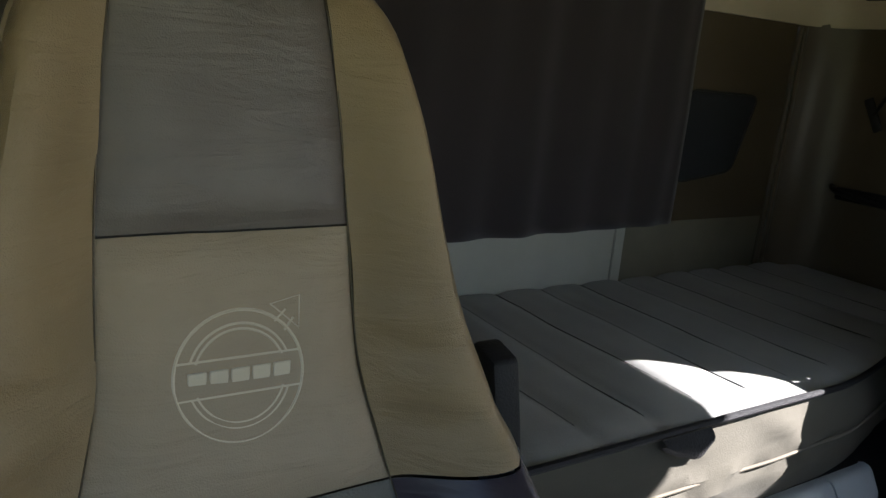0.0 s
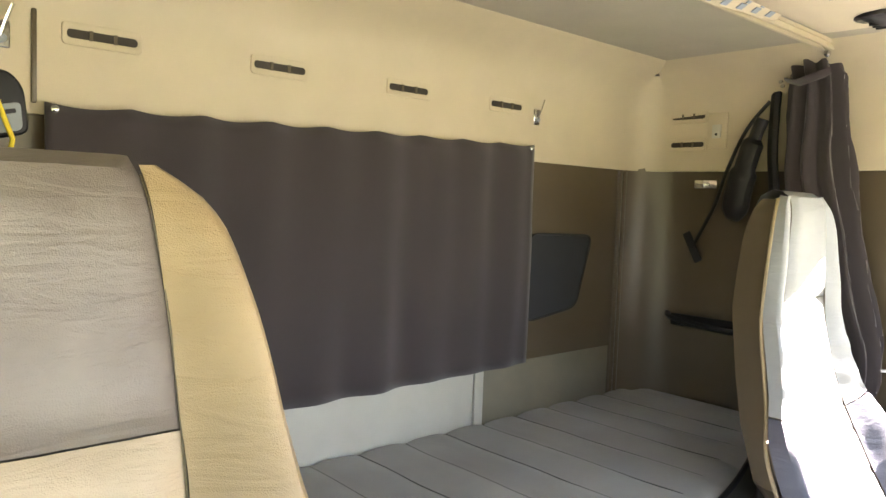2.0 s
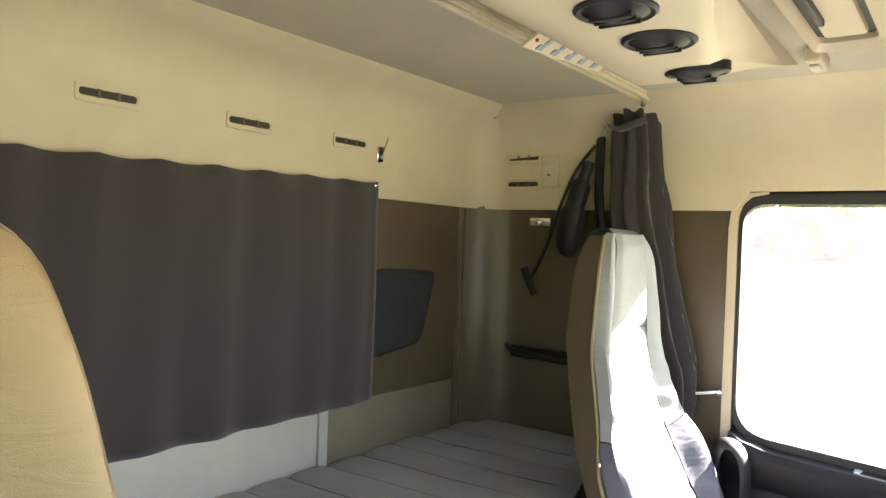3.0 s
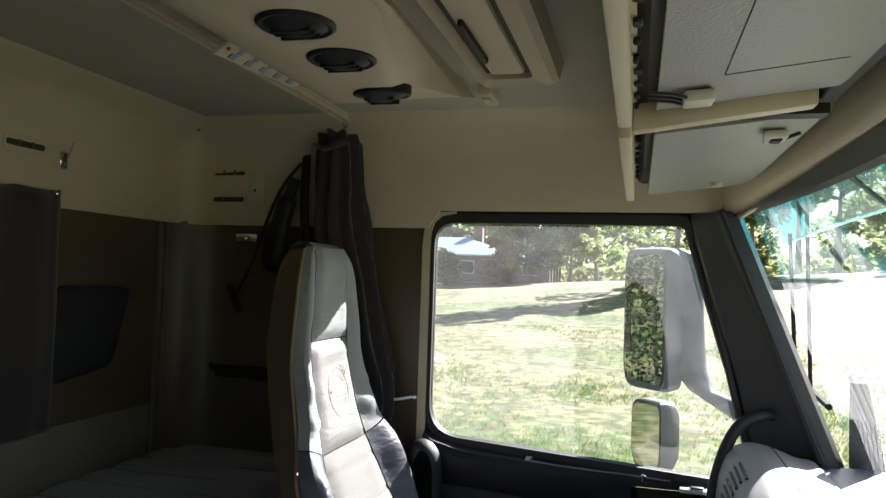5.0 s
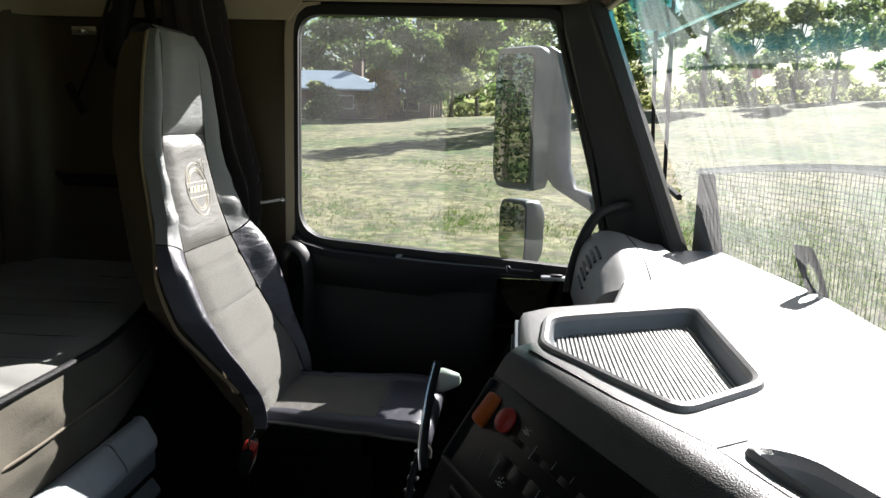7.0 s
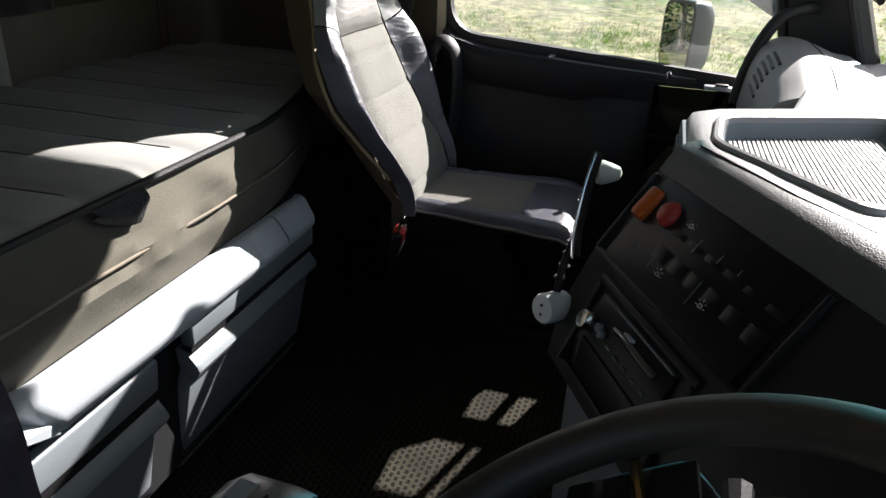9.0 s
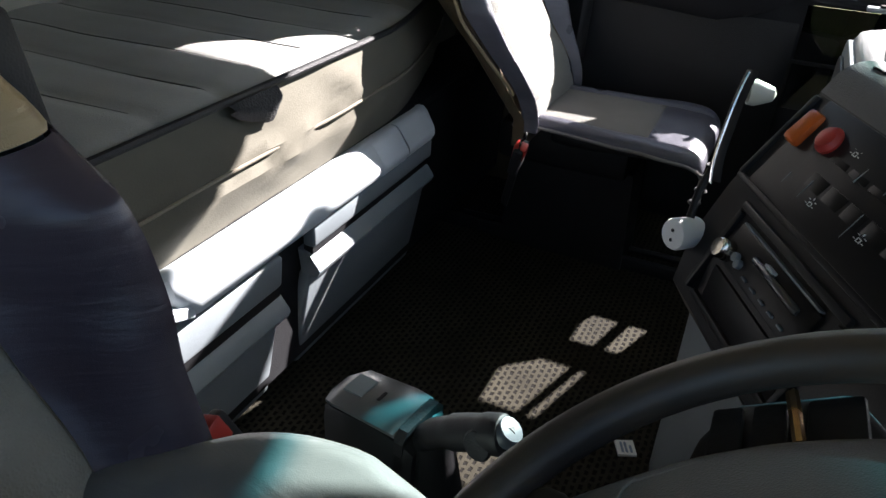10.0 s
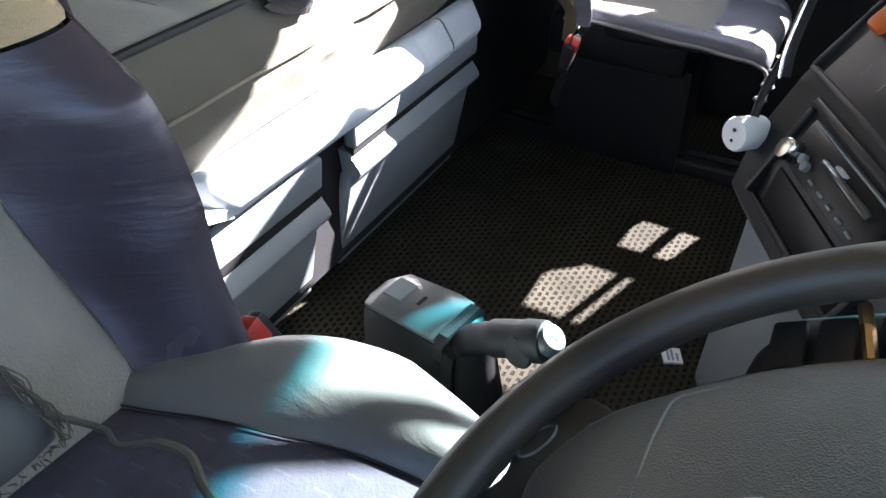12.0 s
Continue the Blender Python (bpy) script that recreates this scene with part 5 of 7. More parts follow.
rings = [[(x, y, z) for x, y in ring] for z, ring in (
    (1.5345, ((-0.80, -0.612), (0.735, -0.612), (0.80, -0.90), (0.84, -0.936), (0.22, -0.936), (-0.30, -0.936), (-0.90, -0.936), (-0.86, -0.90))),
    (1.5050, ((-0.77, -0.632), (0.715, -0.632), (0.71, -0.88), (0.715, -0.934), (0.16, -0.960), (-0.25, -0.960), (-0.79, -0.934), (-0.77, -0.88))),
    (1.4350, ((-0.60, -0.745), (0.46, -0.745), (0.455, -0.86), (0.345, -0.929), (0.0, -1.016), (-0.11, -1.016), (-0.48, -0.929), (-0.60, -0.86))),
    (1.4200, ((-0.56, -0.790), (0.40, -0.790), (0.400, -0.86), (0.285, -0.927), (-0.02, -1.014), (-0.09, -1.014), (-0.44, -0.927), (-0.56, -0.86))),
    (1.4180, ((-0.50, -0.815), (0.36, -0.815), (0.360, -0.86), (0.260, -0.915), (-0.03, -0.995), (-0.08, -0.995), (-0.41, -0.915), (-0.50, -0.86))))]
part("body", loft(bmesh.new(), rings), CREAM, rc)
for x, y, z, nrm in ((-0.007, -0.898, 1.4185, (0, 0, -1)), (0.138, -0.898, 1.4185, (0, 0, -1)), (0.345, -0.885, 1.4215, (0.12, 0, -1)), (-0.150, -0.905, 1.4185, (0, 0, -1))):
    noz = part("nozzle", lathe(bmesh.new(), [(0.050, -0.012), (0.050, 0.003), (0.046, 0.006), (0.040, 0.004), (0.034, 0.007), (0.022, 0.014), (0.006, 0.016)], (x, y, z), nrm, 24), BLACK, rc, "black round air nozzle")
    bm = bmesh.new()
    for k in (-0.014, 0, 0.014):
        box(bm, (x + k - 0.002, y - 0.026, z - 0.016), (x + k + 0.002, y + 0.026, z - 0.006))
    part("fin", bm, DGREY, noz)
# label strip with bars, on the rear slope
slope = Matrix.LocRotScale((0.325, -0.684, 1.4715), Euler((radians(-31), radians(-4), 0)), None)
bm = box(bmesh.new(), (-0.15, -0.024, -0.003), (0.13, 0.024, 0.003), 0.002, 1)
bmesh.ops.transform(bm, matrix=slope, verts=bm.verts)
strip = part("switch_strip", bm, CREAM, rc, "cream switch strip with printed symbols")
INK = mat("grey_blue_print", (0.22, 0.27, 0.36), 0.6)
for i in range(5):
    for dx, dy, w, h in ((0, 0.012, 0.014, 0.006), (0.004, -0.004, 0.009, 0.008), (-0.008, -0.016, 0.006, 0.004)):
        bm = box(bmesh.new(), (-0.105 + i * 0.05 + dx - w, dy - h, -0.0045), (-0.105 + i * 0.05 + dx + w * 0.3, dy + h, -0.0028))
        bmesh.ops.transform(bm, matrix=slope, verts=bm.verts)
        part("print", bm, INK, strip)
bm = lathe(bmesh.new(), [(0.003, 0), (0.003, 0.004)], slope @ Vector((-0.14, 0.0, -0.003)), (0, -0.4, -0.9), 8)
part("pilot_lamp", bm, RED, strip, "small red pilot lamp")
bm = box(bmesh.new(), (-0.36, -0.640, 1.512), (0.24, -0.628, 1.522))
part("slot", bm, BLACK, rc)
catch = thing("roof_lamp", "small cream lamp on the ceiling", "lamp", (0.75, -0.985, 1.53))
part("base", box(bmesh.new(), (0.70, -0.972, 1.503), (0.80, -1.002, 1.5345), 0.008, 3), CREAM, catch)
part("lens", box(bmesh.new(), (0.715, -0.977, 1.496), (0.755, -0.997, 1.506), 0.004, 2), PALE, catch)

hatch = thing("roof_hatch", "cream framed roof hatch with dark gasket", "roof hatch", (0.1, -1.18, 1.53), kind="structure")
def rect(x0, x1, y0, y1, z):
    return [(p.x, p.y, z) for p in rounded([(x0, y0), (x1, y0), (x1, y1), (x0, y1)], 0.02, 3)]
grid(bm := bmesh.new(), [rect(-0.50, 0.612, -0.998, -1.165, 1.5345), rect(-0.50, 0.606, -1.002, -1.158, 1.500), rect(-0.49, 0.598, -1.008, -1.145, 1.492), rect(-0.485, 0.586, -1.014, -1.108, 1.505), rect(-0.485, 0.586, -1.014, -1.108, 1.525)], close_v=True)
part("hatch_frame", bm, CREAM, hatch)
part("hatch_panel", box(bmesh.new(), (-0.47, -1.028, 1.506), (0.562, -1.094, 1.534), 0.006, 2), CREAM, hatch)
part("gasket", box(bmesh.new(), (-0.484, -1.015, 1.516), (0.585, -1.107, 1.5343)), RUBBER, hatch)
part("hatch_handle", box(bmesh.new(), (0.25, -1.036, 1.495), (0.45, -1.046, 1.507), 0.003, 2), BLACK, hatch)

shelf = thing("overhead_locker", "pale grey overhead lockers above the windscreen", "overhead locker", (0.1, -1.4, 1.33))
part("locker_body", prism(bmesh.new(), [(-0.98, -1.318, 1.335), (-0.98, -1.575, 1.362), (-0.98, -1.575, 1.5345), (-0.98, -1.300, 1.5345), (-0.98, -1.300, 1.345)], (1.96, 0, 0)), BLACK, shelf, smooth=False)
LOCK = mat("locker_grey", (0.29, 0.285, 0.255), 0.5, var=0.05, bump=0.25, grain=260, kind="leather")
for x0, x1, drop in ((-0.95, -0.415, 0.0), (-0.405, 0.165, 0.0), (0.235, 0.945, 0.018)):
    rings = [[(x, y, z - drop) for y, z in ((-1.330, 1.322), (-1.545, 1.347), (-1.555, 1.354), (-1.555, 1.368), (-1.330, 1.345))] for x in (x0, x1)]
    flap = part("flap", loft(bmesh.new(), rings), LOCK, shelf, "pale grey locker flap")
    if drop:
        part("latch", prism(bmesh.new(), [(0.285, -1.478, 1.318), (0.345, -1.486, 1.319), (0.345, -1.515, 1.322), (0.300, -1.515, 1.322)], (0, 0, -0.012), 0.004, 2), PALE, flap, "grey plastic latch")
        part("latch_key", box(bmesh.new(), (0.298, -1.490, 1.3045), (0.322, -1.506, 1.309), 0.002, 1), DGREY, flap)
        part("latch_arm", tube(bmesh.new(), [(0.335, -1.505, 1.312), (0.310, -1.530, 1.318)], 0.003, 6), DGREY, flap)
        part("knob", lathe(bmesh.new(), [(0.012, 0), (0.011, 0.008), (0.004, 0.010)], (0.84, -1.47, 1.318), (0, 0, -1), 14), PALE, flap)
        continue
    bm = prism(bmesh.new(), [(x1 - 0.100, -1.358, 1.3225), (x1 - 0.060, -1.358, 1.3225), (x1 - 0.052, -1.395, 1.327), (x1 - 0.092, -1.395, 1.327)], (0, 0, -0.015), 0.005, 2)
    part("latch", bm, PALE, flap, "grey plastic latch")
    for k in (0.0, 0.018, 0.036):
        bm = tube(bmesh.new(), [(x1 - 0.112 + k, -1.318, 1.317), (x1 - 0.108 + k, -1.345, 1.316), (x1 - 0.098 + k, -1.362, 1.314)], 0.0022, 5)
        part("hinge_wire", bm, BLACK, flap)
    if x0 < 0 < x1:
        bm = bmesh.new()
        for a, b in (((-0.20, -1.400, 1.3298), (0.035, -1.400, 1.3298)), ((0.035, -1.400, 1.3298), (0.035, -1.525, 1.3445)), ((-0.20, -1.400, 1.3298), (-0.20, -1.525, 1.3445)), ((-0.405, -1.46, 1.3368), (-0.20, -1.46, 1.3368))):
            tube(bm, [a, b], 0.0007, 4)
        part("panel_joint", bm, DGREY, flap)
for x0, x1, dz in ((-0.97, 0.150, 0.0), (0.156, 0.90, -0.012)):
    bm = box(bmesh.new(), (x0, -1.282, 1.296 + dz), (x1, -1.300, 1.345 + dz), 0.004, 2)
    part("front_rail", bm, CREAM, shelf, "cream rail along the lockers")
part("divider_lip", prism(bmesh.new(), [(0.172, -1.300, 1.296), (0.200, -1.300, 1.296), (0.214, -1.300, 1.320), (0.172, -1.300, 1.334)], (0, -0.225, 0.030), 0.004, 2), CREAM, shelf, "cream lip between the lockers")
part("divider_gap", box(bmesh.new(), (0.205, -1.315, 1.322), (0.236, -1.545, 1.336)), BLACK, shelf)
bm = box(bmesh.new(), (-0.97, -1.300, 1.335), (0.95, -1.306, 1.5345))
part("rear_face", bm, CREAM, shelf)
for i, x in enumerate(np.linspace(-0.9, 0.86, 34)):
    w, g = 0.012 + 0.010 * ((i * 7) % 5) / 4, 0.005 * ((i * 3) % 4) / 3
    bm = box(bmesh.new(), (x, -1.302, 1.326 + g), (x + w, -1.308 - g, 1.334), 0.002, 1)
    part("hinge_block", bm, DGREY, shelf)

shelf.location.z += 0.016

# ---------------------------------------------------------------- on the dashboard
def on_stack(k, z, out=0.0):
    table = [(0.36, 0.14), (0.40, 0.165), (0.47, 0.155), (0.55, 0.12), (0.62, 0.075), (0.685, 0.022), (0.70, 0.0)]
    p = SA.lerp(SB, k)
    heights, outs = zip(*table)
    o = np.interp(z, heights, outs)
    dz = 0.01
    slope_o = (np.interp(z - dz, heights, outs) - np.interp(z + dz, heights, outs)) / (2 * dz)
    nrm = Vector((SN.x, SN.y, slope_o)).normalized()
    return Vector((p.x + SN.x * o, p.y + SN.y * o, z)) + nrm * out, nrm


ALONG = (SB - SA).normalized()


def stack_frame(k, z, out=0.0):
    """A pose on the stack's face: x along it towards the driver, y up the face, z out of it."""
    p, nrm = on_stack(k, z, out)
    yy = nrm.cross(ALONG).normalized()
    if yy.z < 0:
        yy = -yy
    zz = ALONG.cross(yy)
    return Matrix.Translation(p) @ Matrix((ALONG, yy, zz)).transposed().to_4x4(), (1 if zz.dot(nrm) > 0 else -1)


def stack_box(name, k, z, w, h, d, m, label="", bevel=0.002, parent=None, sink=0.004):
    f, s = stack_frame(k, z)
    bm = box(bmesh.new(), (-w / 2, -h / 2, -sink * s), (w / 2, h / 2, d * s), bevel, 2)
    bmesh.ops.transform(bm, matrix=f, verts=bm.verts)
    return part(name, bm, m, parent or dash, label)


GLOSS = mat("gloss_black_plastic", (0.007, 0.007, 0.008), 0.42, var=0.1, bump=0.04, spec=0.25)
panel = stack_box("switch_panel", 0.33, 0.617, 0.30, 0.125, 0.003, GLOSS, "black switch panel")
stack_box("warning_switch", 0.068, 0.634, 0.030, 0.046, 0.012, ORANGE, "orange hazard switch", 0.006, panel)
f, sgn = stack_frame(0.160, 0.638)
part("red_button", lathe(bmesh.new(), [(0.016, 0), (0.017, 0.008), (0.013, 0.014), (0.003, 0.016)], f.translation, f.to_3x3().col[2] * sgn, 20), RED, panel, "round red button")
for i, k in enumerate((0.23, 0.30, 0.37, 0.44, 0.51, 0.58)):
    for z in (0.645, 0.592):
        stack_box("switch", k, z, 0.033, 0.048, 0.0040, GLOSS, "", 0.001, panel)
for k, z in ((0.146, 0.580), (0.217, 0.588), (0.379, 0.646), (0.446, 0.648), (0.300, 0.640), (0.385, 0.594)):
    stack_box("switch_mark", k, z, 0.0011, 0.040, 0.0046, MGREY, "", 0.0, panel)
for k, z in ((0.242, 0.640), (0.262, 0.586), (0.425, 0.592)):
    for a, b, w, h in ((0, 0, 0.0065, 0.0008), (0, 0.0035, 0.0045, 0.0008), (-0.005, 0.0018, 0.0008, 0.004), (0.005, 0.0018, 0.0008, 0.004), (0, 0.0075, 0.0008, 0.003), (-0.011, 0.0055, 0.0025, 0.0008), (0.011, 0.0055, 0.0025, 0.0008), (-0.013, 0.001, 0.003, 0.0008), (0.013, 0.001, 0.003, 0.0008)):
        stack_box("symbol", k + a, z + b, w, h, 0.0052, WHITE, "", 0.0, panel)
def bezel(name, k0, k1, z0, z1, w, d, m, label=""):
    """A frame of four bars round an opening on the stack's face."""
    long_m = (SB - SA).length * (k1 - k0)
    tall_m = (on_stack(0, z1)[0] - on_stack(0, z0)[0]).length
    bm = bmesh.new()
    for k, z, bw, bh in ((k0, (z0 + z1) / 2, w, tall_m - w), (k1, (z0 + z1) / 2, w, tall_m - w), ((k0 + k1) / 2, z0, long_m + w, w), ((k0 + k1) / 2, z1, long_m + w, w)):
        f, sg = stack_frame(k, z)
        one = box(bmesh.new(), (-bw / 2, -bh / 2, -0.012 * sg), (bw / 2, bh / 2, d * sg), 0.0025, 2)
        bmesh.ops.transform(one, matrix=f, verts=one.verts)
        me = bpy.data.meshes.new("bar")
        one.to_mesh(me)
        one.free()
        bm.from_mesh(me)
        bpy.data.meshes.remove(me)
    return part(name, bm, m, dash, label)


bezel("radio_bezel", 0.115, 0.545, 0.424, 0.545, 0.010, 0.006, BLACK, "black frame round the radio and tray")
bezel("panel_bezel", 0.012, 0.640, 0.562, 0.668, 0.008, 0.005, BLACK, "black frame round the switch panel")
radio = thing("car_radio", "black single-slot car radio with silver knob", "radio", on_stack(0.33, 0.508)[0])
stack_box("body", 0.325, 0.508, 0.190, 0.052, 0.006, GLOSS, "", 0.003, radio)
f, sgn = stack_frame(0.175, 0.499)
part("volume_knob", lathe(bmesh.new(), [(0.0125, 0.004), (0.0135, 0.006), (0.013, 0.022), (0.011, 0.025), (0.003, 0.0255)], f.translation, f.to_3x3().col[2] * sgn, 28), CHROME, radio, "silver volume knob")
for k, z in ((0.212, 0.502), (0.232, 0.499)):
    f, sgn = stack_frame(k, z)
    part("small_knob", lathe(bmesh.new(), [(0.006, 0.004), (0.0055, 0.012), (0.002, 0.013)], f.translation, f.to_3x3().col[2] * sgn, 16), MGREY, radio)
f, sgn = stack_frame(0.36, 0.516)
bm = tube(bmesh.new(), [f @ Vector((x, 0, 0.006 * sgn)) for x in (-0.054, -0.050, 0.0, 0.046, 0.050)], [0.004, 0.007, 0.007, 0.007, 0.004], 12, False, 0.8)
part("display", bm, mat("smoky_silver_plastic", (0.10, 0.10, 0.105), 0.22, 0.5, var=0.1, bump=0.02), radio, "smoky silver display bar")
for i in range(5):
    stack_box("preset_key", 0.275 + i * 0.042, 0.494, 0.011, 0.003, 0.009, MGREY, "", 0.001, radio)
stack_box("lettering", 0.325, 0.5235, 0.018, 0.003, 0.0125, LGREY, "", 0.0, radio)
stack_box("slot_line", 0.325, 0.5335, 0.180, 0.0022, 0.0075, MGREY, "", 0.0, radio)
stack_box("tray_opening", 0.335, 0.452, 0.196, 0.050, 0.0015, GLOSS, "black open tray below the radio")
# white plug with its curled lead
plug = thing("charger_plug", "round white plastic power socket", "socket", on_stack(0.0, 0.485, 0.02)[0])
c = Vector((0.105, -1.214, 0.478))
way = Vector((-0.75, 0.62, 0.10)).normalized()
part("body", lathe(bmesh.new(), [(0.017, -0.026), (0.0205, -0.024), (0.0215, 0.012), (0.0195, 0.016), (0.004, 0.0165)], c, way, 28), WHITE, plug)
for dz in (-0.008, 0.006):
    part("hole", lathe(bmesh.new(), [(0.0025, 0.0), (0.0025, 0.001)], c + way * 0.0167 + Vector((0, 0, dz)), way, 8), BLACK, plug)
bm = tube(bmesh.new(), smooth_line([c + Vector((0.01, -0.005, 0.02)), (0.14, -1.222, 0.53), (0.165, -1.232, 0.565)], 6), 0.0055, 8)
part("lead", bm, BLACK, plug)
for i in range(4):
    z = 0.525 + 0.014 * i
    part("coil", tube(bmesh.new(), [Vector((0.130 + 0.011 * i, -1.219 - 0.003 * i, z - 0.012)) + 0.0065 * Vector((math.cos(a), math.sin(a), 0)) for a in np.linspace(0, 2 * math.pi, 12, endpoint=False)], 0.0022, 5, True), BLACK, plug)
# chrome clip on the stack's passenger side
clip = thing("cup_clip", "chrome clip on the side of the centre stack", "clip", (0.19, -1.24, 0.60))
strap = smooth_line([(0.150, -1.236, 0.540), (0.158, -1.233, 0.572), (0.172, -1.236, 0.615), (0.186, -1.240, 0.648), (0.200, -1.246, 0.676)], 5)
part("strap", tube(bmesh.new(), strap, 0.011, 8, False, 0.25), BLACK, clip)
part("strap_edge", tube(bmesh.new(), [p + Vector((-0.009, 0.004, 0)) for p in strap], 0.0022, 6), CHROME, clip, "bright edge of the strap")
part("hook", lathe(bmesh.new(), [(0.004, 0), (0.016, 0.004), (0.017, 0.012), (0.013, 0.024), (0.009, 0.034), (0.003, 0.037)], (0.193, -1.243, 0.650), (0.2, -0.9, 0.0), 14), PALE, clip, "pale plastic hook")
# top tray with ribs
def tr(k, z):
    return sunk(TRAY, k, z)


def recess(owner, corners, floor_z):
    """A sunk tray: rounded lip, steep wall and floor."""
    bm = bmesh.new()
    grid(bm, [sunk(corners, 1.10, 0.7082), sunk(corners, 1.085, 0.7145), sunk(corners, 1.045, 0.7165), sunk(corners, 1.005, 0.713), sunk(corners, 0.985, 0.704)], close_v=True)
    part("rim", bm, DASH, owner)
    bm = bmesh.new()
    grid(bm, [sunk(corners, 0.986, 0.705), sunk(corners, 0.955, floor_z + 0.004), sunk(corners, 0.93, floor_z)], close_v=True)
    part("wall", bm, MGREY, owner)
    bm = bmesh.new()
    bm.faces.new([bm.verts.new(p) for p in sunk(corners, 0.935, floor_z + 0.0005)])
    return part("base", bm, DASH, owner)


tray2 = thing("dash_tray", "grey ribbed tray sunk in the dashboard top", "tray", (0.28, -1.6, 0.68))
base = recess(tray2, TRAY, 0.682)
inner = [Vector((p[0], p[1])) for p in tr(0.92, 0)]
def span(s):
    """Where a line y = s cuts the tray."""
    xs = []
    for a, b in zip(inner, inner[1:] + inner[:1]):
        if (a.y - s) * (b.y - s) < 0:
            xs.append(a.x + (b.x - a.x) * (s - a.y) / (b.y - a.y))
    return (min(xs), max(xs)) if len(xs) >= 2 else None
bm = bmesh.new()
for s in np.arange(-1.66, -1.395, 0.0065):
    q = span(s)
    if q:
        box(bm, (q[0], s - 0.0018, 0.6825), (q[1], s + 0.0018, 0.6855))
part("ribs", bm, DASH, tray2)
slot2 = thing("dash_slot", "grey storage slot sunk in the dashboard top", "tray", (-0.1, -1.69, 0.68))
recess(slot2, SLOT, 0.675)
# joint line and end frame
bm = tube(bmesh.new(), [(0.172, -1.372, 0.7085), (0.009, -1.467, 0.7085), (-0.102, -1.544, 0.7085), (-0.232, -1.601, 0.7085), (-0.30, -1.632, 0.7085)], 0.0013, 5)
part("joint", bm, BLACK, dash)
part("joint", tube(bmesh.new(), [(-0.102, -1.544, 0.7085), (-0.078, -1.581, 0.7085)], 0.0009, 5), BLACK, dash)
bm = prism(bmesh.new(), [(p.x, -1.352, p.y) for p in rounded([(0.205, 0.53), (0.205, 0.692), (0.405, 0.692), (0.405, 0.56)], 0.03, 5)], (0, -0.03, 0), 0.004, 2)
endp = part("end_panel", bm, MGREY, dash, "grey end panel of the centre stack")
bm = prism(bmesh.new(), [(p.x, -1.348, p.y) for p in rounded([(0.22, 0.545), (0.22, 0.672), (0.39, 0.672), (0.39, 0.57)], 0.03, 5)], (0, -0.004, 0), 0.001, 1)
part("recess", bm, BLACK, endp, "black recess")
# side air pod with slats, at the passenger's corner
pod = thing("air_pod", "grey corner air vent pod on the dashboard", "air vent", (0.85, -1.62, 0.70))
POD = smooth_line([(0, y, z) for y, z in ((-1.490, 0.600), (-1.498, 0.666), (-1.507, 0.700), (-1.521, 0.728), (-1.545, 0.743), (-1.575, 0.7505), (-1.620, 0.743), (-1.670, 0.725), (-1.720, 0.709), (-1.740, 0.600))], 4)


def pod_at(x, k, out=0.0):
    return [Vector((x, p.y + (out if p.y > -1.56 else 0), 0.60 + (p.z - 0.60) * k + out)) for p in POD]


KS = [(x, 0.66 + 0.34 * (1 - math.exp(-((x - 0.625) / 0.105) ** 1.3))) for x in np.linspace(0.625, 1.045, 22)]
part("body", loft(bmesh.new(), [pod_at(x, k) for x, k in KS]), DASH, pod)
part("seam", tube(bmesh.new(), [pod_at(x, k, 0.0006)[24] for x, k in KS[2:]], 0.0014, 5), DGREY, pod)
# added dark panel that hides the bright low opening in the door
part("hiding_panel", prism(bmesh.new(), [(0.60, -1.500, 0.45), (1.04, -1.512, 0.45), (1.04, -1.514, 0.605), (0.60, -1.512, 0.605)], (0, -0.02, 0), 0.004, 2), DGREY, pod, "dark panel added below the vent pod to hide the low opening")
for i in range(6):
    line = [pod_at(x, 0.66 + 0.34 * (1 - math.exp(-((x - 0.625) / 0.105) ** 1.3)), 0.0008)[4 + 2 * i] for x in (0.775, 0.81, 0.845, 0.88)]
    part("slat", tube(bmesh.new(), line, 0.0036, 6), BLACK, pod)
grab = thing("pillar_handle", "black curved grab handle at the pillar", "handle", (1.04, -1.55, 0.7))
bm = tube(bmesh.new(), smooth_line([(1.00, -1.487, 0.600), (1.005, -1.492, 0.65), (1.02, -1.515, 0.73), (1.035, -1.55, 0.79), (1.055, -1.60, 0.812), (1.08, -1.625, 0.810)], 6), 0.0135, 10)
part("grip", bm, RUBBER, grab)
sd = thing("door_switch", "chrome and black switch on the door ledge", "switch", (1.08, -1.45, 0.61))
part("plate", box(bmesh.new(), (1.060, -1.42, 0.612), (1.085, -1.50, 0.622), 0.003), LGREY, sd)
part("key", box(bmesh.new(), (1.066, -1.445, 0.620), (1.080, -1.475, 0.627), 0.002), BLACK, sd)
part("lock_knob", lathe(bmesh.new(), [(0.006, 0), (0.007, 0.012), (0.003, 0.016)], (1.075, -1.335, 0.628), (0, 0, 1), 12), CHROME, passenger_door, "small chrome lock knob")

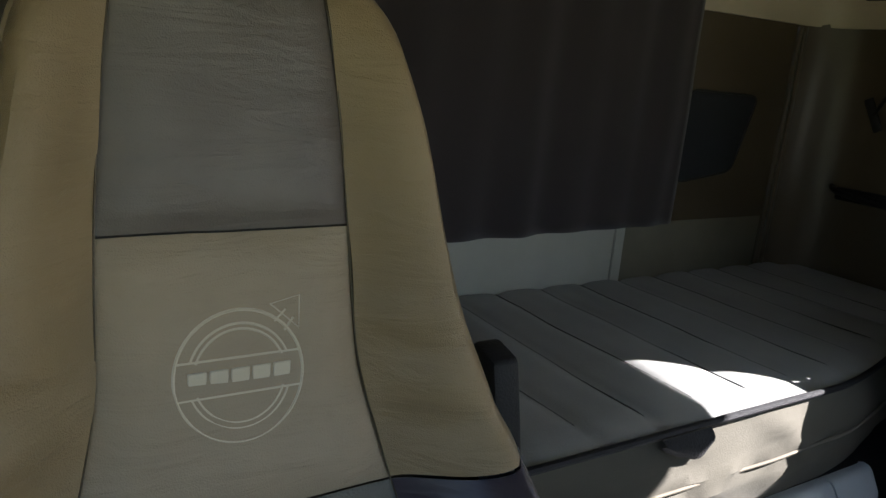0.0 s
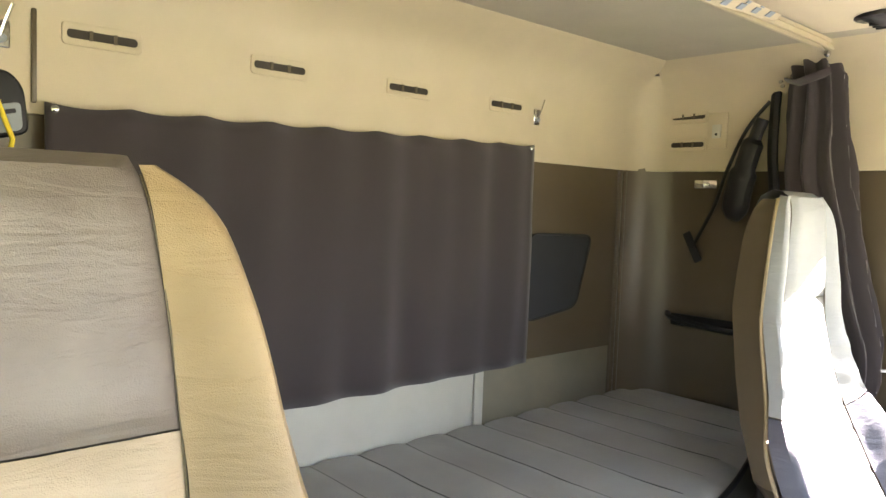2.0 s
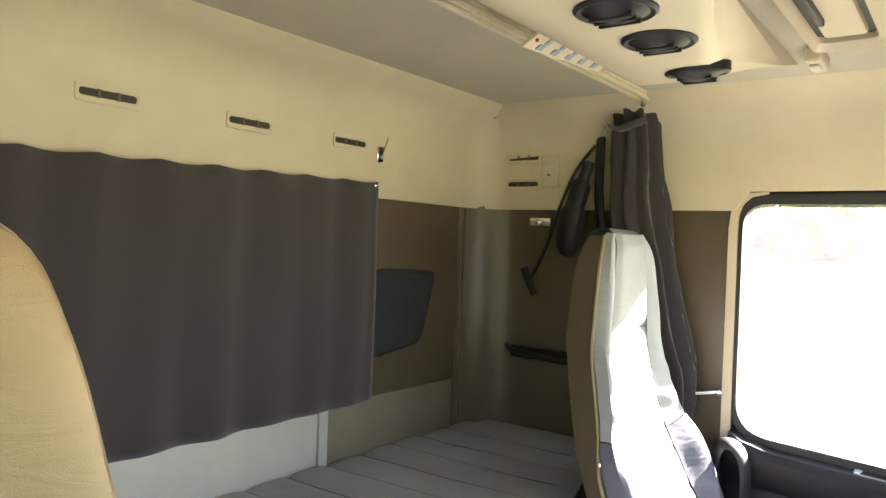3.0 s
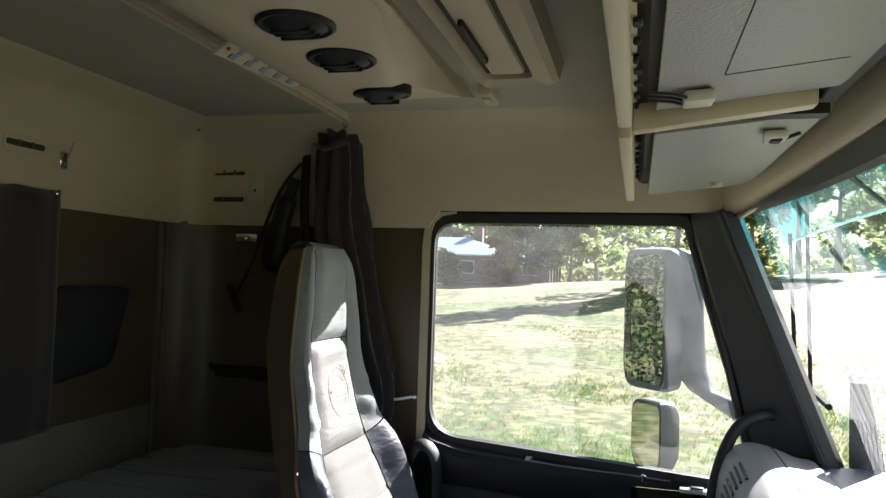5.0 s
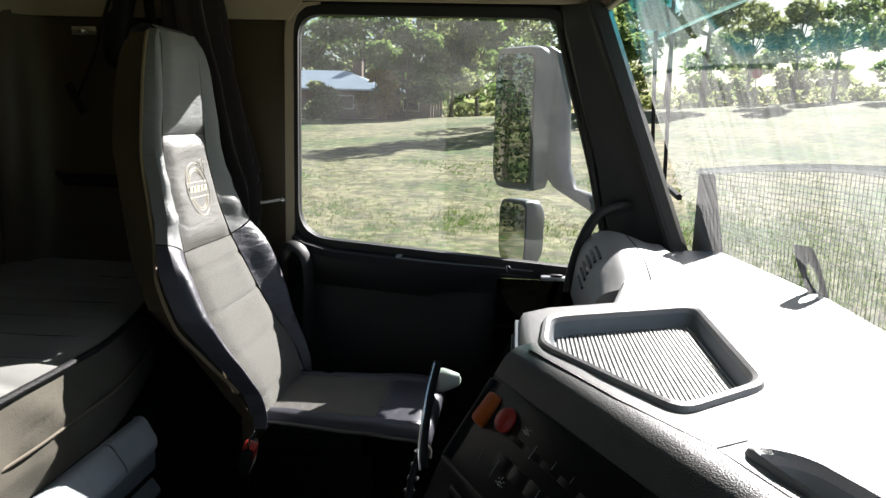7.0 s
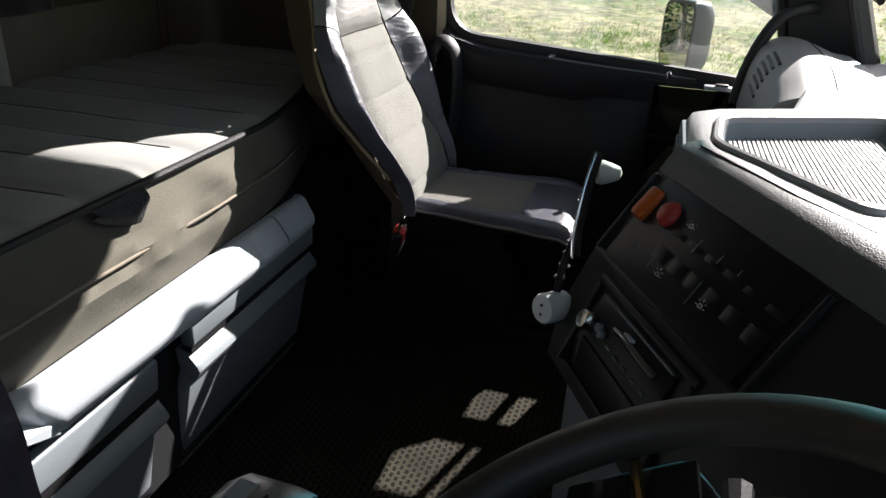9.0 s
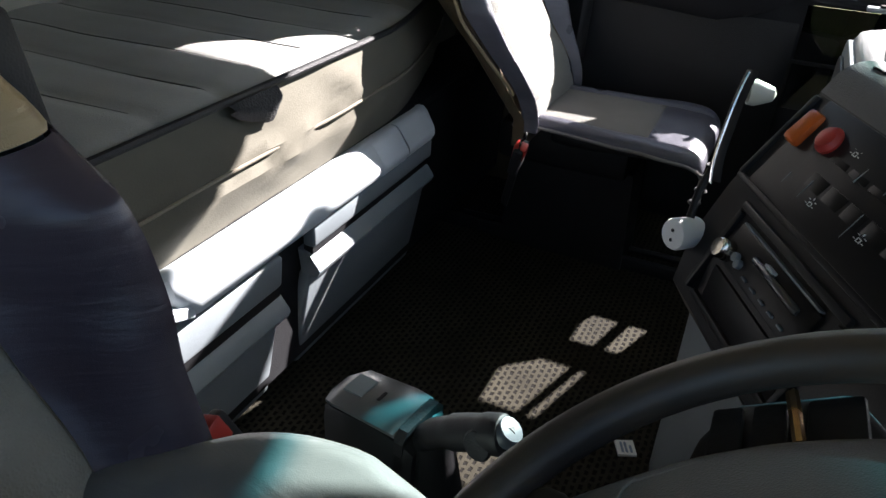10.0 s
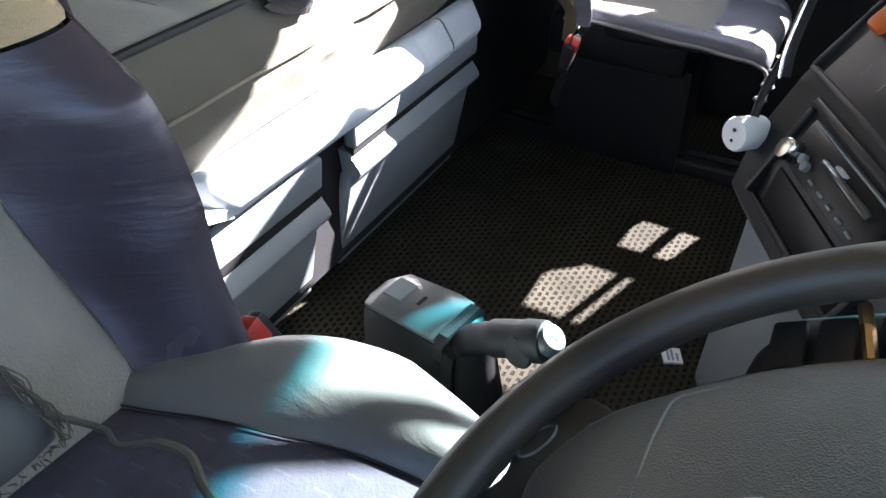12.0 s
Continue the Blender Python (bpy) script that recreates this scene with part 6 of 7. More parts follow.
# ---------------------------------------------------------------- belts and shift lever
def buckle(at, way, n=1):
    b = thing("belt_buckle", "seat belt buckle with red release key", "belt buckle", at, "belt buckles")
    wy = Vector(way).normalized()
    q = Vector((0, 0, 1)).rotation_difference(wy).to_matrix().to_4x4()
    f = Matrix.Translation(at) @ q
    bm = box(bmesh.new(), (-0.022, -0.010, -0.055), (0.022, 0.010, 0.012), 0.005, 2)
    bmesh.ops.transform(bm, matrix=f, verts=bm.verts)
    part("housing", bm, BLACK, b)
    bm = box(bmesh.new(), (-0.012, -0.0125, -0.018), (0.012, 0.0125, 0.014), 0.003, 2)
    bmesh.ops.transform(bm, matrix=f, verts=bm.verts)
    part("release_key", bm, RED, b, "red release key")
    bm = tube(bmesh.new(), [f @ Vector((0, 0, -0.05)), f @ Vector((0, 0, -0.17))], 0.014, 8, False, 0.4)
    part("stalk", bm, BLACK, b)
    if n > 1:
        bm = box(bmesh.new(), (-0.016, -0.002, 0.010), (0.016, 0.002, 0.040), 0.002, 1)
        bmesh.ops.transform(bm, matrix=f, verts=bm.verts)
        part("tongue", bm, CHROME, b, "chrome belt tongue")
    return b


buckle((-0.362, -0.818, 0.352), (-0.25, 0.35, 0.9))
buckle((0.500, -0.858, 0.372), (-0.35, -0.25, 0.9), 2)
ret = thing("belt_guide", "black belt guide on the driver seat's side", "belt guide", (-0.385, -0.65, 0.7))
bm = prism(bmesh.new(), [(-0.405, -0.618, 0.60), (-0.405, -0.618, 0.775), (-0.405, -0.632, 0.788), (-0.405, -0.672, 0.778), (-0.405, -0.690, 0.70), (-0.405, -0.71, 0.60)], (0.035, 0, 0), 0.006, 2)
part("housing", bm, DGREY, ret)
for i in range(4):
    y = -0.640 - 0.009 * i
    part("rib", tube(bmesh.new(), [(-0.369, y, 0.755), (-0.368, y - 0.012, 0.685)], 0.0028, 6), RUBBER, ret)
part("lower_cover", prism(bmesh.new(), [(-0.41, -0.63, 0.30), (-0.41, -0.63, 0.675), (-0.41, -0.70, 0.69), (-0.41, -0.76, 0.50), (-0.41, -0.78, 0.30)], (0.034, 0, 0), 0.008, 2), MGREY, ret, "blue-grey plastic cover")
part("screw", lathe(bmesh.new(), [(0.006, 0), (0.005, 0.002)], (-0.3755, -0.685, 0.668), (1, 0, 0), 10), BLACK, ret)
wb = thing("tassel", "small white cord tassel behind the passenger seat", "tassel", (1.06, -0.70, 0.78))
part("cord", tube(bmesh.new(), smooth_line([(1.06, -0.66, 0.785), (1.062, -0.69, 0.782), (1.075, -0.735, 0.79)], 4), 0.004, 6), WHITE, wb)
part("bead", lathe(bmesh.new(), [(0.003, 0), (0.008, 0.004), (0.003, 0.012)], (1.077, -0.735, 0.788), (0, -1, 0), 10), CHROME, wb)
pb = thing("passenger_belt", "black seat belt loop beside the passenger seat", "seat belt", (1.05, -0.76, 0.60))
part("webbing", tube(bmesh.new(), smooth_line([(1.03, -0.735, 0.42), (1.03, -0.745, 0.60), (1.035, -0.76, 0.67), (1.04, -0.80, 0.665), (1.04, -0.82, 0.60), (1.04, -0.815, 0.42)], 6), 0.022, 8, False, 0.25), RUBBER, pb)

gear = thing("shift_lever", "grey shift console with black folding lever", "gear lever", (-0.26, -0.97, 0.0))
def gp(s, w, z):
    """Along the console from its rear end, across it, and up."""
    a, b = Vector((-0.222, -0.890)), Vector((-0.243, -1.022))
    d = (b - a).normalized()
    n2 = Vector((-d.y, d.x))
    p = a + d * s + n2 * w
    return Vector((p.x, p.y, z))
rings = []
for s, w, z1, z0 in ((0.0, 0.026, 0.318, 0.25), (0.006, 0.034, 0.338, 0.235), (0.03, 0.038, 0.346, 0.225), (0.09, 0.040, 0.350, 0.215), (0.125, 0.040, 0.345, 0.21), (0.135, 0.036, 0.335, 0.21)):
    rings.append([gp(s, -w, z0), gp(s, -w, z1 - 0.02), gp(s, -w * 0.92, z1 - 0.006), gp(s, -w * 0.5, z1), gp(s, w * 0.5, z1), gp(s, w * 0.92, z1 - 0.006), gp(s, w, z1 - 0.02), gp(s, w, z0)])
part("console", loft(bmesh.new(), rings), BLACK, gear)
rings = [[gp(s, -w, z), gp(s, -w * 0.6, z + 0.006), gp(s, w * 0.6, z + 0.006), gp(s, w, z), gp(s, w, z - 0.004), gp(s, -w, z - 0.004)] for s, w, z in ((0.002, 0.026, 0.336), (0.02, 0.036, 0.347), (0.09, 0.039, 0.352), (0.112, 0.038, 0.351))]
top = part("cover", loft(bmesh.new(), rings), mat("brushed_grey", (0.13, 0.132, 0.135), 0.30, 0.2, var=0.08, bump=0.08, grain=400), gear, "brushed grey console cover")
part("button", loft(bmesh.new(), [[gp(s, w, z) for s, w in ((0.022, -0.016), (0.022, 0.016), (0.048, 0.016), (0.048, -0.016))] for z in (0.353, 0.3565)]), MGREY, top)
part("lettering", loft(bmesh.new(), [[gp(s, w, z) for s, w in ((0.066, -0.010), (0.066, 0.006), (0.070, 0.006), (0.070, -0.010))] for z in (0.3575, 0.3585)]), DGREY, top)
part("band", loft(bmesh.new(), [[gp(s, w, z) for w, z in ((-0.040, 0.30), (-0.040, 0.345), (-0.03, 0.357), (0.03, 0.357), (0.040, 0.345), (0.040, 0.30))] for s in (0.113, 0.125)]), DGREY, gear)
part("post", tube(bmesh.new(), [gp(0.07, 0, 0.24), gp(0.09, 0, 0.10), gp(0.09, 0, 0.0)], [0.04, 0.045, 0.055], 12), BLACK, gear)
lever = smooth_line([(-0.252, -1.015, 0.330), (-0.258, -1.030, 0.352), (-0.266, -1.050, 0.372), (-0.276, -1.085, 0.397), (-0.284, -1.112, 0.414), (-0.286, -1.124, 0.420)], 5)
LW = Vector((-0.10, -0.80, 0.52)).normalized()
kn = part("lever", tube(bmesh.new(), lever, [0.0165] * 6 + [0.0175] * 6 + [0.020] * 6 + [0.0215] * 5 + [0.0205, 0.017, 0.013], 16, False, 0.9), BLACK, gear, "black shift knob")
part("side_key", lathe(bmesh.new(), [(0.017, 0), (0.015, 0.003), (0.004, 0.005)], (-0.297, -1.098, 0.404), (-0.9, 0.25, 0.2), 18), DGREY, kn)
part("end_key", lathe(bmesh.new(), [(0.0165, -0.006), (0.016, 0.002), (0.013, 0.0055), (0.002, 0.0065)], (-0.285, -1.124, 0.424), (LW + Vector((0.1, 0.1, 0.5))).normalized(), 18), mat("blue_grey_key", (0.055, 0.066, 0.077), 0.3), kn, "blue-grey end key")
part("arrow_mark", lathe(bmesh.new(), [(0.005, 0.0), (0.0045, 0.0012)], Vector((-0.285, -1.124, 0.424)) + 0.0058 * (LW + Vector((0.1, 0.1, 0.5))).normalized(), (LW + Vector((0.1, 0.1, 0.5))).normalized(), 3), BLACK, kn)
part("boot", tube(bmesh.new(), [gp(0.135, 0, 0.34), gp(0.145, 0, 0.25), gp(0.15, 0, 0.12), gp(0.15, 0, 0.0)], [0.026, 0.034, 0.038, 0.05], 12), BLACK, gear)

# frayed cloth and cord on the driver's seat
patch = thing("seat_pad", "frayed grey cloth pad against the seat back", "pad", (-0.70, -0.79, 0.46))
bm, rows = bmesh.new(), []
for u in np.linspace(0, 1, 26):
    row = []
    for v in np.linspace(0, 1, 9):
        x = -0.86 + 0.272 * u
        z = 0.432 + v * (0.085 - 0.015 * u)
        row.append(jitter((x, -0.612 + lerp(YC, z) - 0.020 - 0.018 * math.sin(math.pi * v), z), 0.006, 14))
    rows.append(row)
grid(bm, rows)
part("cloth", bm, mat("faded_pad_cloth", (0.075, 0.083, 0.083), 0.85, var=0.2, scale=12, bump=0.3, grain=500), patch)
random.seed(5)
bm = bmesh.new()
for i in range(150):
    u = random.random()
    p = Vector((-0.86 + 0.275 * u, -0.838 + 0.006 * random.random(), 0.437))
    tube(bm, [p, p + Vector((random.uniform(-0.007, 0.007), -random.uniform(0.003, 0.010), random.uniform(-0.001, 0.004)))], 0.0006, 3)
for i in range(14):
    p = Vector((-0.592, -0.798, 0.502))
    pts = [p + Vector((random.uniform(-0.004, 0.004), random.uniform(-0.003, 0.003), 0))]
    for k in range(4):
        pts.append(pts[-1] + Vector((random.uniform(-0.006, 0.010), -random.uniform(0.004, 0.014), -random.uniform(0.010, 0.020))))
    tube(bm, smooth_line(pts, 3), 0.0009, 3)
FRAY = mat("frayed_thread", (0.075, 0.07, 0.055), 0.95, var=0.25)
part("fringe", bm, FRAY, patch, "loose threads along the torn edge")
rope = thing("cord_piece", "piece of frayed brown cord lying on the seat", "cord", (-0.55, -0.90, 0.43))
part("strand", tube(bmesh.new(), smooth_line([(-0.588, -0.826, 0.462), (-0.573, -0.844, 0.447), (-0.568, -0.862, 0.4425), (-0.573, -0.882, 0.4425), (-0.557, -0.905, 0.4425), (-0.554, -0.935, 0.4430), (-0.568, -0.962, 0.4435), (-0.577, -0.986, 0.444)], 6), [0.0030] * 24 + [0.0042] * 19, 7), FRAY, rope)

# raised edge of the mat and a small sticker at the foot of the stack
solo("trim_mat_edge", tube(bmesh.new(), [(0.855, -0.605, 0.006), (0.885, -1.18, 0.006), (0.90, -1.45, 0.006)], 0.009, 6), DGREY, "raised rubber edge of the floor mat", "mat edge", "structure")

st = thing("sticker", "small blue and white sticker on the floor panel", "sticker", (0.192, -1.203, 0.0))
turn = pose(0.192, -1.203, 0.003, 0, 0, 25)
for nm, x0, x1, y0, y1, z, m_ in (("sheet", -0.017, 0.017, -0.016, 0.016, 0.002, WHITE), ("bar", -0.012, 0.012, 0.005, 0.009, 0.003, INK), ("bar", -0.012, 0.012, -0.002, 0.002, 0.003, INK), ("bar", -0.012, 0.004, -0.010, -0.006, 0.003, INK)):
    bm = box(bmesh.new(), (x0, y0, -0.003), (x1, y1, z))
    bmesh.ops.transform(bm, matrix=turn, verts=bm.verts)
    part(nm, bm, m_, st, smooth=False)

# ---------------------------------------------------------------- outside the cab
mir = thing("side_mirror", "grey truck mirror pair on a bracket", "mirror", (1.30, -1.42, 0.8))
MIRROR = bpy.data.materials.new("mirror_glass")
MIRROR.use_nodes = True
mb = MIRROR.node_tree.nodes["Principled BSDF"]
mb.inputs["Base Color"].default_value, mb.inputs["Metallic"].default_value, mb.inputs["Roughness"].default_value = (0.46, 0.49, 0.48, 1), 1.0, 0.0
HOUSE = mat("grey_mirror_housing", (0.17, 0.185, 0.21), 0.45, var=0.06, bump=0.05)
MA, MB = Vector((1.380, -1.279, 0)), Vector((1.273, -1.387, 0))
MNORM = Vector((-0.68, 0.73, 0)).normalized()
def mirror_head(z0, z1, deep, k0, k1, corner):
    """A housing behind a pane that faces the driver's eye."""
    a, b = MA.lerp(MB, k0), MA.lerp(MB, k1)
    def loop(k, o):
        c2 = (a + b) / 2
        w, cz, hz = (b - a) / 2 * k, (z0 + z1) / 2, (z1 - z0) / 2 * k
        pts = rounded([(-1, -1), (-1, 1), (1, 1), (1, -1)], corner, 6)
        return [c2 + w * p.x + Vector((0, 0, cz + hz * p.y)) - MNORM * o for p in pts]
    h = part("housing", loft(bmesh.new(), [loop(0.93, 0.002), loop(1.0, 0.0), loop(1.03, 0.02), loop(1.0, deep * 0.7), loop(0.8, deep)]), HOUSE, mir)
    bm = bmesh.new()
    bm.faces.new([bm.verts.new(p) for p in loop(0.92, -0.003)])
    part("mirror_glass", bm, MIRROR, h, "mirror glass")
mirror_head(0.822, 1.211, 0.094, -0.03, 1.0, [0.45, 0.30, 0.30, 0.25])
mirror_head(0.599, 0.788, 0.08, 0.22, 0.95, [0.75, 0.45, 0.40, 0.45])
rings = []
for cx, cy, z, hw, th in ((1.342, -1.405, 1.216, 0.029, 0.019), (1.351, -1.420, 1.201, 0.044, 0.033), (1.361, -1.438, 1.099, 0.054, 0.042), (1.359, -1.447, 0.957, 0.052, 0.042), (1.342, -1.457, 0.881, 0.047, 0.039), (1.306, -1.486, 0.829, 0.035, 0.032), (1.225, -1.565, 0.795, 0.026, 0.026), (1.152, -1.66, 0.775, 0.026, 0.024)):
    d2 = Vector((0.25, -0.97, 0)) if z > 0.82 else Vector((0.35, -0.4, 0.85)).normalized()
    s2 = Vector((0.97, 0.25, 0))
    rings.append([Vector((cx, cy, z)) + d2 * hw * math.cos(a2) + s2 * th * math.sin(a2) for a2 in np.linspace(0, 2 * math.pi, 12, endpoint=False)])
bm = loft(bmesh.new(), rings)
part("bracket", bm, HOUSE, mir)

# tinted visor outside the screen, with its struts
vis = thing("sun_visor", "teal tinted acrylic sun visor above the windscreen", "sun visor", (0, -1.9, 1.45))
def visor_edge(x):
    k = 0.9 * (abs(x) / 1.25) ** 3
    return Vector((x, -1.957 + 0.24 * k, 1.326 - 0.070 * (abs(x) / 1.25) ** 4))


xs, vs = np.linspace(-1.34, 1.34, 67), np.linspace(0, 1, 50)
bm = bmesh.new()
made = grid(bm, [[visor_edge(x) + Vector((0, 0.21 * v, 0.27 * v ** 0.8)) for v in vs] for x in xs])
uv = bm.loops.layers.uv.new("UVMap")
height = {}
for x, row in zip(xs, made):
    # clear patch put into the tint near each end lets sun reach the seat
    t = min(1, max(0, (abs(x) - 0.90) / 0.12)) * min(1, max(0, (1.24 - abs(x)) / 0.06))
    teal = min(1, max(0, (abs(x) - 1.18) / 0.06))
    for p, v in zip(row, vs):
        height[p] = (v, (v - 0.385 * t * t * (3 - 2 * t)) * (1 - teal) + 0.065 * teal)
for face in bm.faces:
    for lp in face.loops:
        lp[uv].uv = height[lp.vert]
part("sheet", bm, VISOR, vis)
bm = tube(bmesh.new(), [visor_edge(x) for x in xs], 0.0045, 6)
part("edge", bm, glass("visor_edge", (0.5, 0.75, 0.7), clear=0.8, haze=0.6), vis)
for s in (1, -1):
    a2, b2 = Vector((s * 1.10, -1.70, 1.46)), Vector((s * 1.006, -1.842, 1.305))
    w2 = Vector((0.008, 0, 0))
    part("strut", loft(bmesh.new(), [[p - w2 * k, p + w2 * k, p + w2 * k + Vector((0, 0.004, 0.012)), p - w2 * k + Vector((0, 0.004, 0.012))] for p, k in ((a2, 2.6), (a2.lerp(b2, 0.5), 2.0), (b2, 0.7))]), BLACK, vis)

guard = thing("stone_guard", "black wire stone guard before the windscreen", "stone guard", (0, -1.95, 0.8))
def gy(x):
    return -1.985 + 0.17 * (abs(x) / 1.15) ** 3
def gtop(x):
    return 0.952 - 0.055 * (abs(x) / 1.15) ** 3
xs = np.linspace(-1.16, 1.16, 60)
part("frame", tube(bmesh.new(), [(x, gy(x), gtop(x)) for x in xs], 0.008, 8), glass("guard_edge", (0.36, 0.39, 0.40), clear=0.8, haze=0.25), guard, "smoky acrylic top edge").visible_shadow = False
bm = bmesh.new()
for x in np.linspace(-1.15, 1.15, 170):
    tube(bm, [(x, gy(x), 0.60), (x, gy(x), gtop(x))], 0.0008, 3)
for z in np.arange(0.61, 0.95, 0.0125):
    line = [(x, gy(x), z) for x in xs if z < gtop(x)]
    tube(bm, line, 0.0006, 3)
tagged(part("mesh", bm, BLACK, guard, "fine black wire mesh"), kind="stuff")
for s in (1, -1):
    part("end_panel", prism(bmesh.new(), [(s * 1.16, gy(1.16), 0.60), (s * 1.16, gy(1.16), 0.90), (s * 1.11, gy(1.11), 0.895), (s * 1.02, gy(1.02), 0.60)], (0, -0.008, 0), 0.002, 1), BLACK, guard)

wp = thing("wiper", "black windscreen wiper arm", "wiper", (0.45, -1.93, 0.66))
A0, A1 = Vector((0.620, screen_y(0.620, 0.600) - 0.026, 0.600)), Vector((0.632, screen_y(0.632, 0.797) - 0.026, 0.797))
AW = Vector((0.70, 0.71, 0.0)).normalized()


def arm_side(k, n=0.0):
    """Outline of the flat arm: a thin stalk that widens into a paddle."""
    w = np.interp(k, (0, 0.3, 0.55, 0.8, 0.93, 1.0), (0.006, 0.009, 0.017, 0.0195, 0.018, 0.013))
    return A0.lerp(A1, k), AW * w


bm = bmesh.new()
for lift in (0.0, 0.005):
    off = Vector((0, -lift, 0))
    rows = []
    for k in np.linspace(0, 1, 41):
        c, w = arm_side(k)
        e = max(0.0, 1 - ((k - 0.70) / 0.14) ** 2) ** 0.5 * 0.0115
        hole = AW * e
        rows.append((c - w + off, c - hole + off, c + hole + off, c + w + off))
    for u in (0, 2):
        lines = [[bm.verts.new(r[u]), bm.verts.new(r[u + 1])] for r in rows]
        for a, b in zip(lines, lines[1:]):
            bm.faces.new((a[0], a[1], b[1], b[0]))
for u in (0, 1, 2, 3):
    lines = []
    for k in np.linspace(0, 1, 41):
        c, w = arm_side(k)
        e = AW * max(0.0, 1 - ((k - 0.70) / 0.14) ** 2) ** 0.5 * 0.0115
        p = (c - w, c - e, c + e, c + w)[u]
        lines.append((bm.verts.new(p), bm.verts.new(p + Vector((0, -0.005, 0)))))
    for a, b in zip(lines, lines[1:]):
        bm.faces.new((a[0], a[1], b[1], b[0]))
bmesh.ops.remove_doubles(bm, verts=bm.verts, dist=0.00005)
part("arm", bm, BLACK, wp, smooth=False)
part("blade", tube(bmesh.new(), [(-0.1, screen_y(-0.1, 0.66) - 0.015, 0.665), (0.35, screen_y(0.35, 0.66) - 0.015, 0.658), (0.75, screen_y(0.75, 0.66) - 0.015, 0.665)], 0.008, 6), RUBBER, wp)
for y, z0, z1 in ((-1.70, 0.85, 1.26), (-1.735, 0.85, 1.50)):
    an = thing("antenna", "thin black radio antenna beside the mirror", "antenna", (1.3, y, 0.8), "antennas")
    part("rod", tube(bmesh.new(), [(1.30, y - 0.02, z0), (1.30, y, z1)], 0.006, 6), BLACK, an)
    part("mount", tube(bmesh.new(), [(1.15, y - 0.03, z0 - 0.02), (1.30, y - 0.02, z0)], 0.009, 6), BLACK, an)
body_out = thing("cab_body", "white painted truck cab body below the windows", "truck cab", (0, -1, GZ))
WPAINT = mat("white_truck_paint", (0.72, 0.72, 0.70), 0.25, var=0.05, bump=0.0)
part("roof_skin", box(bmesh.new(), (-1.20, 0.10, 1.585), (1.20, -1.72, 1.62), 0.012, 2), WPAINT, body_out)
part("rear_skin", box(bmesh.new(), (-1.20, 0.06, -0.30), (1.20, 0.10, 1.58)), WPAINT, body_out)
part("nose", box(bmesh.new(), (-1.20, -2.005, -0.8), (1.20, -2.10, 0.58), 0.03, 2), WPAINT, body_out)
for x, y in ((1.0, -1.5), (-1.0, -1.5)):
    part("wheel", lathe(bmesh.new(), [(0.30, -0.14), (0.50, -0.14), (0.52, 0), (0.50, 0.14), (0.30, 0.14)], (x, y, GZ + 0.52), (1, 0, 0), 28), RUBBER, body_out)
part("underbody", box(bmesh.new(), (-1.16, 0.06, -0.85), (1.16, -2.0, -0.065)), BLACK, body_out)


# ---------------------------------------------------------------- paddock, trees and house
def thru(m, colour, share):
    """Thin leaves: part of the light passes through."""
    n, link = m.node_tree.nodes, m.node_tree.links.new
    tr, mx2 = n.new("ShaderNodeBsdfTranslucent"), n.new("ShaderNodeMixShader")
    mx2.inputs["Fac"].default_value = share
    link(colour, tr.inputs["Color"])
    link(n["Principled BSDF"].outputs[0], mx2.inputs[1])
    link(tr.outputs[0], mx2.inputs[2])
    link(mx2.outputs[0], n["Material Output"].inputs["Surface"])


LEAVES = []
for nm, c1, c2 in (("gum_leaves", (0.10, 0.17, 0.05), (0.30, 0.38, 0.13)), ("olive_leaves", (0.18, 0.22, 0.08), (0.42, 0.44, 0.20)), ("yellow_leaves", (0.25, 0.19, 0.03), (0.45, 0.33, 0.05)), ("hedge_leaves", (0.012, 0.030, 0.008), (0.035, 0.075, 0.018))):
    m = bpy.data.materials.new(nm)
    m.use_nodes = True
    n, link = m.node_tree.nodes, m.node_tree.links.new
    g, r = n.new("ShaderNodeNewGeometry"), n.new("ShaderNodeValToRGB")
    r.color_ramp.elements[0].color, r.color_ramp.elements[1].color = (*c1, 1), (*c2, 1)
    link(g.outputs["Random Per Island"], r.inputs["Fac"])
    link(r.outputs["Color"], n["Principled BSDF"].inputs["Base Color"])
    n["Principled BSDF"].inputs["Roughness"].default_value = 0.6
    thru(m, r.outputs["Color"], 0.6)
    LEAVES.append(m)
BARK = mat("grey_bark", (0.16, 0.13, 0.10), 0.95, var=0.3, scale=3, bump=0.5, grain=20)
rng = random.Random(11)


def leaf_cloud(clumps, count, size):
    """Small bent leaf sprays scattered through clumps of (centre, radius)."""
    verts, faces = [], []
    for i in range(count):
        c, r = clumps[rng.randrange(len(clumps))]
        d = Vector((rng.gauss(0, 1), rng.gauss(0, 1), rng.gauss(0, 1))).normalized()
        p = c + Vector((d.x * r.x, d.y * r.y, d.z * r.z)) * rng.uniform(0.45, 1.0) ** 0.6
        a = Vector((rng.gauss(0, 1), rng.gauss(0, 1), rng.gauss(0, 0.7))).normalized() * size * rng.uniform(0.6, 1.3)
        b = a.cross(Vector((rng.gauss(0, 1), rng.gauss(0, 1), rng.gauss(0, 1)))).normalized() * size * rng.uniform(0.25, 0.5)
        k = len(verts)
        verts += [p - a, p + b + a * 0.1, p + a, p - b - a * 0.1]
        faces.append((k, k + 1, k + 2, k + 3))
    return verts, faces


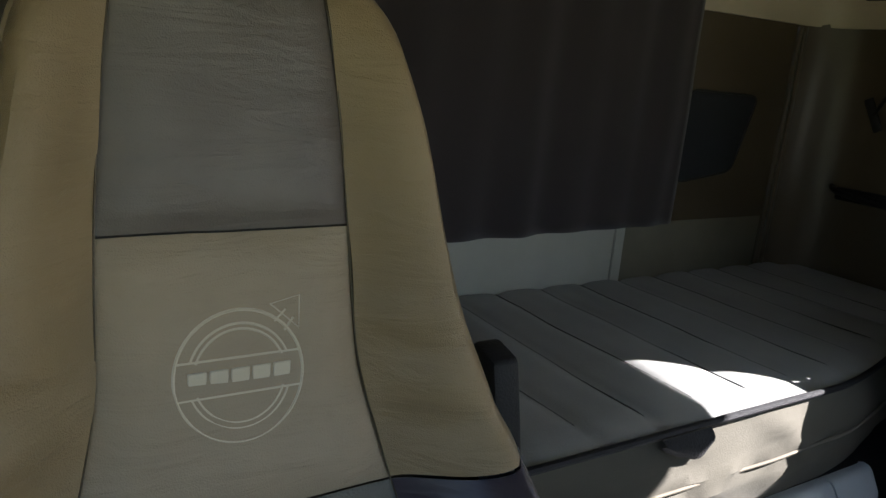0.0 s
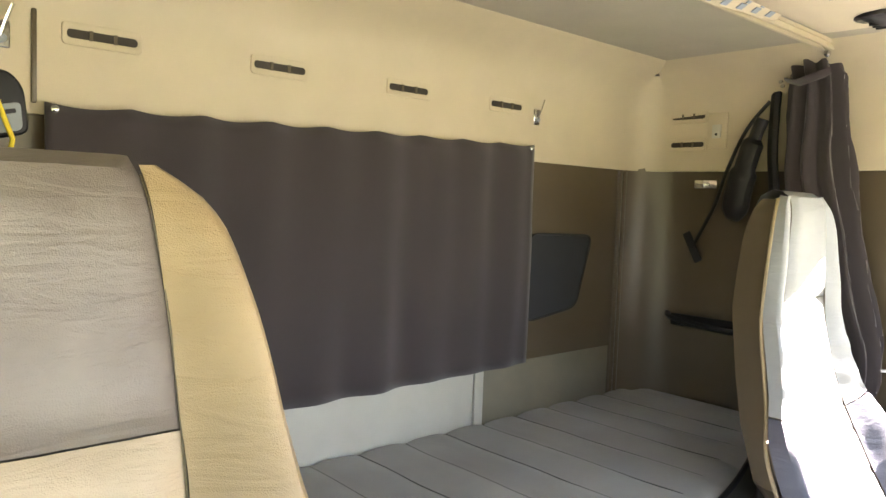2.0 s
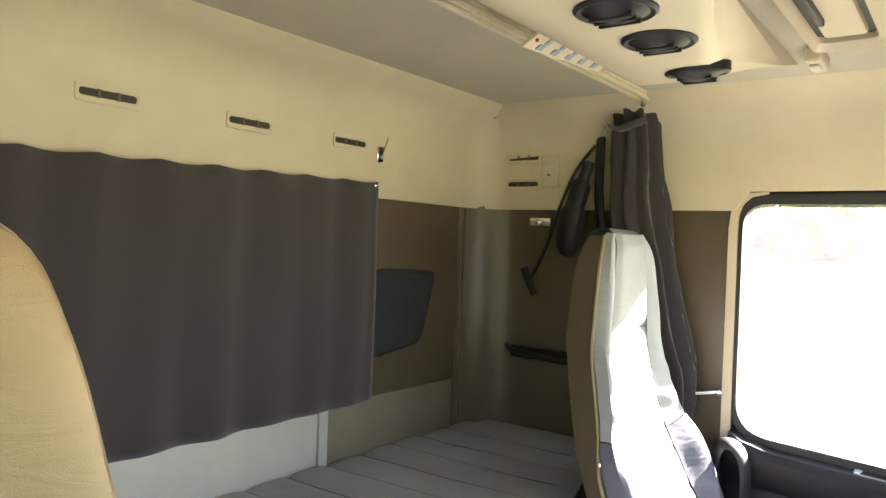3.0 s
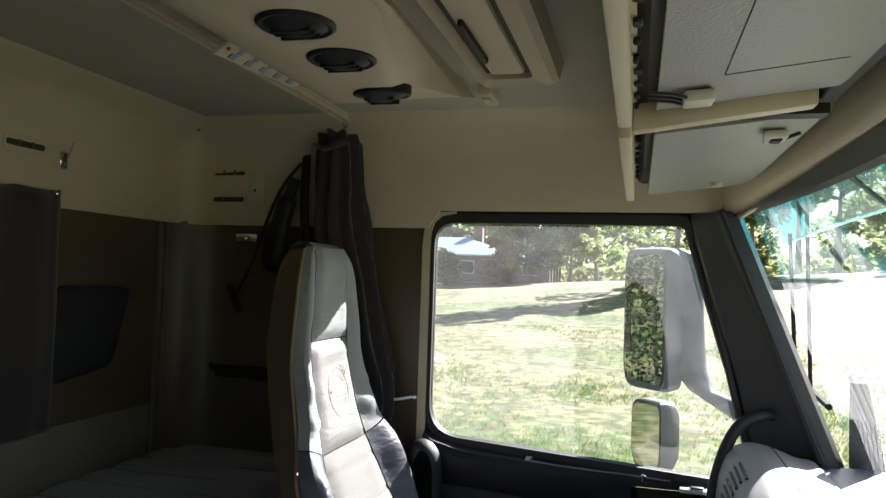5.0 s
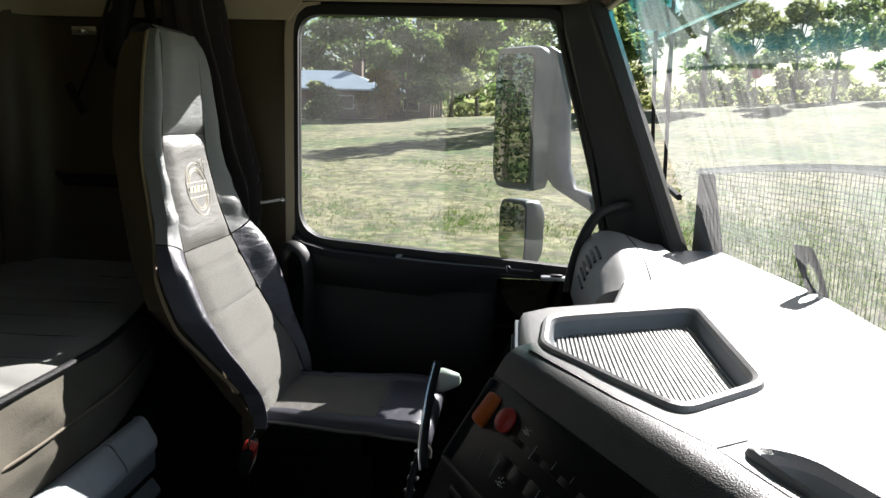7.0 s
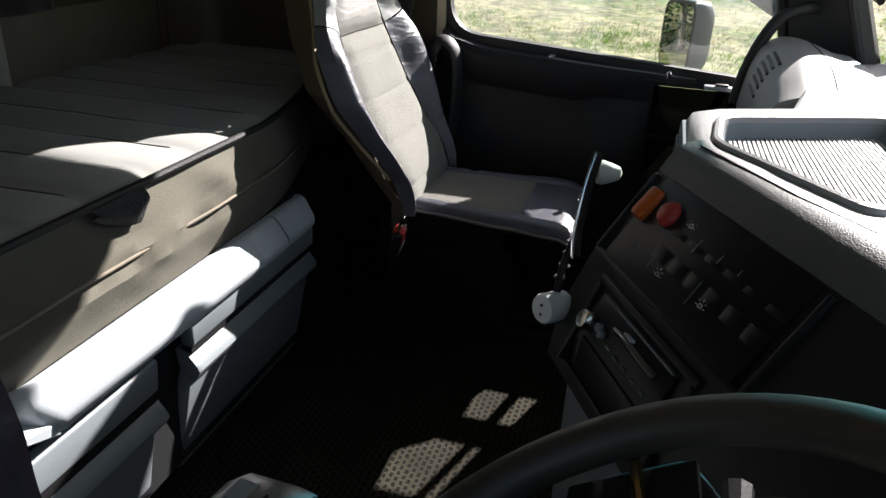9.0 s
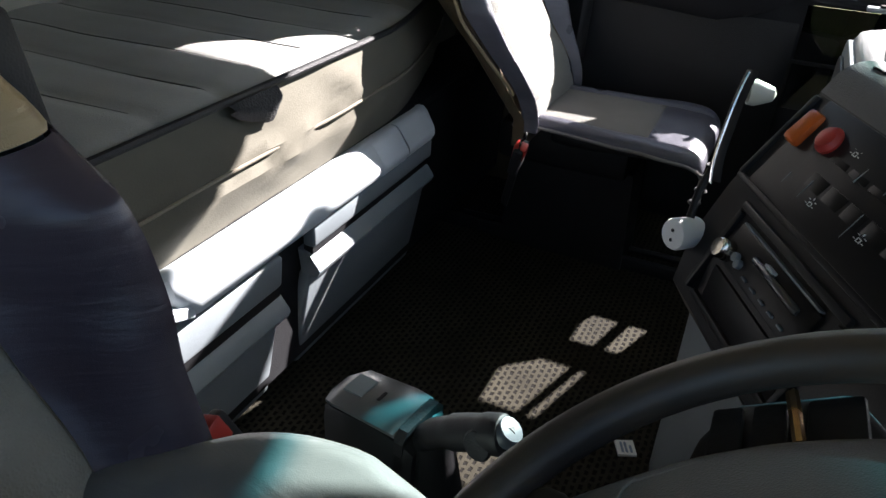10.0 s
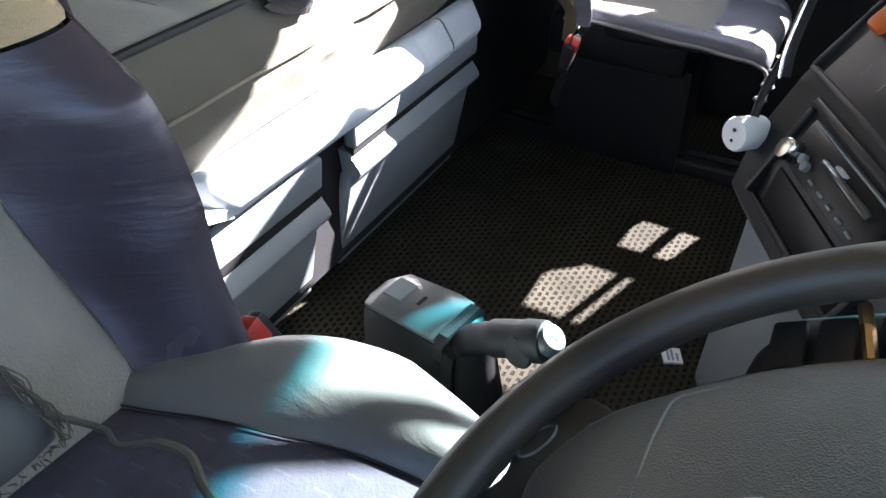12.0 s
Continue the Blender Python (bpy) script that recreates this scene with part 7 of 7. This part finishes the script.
def tree(x, y, h, spread, leaf, count=1500, size=0.30, low=0.35, label="tall leafy gum tree in the paddock"):
    z = ground_z(x, y)
    t = thing("tree", label, "tree", (x, y, z), "paddock trees")
    lean = Vector((rng.uniform(-0.06, 0.06) * h, rng.uniform(-0.06, 0.06) * h, 0))
    base = Vector((x, y, z - 0.1))
    fork = base + Vector((0, 0, h * low)) + lean * 0.4
    bm = tube(bmesh.new(), smooth_line([base, base + Vector((0, 0, h * low * 0.5)) + lean * 0.1, fork, base + lean + Vector((0, 0, h * 0.8))], 4), [h * 0.026 * (1 - 0.062 * i) for i in range(13)], 8)
    clumps = []
    for i in range(11):
        a = i * 2.4 + rng.uniform(-0.5, 0.5)
        up = rng.uniform(low + 0.05, 0.97)
        rr = spread * (0.25 + 0.6 * math.sin(math.pi * min(1, (up - low) / (1.02 - low)) ** 0.7)) * rng.uniform(0.6, 1.1)
        c = base + lean * up + Vector((rr * math.cos(a), rr * math.sin(a), h * up))
        tube(bm, [fork.lerp(base + lean + Vector((0, 0, h * 0.8)), max(0, up - low) * 0.7), fork.lerp(c, 0.6), c], [h * 0.010, h * 0.006, h * 0.002], 5)
        clumps.append((c, Vector((1, 1, 0.75)) * spread * rng.uniform(0.28, 0.46)))
    part("trunk", bm, BARK, t, "grey bark trunk with limbs")
    v, f = leaf_cloud(clumps, count, size)
    me = bpy.data.meshes.new("crown")
    me.from_pydata([Vector(p) - Vector((x, y, z)) for p in v], [], f)
    me.materials.append(leaf)
    cr = new("crown", me)
    cr.parent = t
    return t


def at_angle(r, deg):
    return r * math.cos(radians(deg)), -1.4 + r * math.sin(radians(deg))


for r, a, h, sp, lf, cnt, lw in ((58, 8.6, 8.5, 3.0, 0, 2600, 0.14), (62, 5.2, 8.0, 3.0, 1, 1500, 0.30), (64, 3.2, 9, 3.2, 0, 1500, 0.25), (56, 11.0, 4.2, 1.8, 2, 1100, 0.12), (88, 17, 13, 6, 0, 1800, 0.15), (92, 12, 15, 7, 0, 2200, 0.15), (95, 8, 15, 7, 1, 2000, 0.15), (90, 21, 14, 6, 0, 1800, 0.15), (96, 4, 15, 7, 0, 2000, 0.12), (92, 0, 14, 6, 1, 2000, 0.15), (54, 15.2, 2.8, 1.5, 1, 900, 0.1), (50, -6.5, 11, 4, 0, 1800, 0.3), (46, -2.5, 10, 4, 0, 1800, 0.3), (62, -8, 16, 3.6, 0, 1300, 0.45), (66, -11, 19, 4.0, 0, 1300, 0.45), (60, -13.5, 17, 3.4, 1, 1000, 0.5), (75, -16.5, 14, 4.5, 1, 1100, 0.4), (60, -19.5, 12, 3.4, 1, 900, 0.4), (72, -22, 16, 4.4, 0, 1100, 0.4), (66, -26, 15, 4.4, 1, 1000, 0.4), (58, -30, 14, 4.4, 0, 1000, 0.4), (70, -35, 15, 5, 1, 1800, 0.3), (80, -42, 15, 6, 0, 1800, 0.25), (100, -14, 11, 6, 0, 1000, 0.2), (104, -20, 10, 6, 1, 900, 0.2), (102, -27, 12, 6, 0, 1000, 0.2), (100, -34, 11, 6, 1, 1000, 0.2), (104, -8, 11, 6, 1, 1000, 0.2), (24, 70, 11, 5, 0, 1800, 0.1), (22, 86, 12, 5, 0, 2000, 0.1), (26, 98, 12, 5, 0, 1800, 0.1), (34, 80, 13, 6, 0, 1800, 0.1), (78, 26, 13, 6, 0, 1500, 0.2)):
    x, y = at_angle(r, a)
    if a < -4:
        h, sp = h * 0.62, sp * 0.8
    tree(x, y, h, sp, LEAVES[lf], int(cnt * (5 if r < 30 else 1.5)), 0.011 * r ** 0.75 * (0.6 if r < 30 else 1.5), lw, ["dark green leafy gum tree beyond the paddock", "pale olive leafy tree beyond the paddock", "small tree with yellow autumn leaves"][lf])

clumps = []
for a in np.arange(-46, 40, 1.1):
    r = 108 + rng.uniform(-5, 5)
    x, y = at_angle(r, a)
    for j in range(3 if a > 0 else 1):
        clumps.append((Vector((x, y, ground_z(x, y) + 1.2 + 2.6 * j + rng.uniform(-0.8, 0.8))), Vector((1.8, 1.8, 1.7)) * rng.uniform(0.8, 1.3)))
for a in np.arange(-40, 26, 2.3):
    r = 70 + rng.uniform(-4, 10)
    x, y = at_angle(r, a)
    clumps.append((Vector((x, y, ground_z(x, y) + 0.7)), Vector((1.5, 1.5, 0.9)) * rng.uniform(0.6, 1.2)))
v, f = leaf_cloud(clumps, 16000, 0.55)
me = bpy.data.meshes.new("far_woods")
me.from_pydata(v, [], f)
me.materials.append(LEAVES[1])
tagged(new("far_woods", me), "dense olive woods and shrubs beyond the paddock", "woods", kind="stuff")
hedge = thing("hedge", "tall dark green hedge behind the truck", "hedge", (4.0, 12.0, GZ))
clumps = [(Vector((0.5 + 0.7 * i, 12.0 + rng.uniform(-0.4, 0.4), GZ + 0.9 + 1.5 * j + rng.uniform(-0.2, 0.2))), Vector((0.8, 0.8, 0.9))) for i in range(14) for j in range(3)]
bm = bmesh.new()
for i in range(10):
    tube(bm, [(0.8 + i, 12.0, GZ - 0.1), (0.9 + i, 12.1, GZ + 2.0), (0.8 + i, 12.0, GZ + 3.8)], [0.07, 0.05, 0.02], 6)
part("stems", bm, BARK, hedge)
v, f = leaf_cloud(clumps, 15000, 0.075)
me = bpy.data.meshes.new("foliage")
me.from_pydata([Vector(p) - hedge.location for p in v], [], f)
me.materials.append(LEAVES[3])
new("foliage", me).parent = hedge

# house with pale metal hip roofs
BRICK = mat("brown_brick", (0.17, 0.10, 0.075), 0.9, var=0.2, scale=2, bump=0.3, grain=30)
ROOFM = mat("pale_blue_roof_metal", (0.52, 0.60, 0.70), 0.35, var=0.06, scale=1, bump=0.2, grain=3, kind="wavey")
hx, hy = at_angle(66, 15.0)
hz = ground_z(hx, hy)
house = thing("house", "low brown brick house with pale blue metal roof", "house", (hx, hy, hz))
for dx, dy, w, d, e, rh in ((0, 0, 9, 12, 2.4, 1.7), (-3.5, 5.5, 7, 6, 2.2, 1.5), (2, -6.5, 7, 6, 2.3, 1.3)):
    cx, cy = hx + dx, hy + dy
    part("wall", box(bmesh.new(), (cx - w / 2, cy - d / 2, hz - 0.3), (cx + w / 2, cy + d / 2, hz + e)), BRICK, house)
    ev = [(cx - w / 2 - 0.6, cy - d / 2 - 0.6), (cx + w / 2 + 0.6, cy - d / 2 - 0.6), (cx + w / 2 + 0.6, cy + d / 2 + 0.6), (cx - w / 2 - 0.6, cy + d / 2 + 0.6)]
    rl = max(0.2, (d - w) / 2 + 0.6)
    bm = bmesh.new()
    lowv, midv = [bm.verts.new((*p, hz + e - 0.12)) for p in ev], [bm.verts.new((*p, hz + e)) for p in ev]
    top_v = [bm.verts.new((cx, cy - rl, hz + e + rh)), bm.verts.new((cx, cy + rl, hz + e + rh))]
    for i in range(4):
        bm.faces.new((lowv[i], lowv[(i + 1) % 4], midv[(i + 1) % 4], midv[i]))
    bm.faces.new(lowv[::-1])
    bm.faces.new((midv[0], midv[1], top_v[0]))
    bm.faces.new((midv[1], midv[2], top_v[1], top_v[0]))
    bm.faces.new((midv[2], midv[3], top_v[1]))
    bm.faces.new((midv[3], midv[0], top_v[0], top_v[1]))
    part("roof", bm, ROOFM, house, "pale blue metal roof", smooth=False)
    for k in (-0.25, 0.2):
        win = part("window", box(bmesh.new(), (cx - w / 2 - 0.05, cy + d * k - 0.7, hz + 0.8), (cx - w / 2 + 0.02, cy + d * k + 0.7, hz + 1.9)), WHITE, house)
        part("pane", box(bmesh.new(), (cx - w / 2 - 0.07, cy + d * k - 0.62, hz + 0.88), (cx - w / 2 - 0.045, cy + d * k + 0.62, hz + 1.82)), GLOSS, win)
part("chimney", box(bmesh.new(), (hx + 0.3, hy - 3.3, hz + 3.2), (hx + 1.1, hy - 2.5, hz + 5.0)), BRICK, house)
# pale driveway strip behind the paddock
bm, rows = bmesh.new(), []
for a in np.linspace(-60, 40, 80):
    rows.append([(*at_angle(r, a), ground_z(*at_angle(r, a)) + 0.10) for r in (57, 62)])
grid(bm, rows)
solo("road", bm, mat("pale_gravel", (0.42, 0.40, 0.36), 0.95, var=0.12, scale=0.5, bump=0.2, grain=8), "pale gravel road across the paddock", "road", "structure")
# timber fence
FENCE = mat("dark_timber", (0.10, 0.075, 0.06), 0.9, var=0.25, scale=2, bump=0.3, grain=20)
fence = thing("fence", "dark timber paling fence beside the house", "fence", (*at_angle(63, 9), ground_z(*at_angle(63, 9))))
for a in np.arange(6.0, 19.0, 0.22):
    fx, fy = at_angle(63.0, a)
    part("paling", box(bmesh.new(), (fx - 0.03, fy - 0.10, ground_z(fx, fy) - 0.1), (fx + 0.03, fy + 0.10, ground_z(fx, fy) + 1.6)), FENCE, fence)
# red road sign by the road
sx, sy = at_angle(60, -17.0)
sg = thing("road_sign", "small red sign on a steel post", "road sign", (sx, sy, ground_z(sx, sy)))
part("post", tube(bmesh.new(), [(sx, sy, ground_z(sx, sy)), (sx, sy, ground_z(sx, sy) + 2.2)], 0.04, 8), MGREY, sg)
part("plate", lathe(bmesh.new(), [(0.4, 0), (0.4, 0.03)], (sx - 0.06, sy, ground_z(sx, sy) + 2.3), (-1, 0, 0), 8), RED, sg)

# grass tufts near the truck
GB = []
for nm, c1, c2 in (("green_grass", (0.07, 0.14, 0.02), (0.20, 0.28, 0.05)), ("straw_grass", (0.17, 0.145, 0.065), (0.31, 0.265, 0.145))):
    m = bpy.data.materials.new(nm)
    m.use_nodes = True
    n, link = m.node_tree.nodes, m.node_tree.links.new
    g, r = n.new("ShaderNodeNewGeometry"), n.new("ShaderNodeValToRGB")
    r.color_ramp.elements[0].color, r.color_ramp.elements[1].color = (*c1, 1), (*c2, 1)
    link(g.outputs["Random Per Island"], r.inputs["Fac"])
    link(r.outputs["Color"], n["Principled BSDF"].inputs["Base Color"])
    n["Principled BSDF"].inputs["Roughness"].default_value = 0.8
    thru(m, r.outputs["Color"], 0.45)
    GB.append(m)
for which, count, lo_r, hi_r in ((0, 80000, 3.0, 26), (1, 42000, 3.0, 26)):
    verts, faces = [], []
    while len(faces) < count:
        r = lo_r + (hi_r - lo_r) * rng.random() ** 1.6
        a = rng.uniform(-50, 28)
        x, y = at_angle(r, a)
        x += 1.0
        green = noise.noise(Vector((x * 0.22, y * 0.22, 1.0))) + 0.5 * noise.noise(Vector((x * 0.9, y * 0.9, 3.0)))
        bias = 0.30 if y < 0.5 - 0.02 * x and x < 17 else -0.28
        if (green + bias > 0.12) != (which == 0):
            if rng.random() > 0.12:
                continue
        for b in range(3):
            hgt = rng.uniform(0.03, 0.09) * (1.35 if which == 0 else 0.8)
            p = Vector((x + rng.uniform(-0.05, 0.05), y + rng.uniform(-0.05, 0.05), ground_z(x, y) - 0.01))
            d = Vector((rng.gauss(0, 1), rng.gauss(0, 1), 0)).normalized()
            w = d.orthogonal().normalized() * 0.0042 * (1 + r * 0.07)
            k = len(verts)
            verts += [p - w, p + w, p + d * hgt * 0.7 + Vector((0, 0, hgt))]
            faces.append((k, k + 1, k + 2))
    me = bpy.data.meshes.new("grass")
    me.from_pydata(verts, [], faces)
    me.materials.append(GB[which])
    tagged(new("grass", me), ["green grass tufts in the paddock", "dry straw-coloured grass in the paddock"][which], "grass", kind="stuff")
